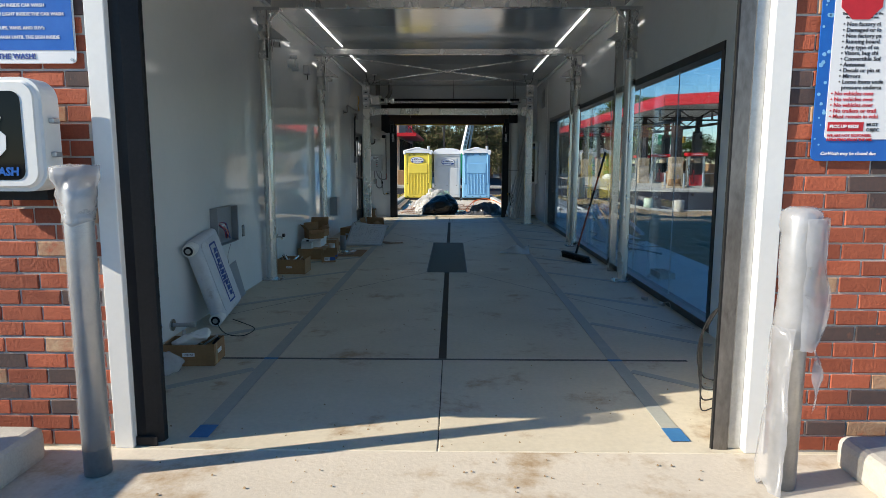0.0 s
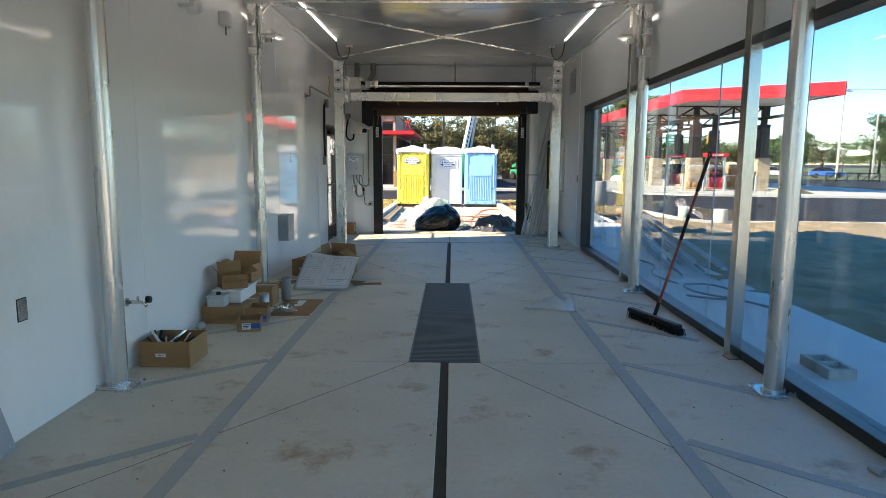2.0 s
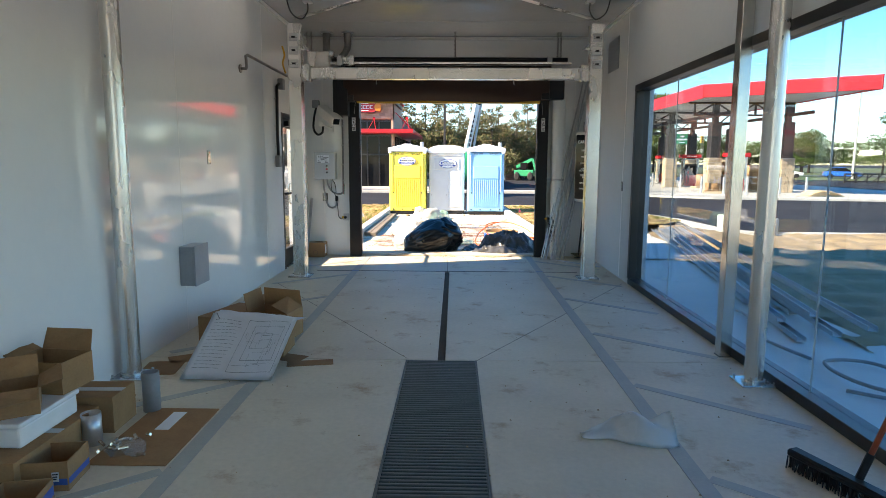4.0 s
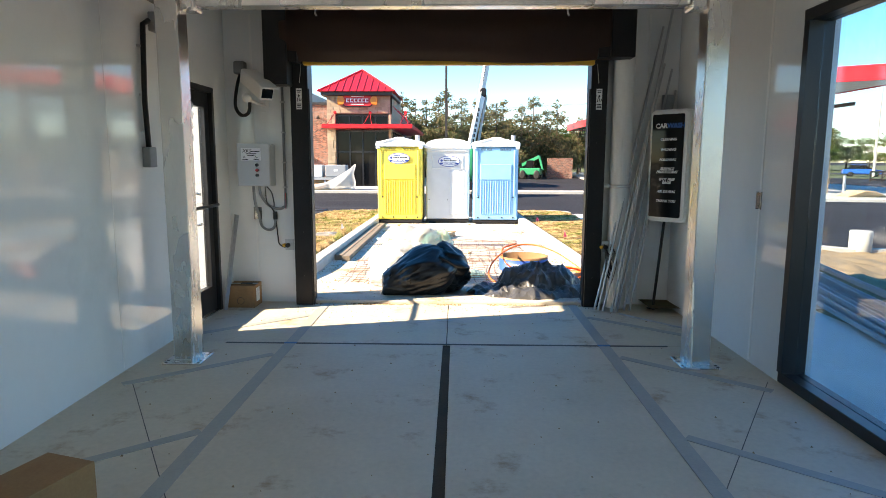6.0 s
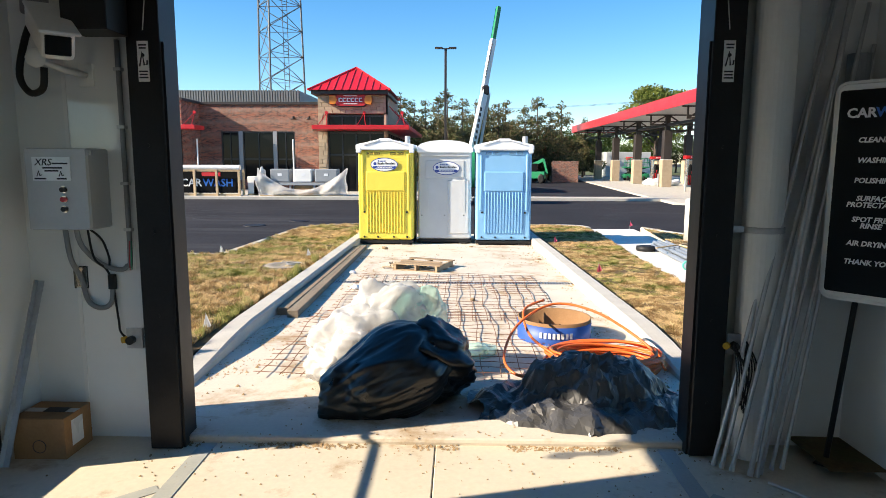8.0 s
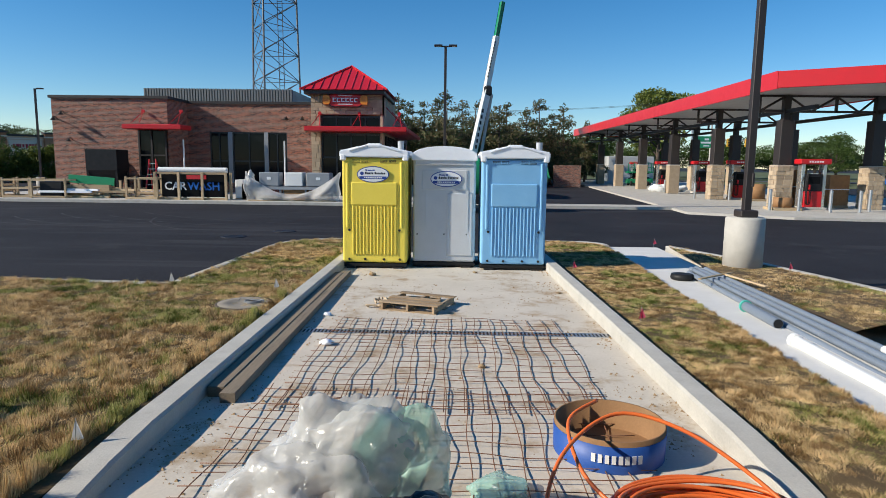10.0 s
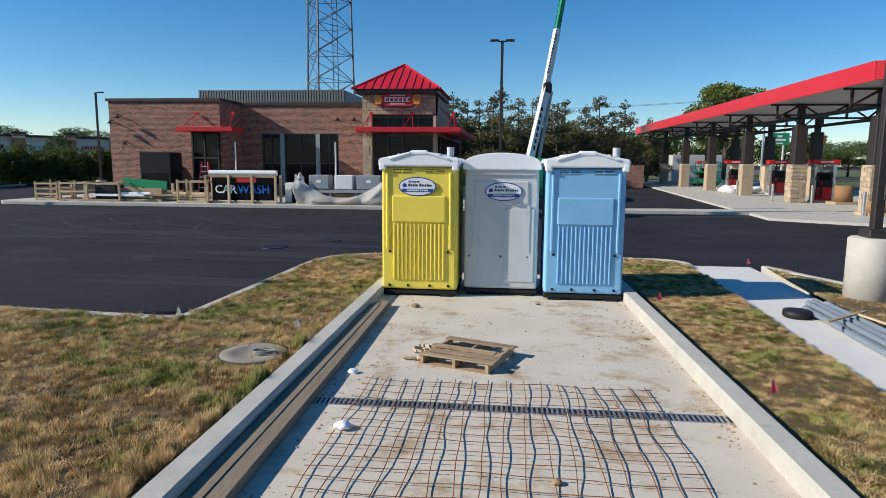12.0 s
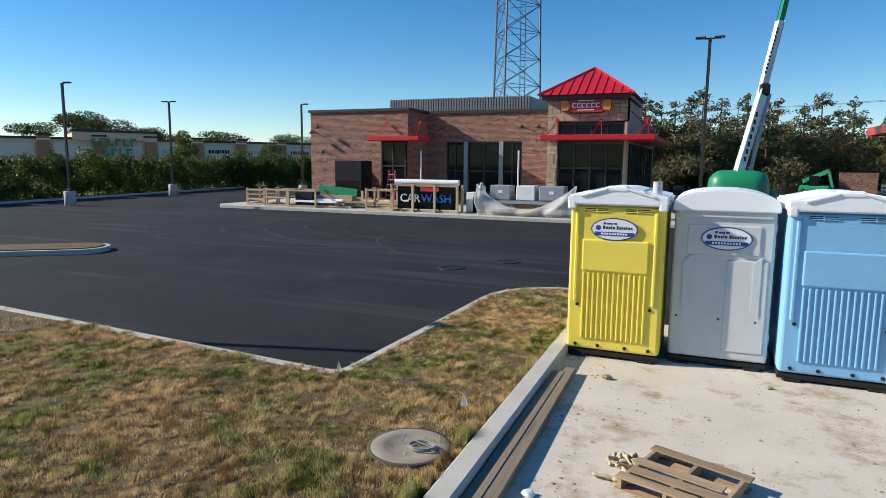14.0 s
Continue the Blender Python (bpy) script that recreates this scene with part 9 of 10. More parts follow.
# ---- strip of shops beyond the hedge ----
mall = thing("shop_row", (-82, 66, AZ), "long low pinkish shop row with brick piers", "building", turn=58)
LN = 52
part("wall", box(0, LN, 0, 14, 0, 5.35), M["stucco2"], mall)
part("cornice", box(-0.2, LN + 0.2, -0.25, 14, 5.35, 5.62), M["bronze"], mall)
part("moulding", box(-0.1, LN + 0.1, -0.14, 0, 4.95, 5.12), M["stuccopale"], mall)
for k in range(9):
    x = 1 + k * (LN - 2) / 8
    pier = part("pilaster", box(x - 0.7, x + 0.7, -0.5, 0, 0, 5.75), M["stucco"], mall, "brown brick pier")
    part("cap", box(x - 0.9, x + 0.9, -0.65, 0.1, 5.75, 6.0), M["bronze"], pier)
    part("band", box(x - 0.76, x + 0.76, -0.56, 0, 5.2, 5.4), M["stuccopale"], pier)
random.seed(58)
for k in range(8):
    x = 1 + (k + 0.5) * (LN - 2) / 8
    part("shop_front", box(x - 2.0, x + 2.0, -0.15, 0, 0, 2.7), M["darkglass"], mall)
    panel = part("sign_panel", box(x - 2.1, x + 2.1, -0.12, 0, 3.2, 4.85), M["stuccopale"], mall, "pale sign panel")
    if k in (3, 4, 5, 6):
        w = -1.6
        while w < 1.5:
            dw = random.uniform(0.16, 0.34)
            part("sign_bar", box(x + w, x + w + dw, -0.2, -0.12, 3.75 + random.uniform(0, 0.1), 4.3), M["ltgrey"] if k in (3, 5) else (M["black"] if k == 4 else M["redink"]), panel)
            w += dw + random.uniform(0.06, 0.2)
gable = part("gable", box(10.4, 20.6, -0.58, 8, 5.3, 6.35), M["stucco2"], mall, "raised parapet")
part("cornice", box(10.2, 20.8, -0.75, 8, 6.35, 6.62), M["bronze"], gable)
for q in range(10):
    x, z = (12.6 + q * 0.92, 4.55) if q < 6 else (13.9 + (q - 6) * 0.92, 3.25)
    part("sign_bar", box(x, x + 0.26, -0.75, -0.6, z, z + 1.05), M["green"], gable)
    part("sign_bar", box(x + 0.26, x + 0.70, -0.75, -0.6, z + (0.75 if q % 2 else 0.0), z + (1.05 if q % 2 else 0.3)), M["green"], gable)
part("low_wing", box(-14, 0, 1, 14, 0, 4.6), M["brick"], mall)
part("wing_roof", box(-14.2, 0, 0.7, 14, 4.6, 4.9), M["ltgrey"], mall)
part("end_block", box(-34, -14, -3, 14, 0, 5.6), M["grey"], mall, "grey end block")

# ---- goods on the store's pavement ----
def crate(x, y, w, d, h, label, turn=0, n=4):
    t = thing("timber_crate", (x, y, G), label, "crate", "crates on the pavement", turn=turn)
    for sx in (-1, 1):
        for sy in (-1, 1):
            part("post", box(sx * w / 2 - 0.05, sx * w / 2 + 0.05, sy * d / 2 - 0.05, sy * d / 2 + 0.05, 0, h), M["wood"], t)
    for sy in (-1, 1):
        for k in range(n):
            z = 0.08 + k * (h - 0.2) / max(1, n - 1)
            part("rail", box(-w / 2, w / 2, sy * (d / 2 + 0.05) - 0.012, sy * (d / 2 + 0.05) + 0.012, z - 0.045, z + 0.045), M["wood"], t)
    for sx in (-1, 1):
        for k in range(n):
            z = 0.08 + k * (h - 0.2) / max(1, n - 1)
            part("rail", box(sx * (w / 2 + 0.05) - 0.012, sx * (w / 2 + 0.05) + 0.012, -d / 2, d / 2, z - 0.045, z + 0.045), M["wood"], t)
    return t


sc2 = thing("crated_sign", (-14.45, 48.6, G), "black car wash sign upright in a timber crate", "sign")
part("board", box(-1.75, 1.75, -0.05, 0.05, 0.15, 1.42), M["darkglass"], sc2)
for x in (-1.95, -0.65, 0.65, 1.95):
    part("post", box(x - 0.06, x + 0.06, -0.45, -0.33, 0, 1.5), M["wood"], sc2)
    part("post", box(x - 0.06, x + 0.06, 0.3, 0.42, 0, 1.5), M["wood"], sc2)
for z in (0.06, 1.45):
    part("rail", box(-2.0, 2.0, -0.33, -0.30, z - 0.06, z + 0.06), M["wood"], sc2)
part("roll", rod((-1.9, 0, 1.62), (1.9, 0, 1.62), 0.15, n=16), M["white"], sc2, "white wrapped roll on top")
text("CAR", 0.62, facing((-1.6, -0.056, 0.72), (1, 0, 0)), M["whitesign"], sc2, align="LEFT", bold=0.012)
text("WASH", 0.62, facing((-0.30, -0.056, 0.72), (1, 0, 0)), M["bluesign"], sc2, align="LEFT", bold=0.012)
part("logo_plate", box(-0.35, 0.75, -0.058, -0.052, 1.12, 1.34), M["redink"], sc2)
crate(-17.1, 48.6, 1.7, 1.0, 1.25, "tall empty timber crate frame", n=2)
crate(-26.0, 49.2, 1.3, 1.2, 1.05, "slatted timber crate on the pavement", n=4)
crate(-24.2, 48.9, 1.5, 1.2, 1.1, "slatted timber crate with dark goods", n=3)
part("panel", box(-0.6, 0.6, -0.4, 0.4, 0.1, 0.9), M["black"], crate(-22.4, 48.9, 1.9, 1.2, 1.1, "timber crate with a dark panel", n=2))
gs = thing("green_sign_panel", (-20.6, 49.3, G), "green sign panel lying on timber", "sign")
part("panel", box(-1.3, 1.3, -0.05, 0.05, 0.75, 1.2, m=Matrix.Rotation(radians(4), 4, "Y")), M["green"], gs)
part("trestle", box(-1.2, 1.2, -0.3, 0.3, 0, 0.72), M["wood"], gs)
random.seed(71)
for k in range(26):
    x, y = random.uniform(-22.5, -17.3), random.uniform(48.3, 51.5)
    o = thing("timber_length", (x, y, G + 0.06 + 0.10 * (k % 5)), "loose crate timber stacked on the pavement", "plank", "loose crate timbers", turn=random.uniform(-9, 9))
    part("board", box(-1.4, 1.4, -0.09, 0.09, -0.06, 0.05), M["wood"] if k % 3 else M["paper"], o)
    if k % 6 == 0:
        part("cross_piece", box(-0.1, 0.1, -0.09, 0.8, 0.05, 0.12), M["wood"], o)
for k in range(5):
    o = thing("timber_post", (-21.5 + 1.0 * k, 50.4 + 0.2 * (k % 2), G), "upright crate post among timber", "post", "upright crate posts")
    part("post", box(-0.06, 0.06, -0.06, 0.06, 0, 0.95 + 0.1 * (k % 2)), M["wood"], o)
for k in range(4):
    o = thing("leaning_pole", (-22.0 + 0.28 * k, 53.4, G), "dark pole leaning on the brick wall", "pole", "leaning poles")
    part("pole", rod((0, 0, 0), (0.12, 0.55, 2.2 - 0.2 * (k % 2)), 0.09, n=8), M["bronze"], o)
hp = thing("steel_hopper", (-21.35, 52.5, G), "dark steel hopper against the brick", "hopper")
bm = bmesh.new()
bx(bm, -0.95, 0.95, -0.7, 0.7, 1.5, 2.75)
part("body", bm, M["black"], hp)
bm = bmesh.new()
vv = [bm.verts.new(p) for p in ((-0.95, -0.7, 1.5), (0.95, -0.7, 1.5), (0.95, 0.7, 1.5), (-0.95, 0.7, 1.5), (-0.35, -0.3, 0.3), (0.35, -0.3, 0.3), (0.35, 0.3, 0.3), (-0.35, 0.3, 0.3))]
for a, b in ((0, 1), (1, 2), (2, 3), (3, 0)):
    bm.faces.new((vv[a], vv[b], vv[b + 4], vv[a + 4]))
bm.faces.new(vv[4:])
part("cone", bm, M["black"], hp)
for sx in (-0.88, 0.88):
    for sy in (-0.62, 0.62):
        part("leg", box(sx - 0.06, sx + 0.06, sy - 0.06, sy + 0.06, 0, 1.5), M["black"], hp)
la = thing("stepladder", (-18.6, 52.6, G), "red stepladder standing open by the entrance", "ladder")
for sx in (-0.28, 0.28):
    part("rail", rod((sx * 1.3, -0.4, 0), (sx * 0.7, 0, 2.2), 0.045, n=6), M["red"], la)
    part("rear_rail", rod((sx * 1.3, 0.6, 0), (sx * 0.7, 0, 2.2), 0.035, n=6), M["red"], la)
for k in range(6):
    z = 0.3 + 0.32 * k
    part("step", box(-0.34 + 0.02 * k, 0.34 - 0.02 * k, -0.42 + 0.07 * k, -0.30 + 0.07 * k, z, z + 0.04), M["alu"], la)
un = thing("wrapped_equipment", (-8.9, 48.9, G), "grey equipment cabinets half under white sheeting", "equipment")
part("base", box(-2.1, 2.2, -0.5, 0.5, 0.62, 0.78), M["grey"], un)
for x in (-1.9, -0.7, 0.7, 2.0):
    part("leg", box(x - 0.05, x + 0.05, -0.45, -0.35, 0, 0.62), M["grey"], un)
    part("leg", box(x - 0.05, x + 0.05, 0.35, 0.45, 0, 0.62), M["grey"], un)
for x0, x1, c in ((-1.85, -0.75, "grey"), (-0.45, 0.55, "white"), (0.75, 2.05, "grey")):
    part("cabinet", box(x0, x1, -0.45, 0.45, 0.80, 1.55, bev=0.05, seg=2), M[c], un)
    part("plate", box((x0 + x1) / 2 - 0.12, (x0 + x1) / 2 + 0.12, -0.462, -0.45, 1.15, 1.3), M["whitesign"], un)
part("carton", box(-0.5, 0.7, -0.4, 0.3, 0.0, 0.58), M["card"], un)
part("skid", box(-2.4, 2.4, -0.7, 0.7, -0.0, 0.06), M["wood"], un)
bm = bmesh.new()
n, mrow = 60, 8
g = []
for i in range(n + 1):
    u = i / n
    x = -2.55 + 5.2 * u
    topz = 1.62 - 1.25 * math.sin(math.pi * min(1, u * 1.02)) ** 0.8 if 0.03 < u < 0.97 else 1.6
    low = 0.02 + 0.9 * max(0, abs(u - 0.5) - 0.47) / 0.03 * 0
    row = []
    for j in range(mrow + 1):
        v = j / mrow
        z = topz * (1 - v) + low * v if topz > low + 0.2 else low + 0.3 * (1 - v)
        row.append(bm.verts.new((x + 0.05 * math.sin(9 * v + 14 * u), -0.62 - 0.22 * math.sin(math.pi * v) - 0.07 * math.sin(22 * u + 4 * v), max(0.02, z))))
    g.append(row)
for i in range(n):
    for j in range(mrow):
        bm.faces.new((g[i][j], g[i + 1][j], g[i + 1][j + 1], g[i][j + 1])).smooth = True
bmesh.ops.solidify(bm, geom=bm.faces[:], thickness=0.01)
part("sheeting", bm, M["drapefilm"], un, "white plastic sheeting")
bm = bmesh.new()
bmesh.ops.create_icosphere(bm, subdivisions=4, radius=0.6)
bm.transform(Matrix.Translation((-2.35, -0.3, 0.8)) @ Matrix.Diagonal((0.30, 0.7, 1.30, 1)))
part("bunched_sheeting", ruffle(ruffle(bm, 0.25, 2.5, 2), 0.08, 7, 3), M["drapefilm"], un, smooth=True)
for x, c, w, h in ((-11.9, "white", 0.9, 1.1), (-11.6, "black", 0.8, 0.9), (-3.6, "card", 1.4, 1.2)):
    o = thing("packed_appliance", (x, 49.6, G), "packed appliance on the pavement", "appliance", "packed appliances")
    part("case", box(-w / 2, w / 2, -0.4, 0.4, 0.08, h, bev=0.03), M[c], o)
    part("skid", box(-w / 2, w / 2, -0.4, 0.4, 0, 0.08), M["wood"], o)
for x in (-16.9, -10.6):
    o = solo("white_mast", rod((x, 53.2, G), (x, 53.2, 3.0), 0.05, n=8), M["white"], "thin white post on the pavement", "post", "thin white posts")
for x, y, z in ((-24.7, 54, 4.55), (-25.2, 54, 4.2), (-24.3, 54, 2.9)):
    o = thing("wall_lamp", (x, y, z), "black gooseneck lamp on the brick", "lamp", "gooseneck lamps")
    part("arm", pipe(bmesh.new(), arc([(0, 0, 0), (0, -0.25, 0.15), (0, -0.5, 0.1)]), 0.03, 6), M["bronze"], o)
    part("shade", lathe(bmesh.new(), [(0.18, -0.1), (0.06, 0.06), (0.02, 0.08)], 14, (0, -0.5, 0.02)), M["bronze"], o)
for x, z in ((-10.3, 4.55), (-11.4, 4.55)):
    o = thing("wall_lamp", (x, YM, z), "black gooseneck lamp on the brick", "lamp", "gooseneck lamps")
    part("arm", pipe(bmesh.new(), arc([(0, 0, 0), (0, -0.25, 0.15), (0, -0.5, 0.1)]), 0.03, 6), M["bronze"], o)
    part("shade", lathe(bmesh.new(), [(0.18, -0.1), (0.06, 0.06), (0.02, 0.08)], 14, (0, -0.5, 0.02)), M["bronze"], o)

# ---- machines ----
def wheel(parent, x, y, z, r, w):
    t = part("wheel", lathe(bmesh.new(), [(r * 0.6, -w / 2), (r * 0.95, -w / 2), (r, -w * 0.3), (r, w * 0.3), (r * 0.95, w / 2), (r * 0.6, w / 2)], 20), M["rubber"], parent)
    t.location, t.rotation_euler = (x, y, z), (0, radians(90), 0)
    h = part("rim", lathe(bmesh.new(), [(r * 0.58, -w * 0.42), (r * 0.58, w * 0.42), (0.05, w * 0.3)], 16), M["ltgrey"], t)


bl_ = thing("boom_lift", (0.85, 44.6, AZ), "green and white boom lift with its boom raised", "machine")
part("chassis", box(-1.1, 1.1, -1.5, 1.5, 0.45, 0.85, bev=0.05), M["black"], bl_)
for sx in (-1.1, 1.1):
    for sy in (-1.2, 1.2):
        wheel(bl_, sx, sy, 0.48, 0.48, 0.36)
bm = bmesh.new()
bx(bm, -1.15, 1.05, -0.9, 1.1, 0.85, 2.65, bev=0.55, seg=4)
part("turret", bm, M["green"], bl_, "green moulded cowl", smooth=True)
part("engine_cover", box(0.1, 1.35, -0.2, 1.3, 0.95, 1.9, bev=0.2, seg=3), M["green"], bl_)


def boom(a, b, w, mtl, parent, label=""):
    a, b = Vector(a), Vector(b)
    d = b - a
    m = Matrix.Translation(a) @ d.to_track_quat("X", "Y").to_matrix().to_4x4()
    return part("boom", box(0, d.length, -w / 2, w / 2, -w * 0.6, w * 0.6, bev=0.02, m=m), mtl, parent, label)


boom((-0.10, 0, 2.4), (0.62, 0.3, 5.75), 0.27, M["white"], bl_, "white lower boom")
boom((0.30, 0.15, 2.2), (0.85, 0.4, 5.6), 0.09, M["ltgrey"], bl_)
part("knuckle", box(0.47, 0.85, 0.1, 0.5, 5.5, 6.0, bev=0.08), M["black"], bl_)
boom((0.55, 0.3, 5.6), (1.02, 0.5, 8.3), 0.22, M["white"], bl_, "white upper boom")
boom((0.99, 0.5, 8.1), (1.28, 0.62, 9.9), 0.17, M["green"], bl_)
for k in range(7):
    p = Vector((0.12, -0.05, 3.1)).lerp(Vector((0.42, 0.1, 4.8)), k / 6)
    part("letter_bar", box(p.x - 0.03, p.x + 0.05, p.y - 0.14, p.y - 0.13, p.z - 0.09, p.z + 0.09), M["black"], bl_)
for k in range(12):
    p = Vector((0.62, 0.2, 6.4)).lerp(Vector((0.93, 0.33, 8.0)), k / 11)
    part("letter_bar", box(p.x - 0.01, p.x + 0.05, p.y - 0.13, p.y - 0.12, p.z - 0.045, p.z + 0.045), M["black"], bl_)

th = thing("telehandler", (8.0, 77, AZ), "green telehandler with folded boom", "machine", turn=70)
th.scale = (0.5, 0.55, 0.8)
part("body", box(-0.9, 0.9, -2, 2, 0.6, 1.5, bev=0.1), M["green"], th)
part("cab", box(-0.9, -0.1, -0.6, 0.7, 1.5, 2.5, bev=0.05), M["darkglass"], th)
for sx in (-0.95, 0.95):
    for sy in (-1.4, 1.4):
        wheel(th, sx, sy, 0.6, 0.6, 0.4)
boom((0.4, 1.8, 1.9), (0.3, -1.6, 3.0), 0.4, M["green"], th)
boom((0.3, -1.6, 3.0), (0.3, -2.3, 1.2), 0.35, M["green"], th)
for x0, x1, y, c in ((3.5, 7.2, 79, "storebrick"), (10.2, 13.0, 80, "storebrick"), (5.2, 6.0, 78.6, "grey")):
    solo("yard_wall" if c != "grey" else "waste_container", box(x0, x1, y, y + 0.4, AZ, 1.7), M[c], "brick bin yard wall" if c != "grey" else "grey waste container by the wall", "wall" if c != "grey" else "container", "bin yard walls")
for x, y in ((20.2, 84.5), (21.5, 88)):
    sl = thing("scissor_lift", (x, y, AZ + 0.12), "green scissor lift parked under the canopy", "machine", "scissor lifts")
    part("base", box(-1.3, 1.3, -0.6, 0.6, 0.25, 0.75, bev=0.05), M["green"], sl)
    for sx in (-0.9, 0.9):
        for sy in (-0.6, 0.6):
            wheel(sl, sx, sy, 0.25, 0.25, 0.2)
    part("deck", box(-1.3, 1.3, -0.6, 0.6, 1.4, 1.55), M["green"], sl)
    for sx in np.linspace(-1.25, 1.25, 5):
        part("post", box(sx - 0.03, sx + 0.03, -0.6, -0.54, 1.55, 2.5), M["green"], sl)
    for z in (2.0, 2.47):
        part("rail", box(-1.3, 1.3, -0.6, -0.55, z, z + 0.05), M["green"], sl)
    for k in range(2):
        part("scissor", rod((-1.1 + 2.2 * k, 0, 0.75), (1.1 - 2.2 * k, 0, 1.4), 0.06, n=6), M["black"], sl)
solo("site_trailer", box(20.8, 27.0, 101, 104, AZ, 3.0, bev=0.05), M["ltgrey"], "pale grey site container behind the canopy", "container")

# ---- fuel dispensers, posts and packaged goods under the canopy ----
PZ = AZ + 0.12


def dispenser(x, y, turn=0):
    d = thing("fuel_dispenser", (x, y, PZ), "fuel dispenser with red topper and black hoses", "fuel pump", "fuel dispensers", turn=turn)
    part("plinth", box(-0.65, 0.65, -0.5, 0.5, 0, 0.12, bev=0.02), M["kerb"], d)
    part("lower_panel", box(-0.46, 0.46, -0.3, 0.3, 0.12, 0.95, bev=0.02), M["red"], d)
    part("upper_case", box(-0.44, 0.44, -0.28, 0.28, 0.95, 1.85, bev=0.02), M["black"], d)
    part("screen", box(-0.30, 0.30, -0.30, -0.28, 1.35, 1.7), M["darkglass"], d)
    for s in (-1, 1):
        part("side_column", box(s * 0.56 - 0.09, s * 0.56 + 0.09, -0.22, 0.22, 0.12, 2.35, bev=0.02), M["alu"], d)
    part("topper", box(-0.80, 0.80, -0.35, 0.35, 2.35, 2.62, bev=0.04), M["red"], d)
    bm = bmesh.new()
    for k in range(6):
        bx(bm, -0.36 + k * 0.13, -0.28 + k * 0.13, -0.357, -0.35, 2.44, 2.53)
    part("topper_bars", bm, M["whitesign"], d)
    for s in (-0.36, -0.30):
        part("hose", pipe(bmesh.new(), arc([(s, -0.28, 1.9), (s - 0.15, -0.45, 1.3), (s - 0.1, -0.45, 0.4), (s + 0.1, -0.4, 0.35), (s + 0.12, -0.33, 1.1)]), 0.022, 6), M["rubber"], d)
    part("nozzle", box(-0.26, -0.18, -0.36, -0.28, 1.05, 1.3), M["red"], d)


for x, y in ((18.7, 47.6), (19.2, 57.2), (20.2, 66.5), (20.2, 76), (20.2, 85)):
    dispenser(x, y)
for x, y in ((16.0, 46.3), (17.3, 46.0), (18.4, 45.2), (19.9, 45.3), (16.2, 57.0), (18.1, 56.0), (20.2, 56.2), (18.0, 65.5), (16.9, 65.3), (21.0, 46.3), (22.8, 46.5)):
    b = thing("steel_post", (x, y, PZ), "short galvanised guard post on the pad", "post", "guard posts")
    part("tube", rod((0, 0, 0), (0, 0, 1.05), 0.08, n=12), M["galv"], b)
    part("cap", lathe(bmesh.new(), [(0.08, 1.05), (0.06, 1.09), (0.02, 1.1)], 12), M["galv"], b)
for x, y, w, h in ((18.35, 49.0, 1.15, 2.05), (18.1, 57.9, 0.5, 0.9), (21.0, 49.5, 1.1, 1.8)):
    o = thing("wrapped_stack", (x, y, PZ), "tall brown cardboard-wrapped pallet load", "load", "pallet loads")
    part("load", box(-w / 2, w / 2, -w / 2, w / 2, 0.14, h, bev=0.02), M["card"], o)
    part("pallet", box(-w / 2 - 0.03, w / 2 + 0.03, -w / 2, w / 2, 0, 0.14), M["wood"], o)
    part("strap", box(-w / 2 - 0.004, w / 2 + 0.004, -w / 2 - 0.004, w / 2 + 0.004, h * 0.55, h * 0.55 + 0.05), M["paper"], o)
for x, y, r, h in ((16.9, 46.8, 0.45, 0.5), (19.6, 55.4, 0.5, 0.95)):
    o = thing("cable_drum", (x, y, PZ), "round brown cardboard drum on a pallet", "drum", "cardboard drums")
    part("pallet", box(-0.7, 0.7, -0.6, 0.6, 0, 0.14), M["wood"], o)
    part("drum", lathe(bmesh.new(), [(r, 0.14), (r, 0.14 + h), (r * 0.3, 0.15 + h)], 24), M["card"], o)
bm = lump(4, 1, Matrix.Translation((18.2, 68.4, PZ + 0.25)) @ Matrix.Diagonal((1.6, 1.0, 0.4, 1)), 0.3, 1.5, 0.12, 4, 5, PZ)
solo("covered_stack", bm, M["film"], "low stack of goods under white sheeting", "stack")
bm = bmesh.new()
for k in range(7):
    bx(bm, 21.2 + 0.1 * k, 23.4 - 0.15 * k, 43.4 - 0.05 * k, 44.6, PZ + 0.05 * k, PZ + 0.05 * k + 0.04, m=None)
solo("board_stack", bm, M["wood"], "low stack of boards on the pad", "planks")

# ---- roadside to the east ----
bm = bmesh.new()
prism(bm, [(36, 118), (300, 60), (300, 76), (36, 132)], AZ, AZ + 0.03)
solo("road", bm, M["road"], "far public road", "road", kind="structure")
bm = bmesh.new()
prism(bm, [(34, 92), (70, 74), (160, 45), (160, 58), (36, 116)], AZ, AZ + 0.025)
solo("verge_east", bm, M["lawn"], "sunlit grass verge before the road", "grass", kind="structure")


def utility_pole(x, y, tall, arm, label):
    p = thing("utility_pole", (x, y, AZ), label, "pole", "utility poles")
    part("pole", rod((0, 0, 0), (0.05, 0, tall), 0.17, 0.11, n=10), M["kerb"], p)
    part("crossarm", box(-arm, arm, -0.06, 0.06, tall - 0.7, tall - 0.55), M["bark"], p)
    for s in (-0.9, 0, 0.9):
        part("insulator", rod((s * arm, 0, tall - 0.55), (s * arm, 0, tall - 0.3), 0.06, n=8), M["ltgrey"], p)


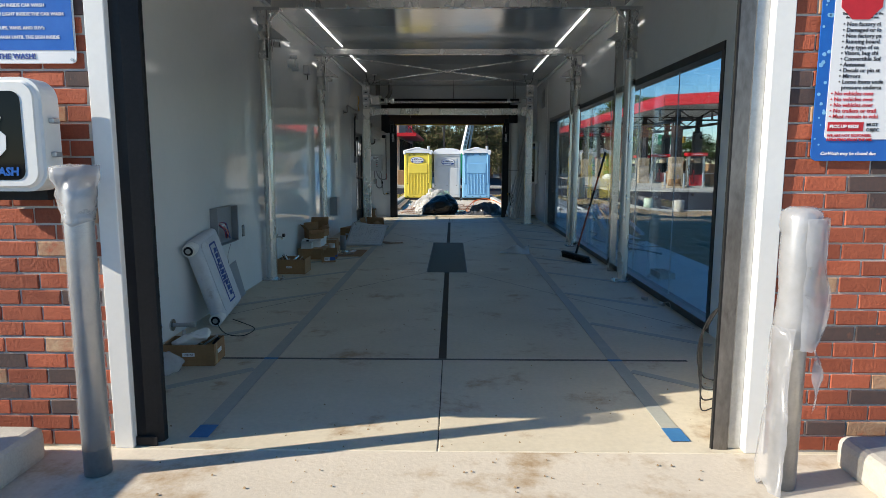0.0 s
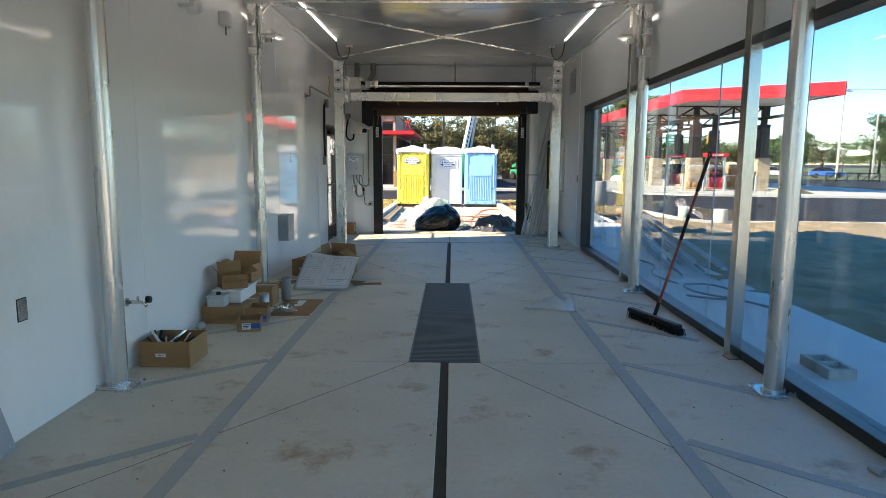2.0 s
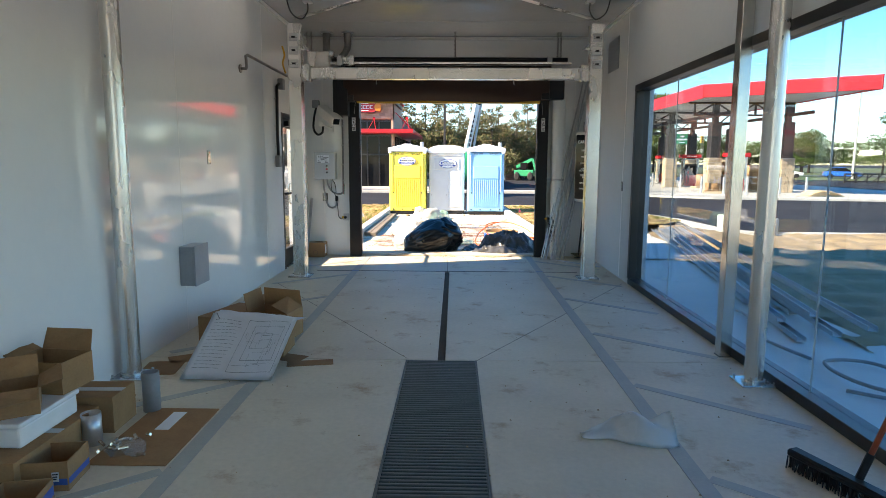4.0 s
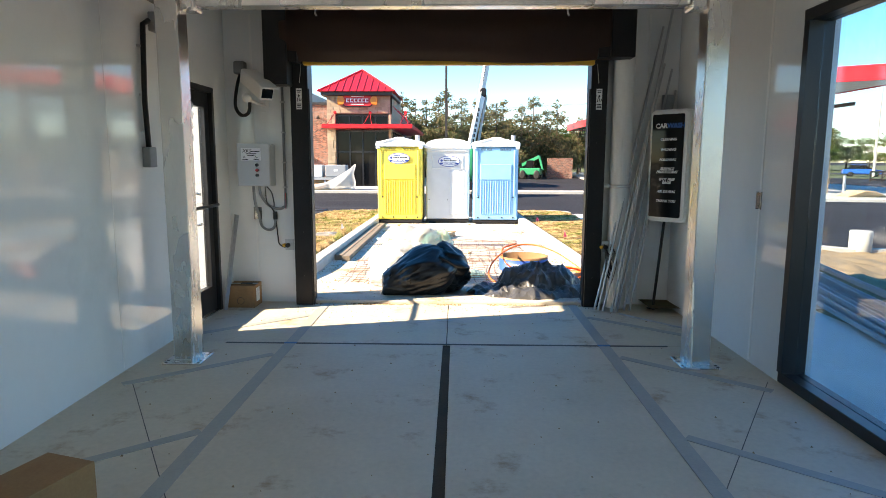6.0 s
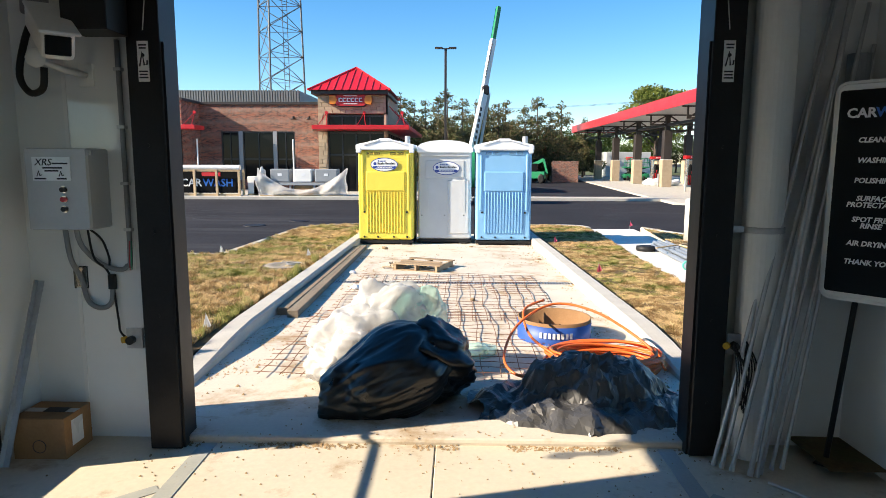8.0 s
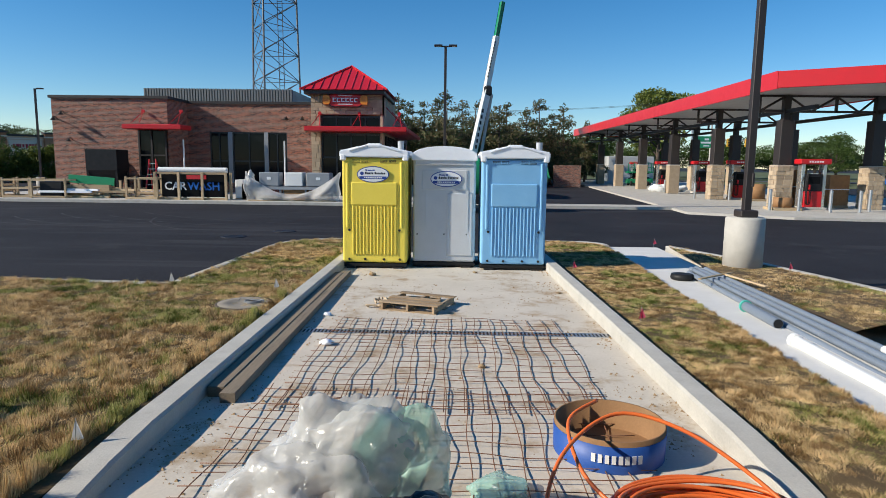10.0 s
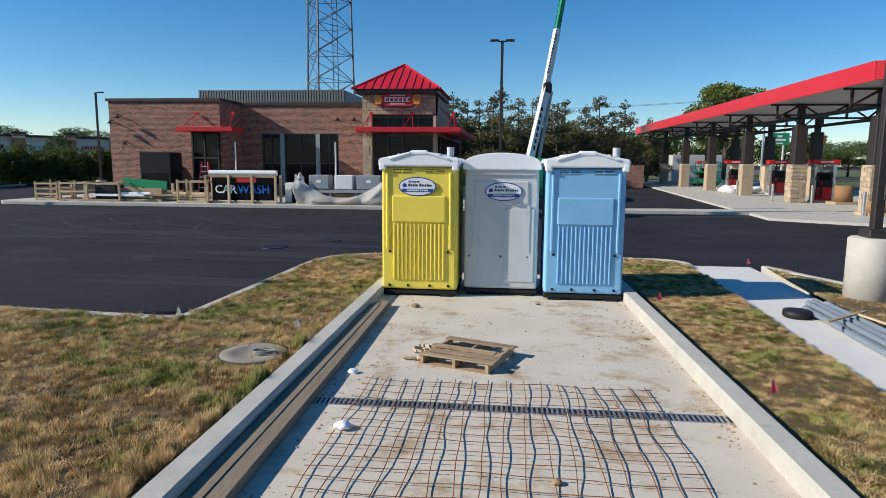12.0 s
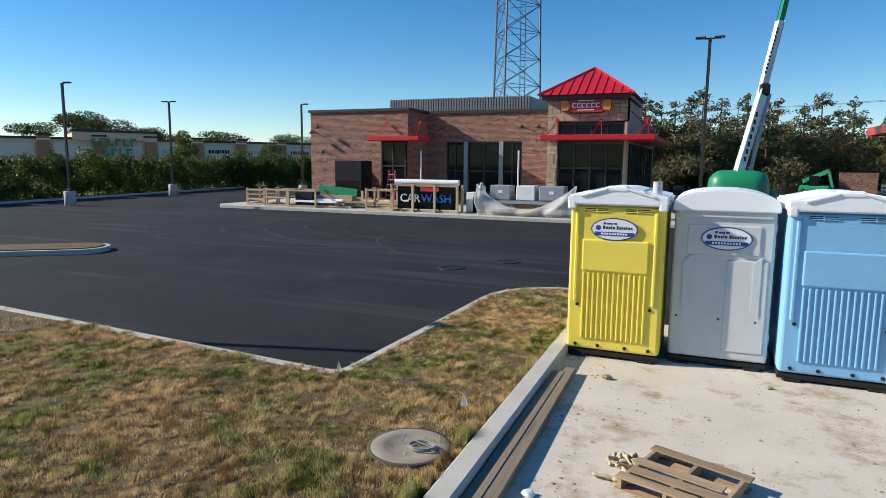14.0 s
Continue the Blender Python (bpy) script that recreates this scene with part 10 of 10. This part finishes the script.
utility_pole(54, 92, 12.6, 1.2, "pale utility pole with crossarm by the road")
utility_pole(67.5, 105, 10.5, 1.6, "pale utility pole by the road")
utility_pole(38, 110, 12, 1.2, "pale utility pole behind the canopy")
wires = thing("power_lines", (0, 0, 0), "thin overhead power lines", "cable")
for s in (-1, 1):
    for a, b in (((38 + s, 110, AZ + 11.6), (54 + s, 92, AZ + 12.2)), ((54 + s, 92, AZ + 12.2), (110, 70 + s, AZ + 12)), ((54 + s, 92, AZ + 12.2), (-10, 140 + s, AZ + 12))):
        mid = (Vector(a) + Vector(b)) / 2 - Vector((0, 0, 0.8))
        part("wire", pipe(bmesh.new(), arc([a, mid, b], 8), 0.02, 4), M["rubber"], wires)


def car(x, y, turn, paint, label):
    c = thing("car", (x, y, AZ + 0.03), label, "car", "cars on the road", turn=turn)
    bm = bmesh.new()
    prism(bm, [(-2.25, 0.35), (2.2, 0.35), (2.25, 0.75), (1.4, 0.92), (0.85, 0.98), (-1.6, 1.0), (-2.25, 0.92)], -0.88, 0.88, Matrix.Rotation(radians(90), 4, "X"))
    bmesh.ops.bevel(bm, geom=bm.edges[:], offset=0.07, segments=2, affect="EDGES")
    part("body", bm, paint, c)
    bm = bmesh.new()
    prism(bm, [(-1.85, 0.97), (1.0, 0.97), (0.3, 1.48), (-1.3, 1.5)], -0.78, 0.78, Matrix.Rotation(radians(90), 4, "X"))
    cab = part("cabin", bm, M["darkglass"], c)
    part("roof", box(-1.3, 0.3, -0.72, 0.72, 1.48, 1.54, bev=0.03), paint, c)
    for sx in (-1.4, 1.4):
        for sy in (-0.8, 0.8):
            t = part("wheel", lathe(bmesh.new(), [(0.2, -0.1), (0.33, -0.1), (0.33, 0.1), (0.2, 0.1)], 16), M["rubber"], c)
            t.location, t.rotation_euler = (sx, sy, 0.33), (radians(90), 0, 0)
    for sy in (-0.6, 0.6):
        part("headlight", box(2.18, 2.26, sy - 0.16, sy + 0.16, 0.66, 0.78), M["whitesign"], c)
        part("tail_light", box(-2.27, -2.2, sy - 0.16, sy + 0.16, 0.7, 0.86), M["redink"], c)


car(47, 96, -24, M["plgrey"], "silver car on the road")
car(53.5, 93.5, -24, M["bluesign"], "dark blue car on the road")
car(66, 84, -22, M["white"], "white car parked by the verge")
rs2 = thing("road_sign", (33, 104, AZ), "green road sign on a gantry arm", "sign")
part("post", rod((0, 0, 0), (0, 0, 7.5), 0.14, n=10), M["galv"], rs2)
part("arm", box(0, 8, -0.08, 0.08, 5.9, 6.1), M["galv"], rs2)
part("panel", box(0.8, 3.2, -0.18, -0.12, 4.9, 6.5), M["green"], rs2)
bm = bmesh.new()
bx(bm, 1.2, 2.8, -0.20, -0.18, 5.5, 5.75)
bx(bm, 1.7, 2.3, -0.20, -0.18, 5.95, 6.2)
bx(bm, 1.6, 2.4, -0.20, -0.18, 5.1, 5.25)
part("sign_bars", bm, M["whitesign"], rs2)
for x in (5.0, 7.5):
    t = part("signal_head", box(x - 0.22, x + 0.22, -0.4, -0.15, 5.1, 6.2, bev=0.03), M["safety"], rs2)
    for k in range(3):
        part("signal_lens", rod((x, -0.45, 5.3 + 0.35 * k), (x, -0.4, 5.3 + 0.35 * k), 0.12, n=10), M["rubber"], t)
fn = thing("dark_barrier", (45, 74, AZ), "dark lattice barrier frames at the pad edge", "barrier")
part("rail", box(-3, 3, -0.1, 0.1, 0.9, 1.05), M["bronze"], fn)
part("rail", box(-3, 3, -0.1, 0.1, 0.1, 0.25), M["bronze"], fn)
for k in range(6):
    part("strut", rod((-3 + k, 0, 0.2), (-2 + k, 0, 0.95), 0.06, n=5), M["bronze"], fn)
    part("post", box(-3.06 + k * 1.2, -2.94 + k * 1.2, -0.06, 0.06, 0, 1.0), M["bronze"], fn)

# ---- grass blades near the lane ----
def inside(px, py, poly):
    ok = np.zeros(len(px), bool)
    n = len(poly)
    for i in range(n):
        (x0, y0), (x1, y1) = poly[i], poly[(i + 1) % n]
        if y0 != y1:
            c = ((y0 > py) != (y1 > py)) & (px < (x1 - x0) * (py - y0) / (y1 - y0) + x0)
            ok ^= c
    return ok


def blades(name, poly, box_, count, seed, label, tall=1.0, green_at=0.545):
    rng = np.random.default_rng(seed)
    x = rng.uniform(box_[0], box_[1], count)
    y = rng.uniform(box_[2], box_[3], count)
    keep = inside(x, y, poly)
    x, y = x[keep], y[keep]

    def wave(cell, k):
        """Smooth random values over the ground, in cells of the given size."""
        r = np.random.default_rng(900 + k).uniform(0, 1, (97, 89))
        u, v = x / cell + 500, y / cell + 500
        i, j = np.floor(u).astype(int), np.floor(v).astype(int)
        a, b = u - i, v - j
        a, b = a * a * (3 - 2 * a), b * b * (3 - 2 * b)
        return (r[i % 97, j % 89] * (1 - a) + r[(i + 1) % 97, j % 89] * a) * (1 - b) + (r[i % 97, (j + 1) % 89] * (1 - a) + r[(i + 1) % 97, (j + 1) % 89] * a) * b

    tuft = np.clip(0.35 * wave(0.05, 8) + 0.4 * wave(0.11, 1) + 0.25 * wave(0.3, 2), 0, 1)
    patch = 0.35 * wave(0.9, 3) + 0.4 * wave(0.27, 4) + 0.25 * wave(0.12, 5)
    z = np.interp(y, GRASS_Y, GRASS_Z)
    keep = rng.uniform(0, 1, len(x)) < 0.26 + 2.6 * np.clip(tuft - 0.27, 0, 1)
    x, y, z, tuft, patch = x[keep], y[keep], z[keep], tuft[keep], patch[keep]
    n = len(x)
    h = rng.uniform(0.5, 1.0, n) * (0.016 + 0.16 * np.clip(tuft - 0.28, 0, 1) ** 1.25) * tall
    a = rng.uniform(0, math.tau, n)
    w = rng.uniform(0.0022, 0.0048, n)
    lx, ly = (wave(0.09, 6) - 0.5) * 0.06 + rng.normal(0, 0.016, n), (wave(0.09, 7) - 0.5) * 0.06 + rng.normal(0, 0.016, n)
    p = np.empty((n, 3, 3))
    p[:, 0] = np.stack([x - w * np.cos(a), y - w * np.sin(a), z - 0.01], 1)
    p[:, 1] = np.stack([x + w * np.cos(a), y + w * np.sin(a), z - 0.01], 1)
    p[:, 2] = np.stack([x + lx, y + ly, z + h], 1)
    green = (patch + rng.normal(0, 0.07, n)) > green_at
    # Clumped tones: grass colours, the darkest also painting in shaded gaps between tufts.
    shade = 0.6 * wave(0.06, 9) + 0.4 * wave(0.15, 10) + rng.normal(0, 0.10, n)
    t = tagged(thing(name), label, "grass", kind="stuff")
    for nm, sel, mt in (("straw_blades", ~green & (shade > 0.58), "bladestraw"), ("dry_blades", ~green & (shade <= 0.58) & (shade > 0.42), "blade"), ("brown_blades", ~green & (shade <= 0.42), "bladebrown"), ("green_blades", green & (shade > 0.48), "bladegreen"), ("dark_blades", green & (shade <= 0.48), "bladedark")):
        q = p[sel].reshape(-1, 3)
        me = bpy.data.meshes.new(nm)
        me.from_pydata(q.tolist(), [], np.arange(len(q)).reshape(-1, 3).tolist())
        me.materials.append(M[mt])
        o = new(nm, me)
        o.parent = t
        tagged(o, kind="stuff")


blades("grass_west", LEFT_TURF, (-9.0, -2.12, 16.5, 29.8), 1150000, 1, "dry tufted grass with green patches")
blades("grass_west_far", LEFT_TURF, (-20, -9.0, 17.5, 25), 130000, 4, "dry tufted grass with green patches")
blades("grass_middle", RIGHT_TURF, (2.02, 3.5, 15.5, 29.4), 520000, 2, "short dry brown grass strip beside the footpath", 0.6, 0.62)
blades("grass_east", FAR_TURF, (4.5, 8.2, 16.5, 29), 240000, 3, "short dry grass round the lamp footing", 0.6, 0.60)
blades("grass_edge_west", [(-2.19, 16.6), (-2.095, 16.6), (-2.095, 29.8), (-2.19, 29.8)], (-2.19, -2.095, 16.6, 29.8), 60000, 5, "long dry grass hanging over the kerb", 2.3)
blades("grass_edge_middle", [(2.77, 15.5), (2.84, 15.5), (3.05, 19.3), (3.48, 27.2), (3.42, 27.2), (2.98, 19.3)], (2.76, 3.5, 15.5, 27.2), 260000, 6, "dry grass along the footpath edge", 0.9, 0.62)

# ---- pieces of walls, last ----
brick_panel("brick_front_west", -XW - TH, -1.647, "red brick front with flashed bricks and grey mortar")
brick_panel("brick_front_east", 1.639, XW + TH, "red brick front with flashed bricks and grey mortar")
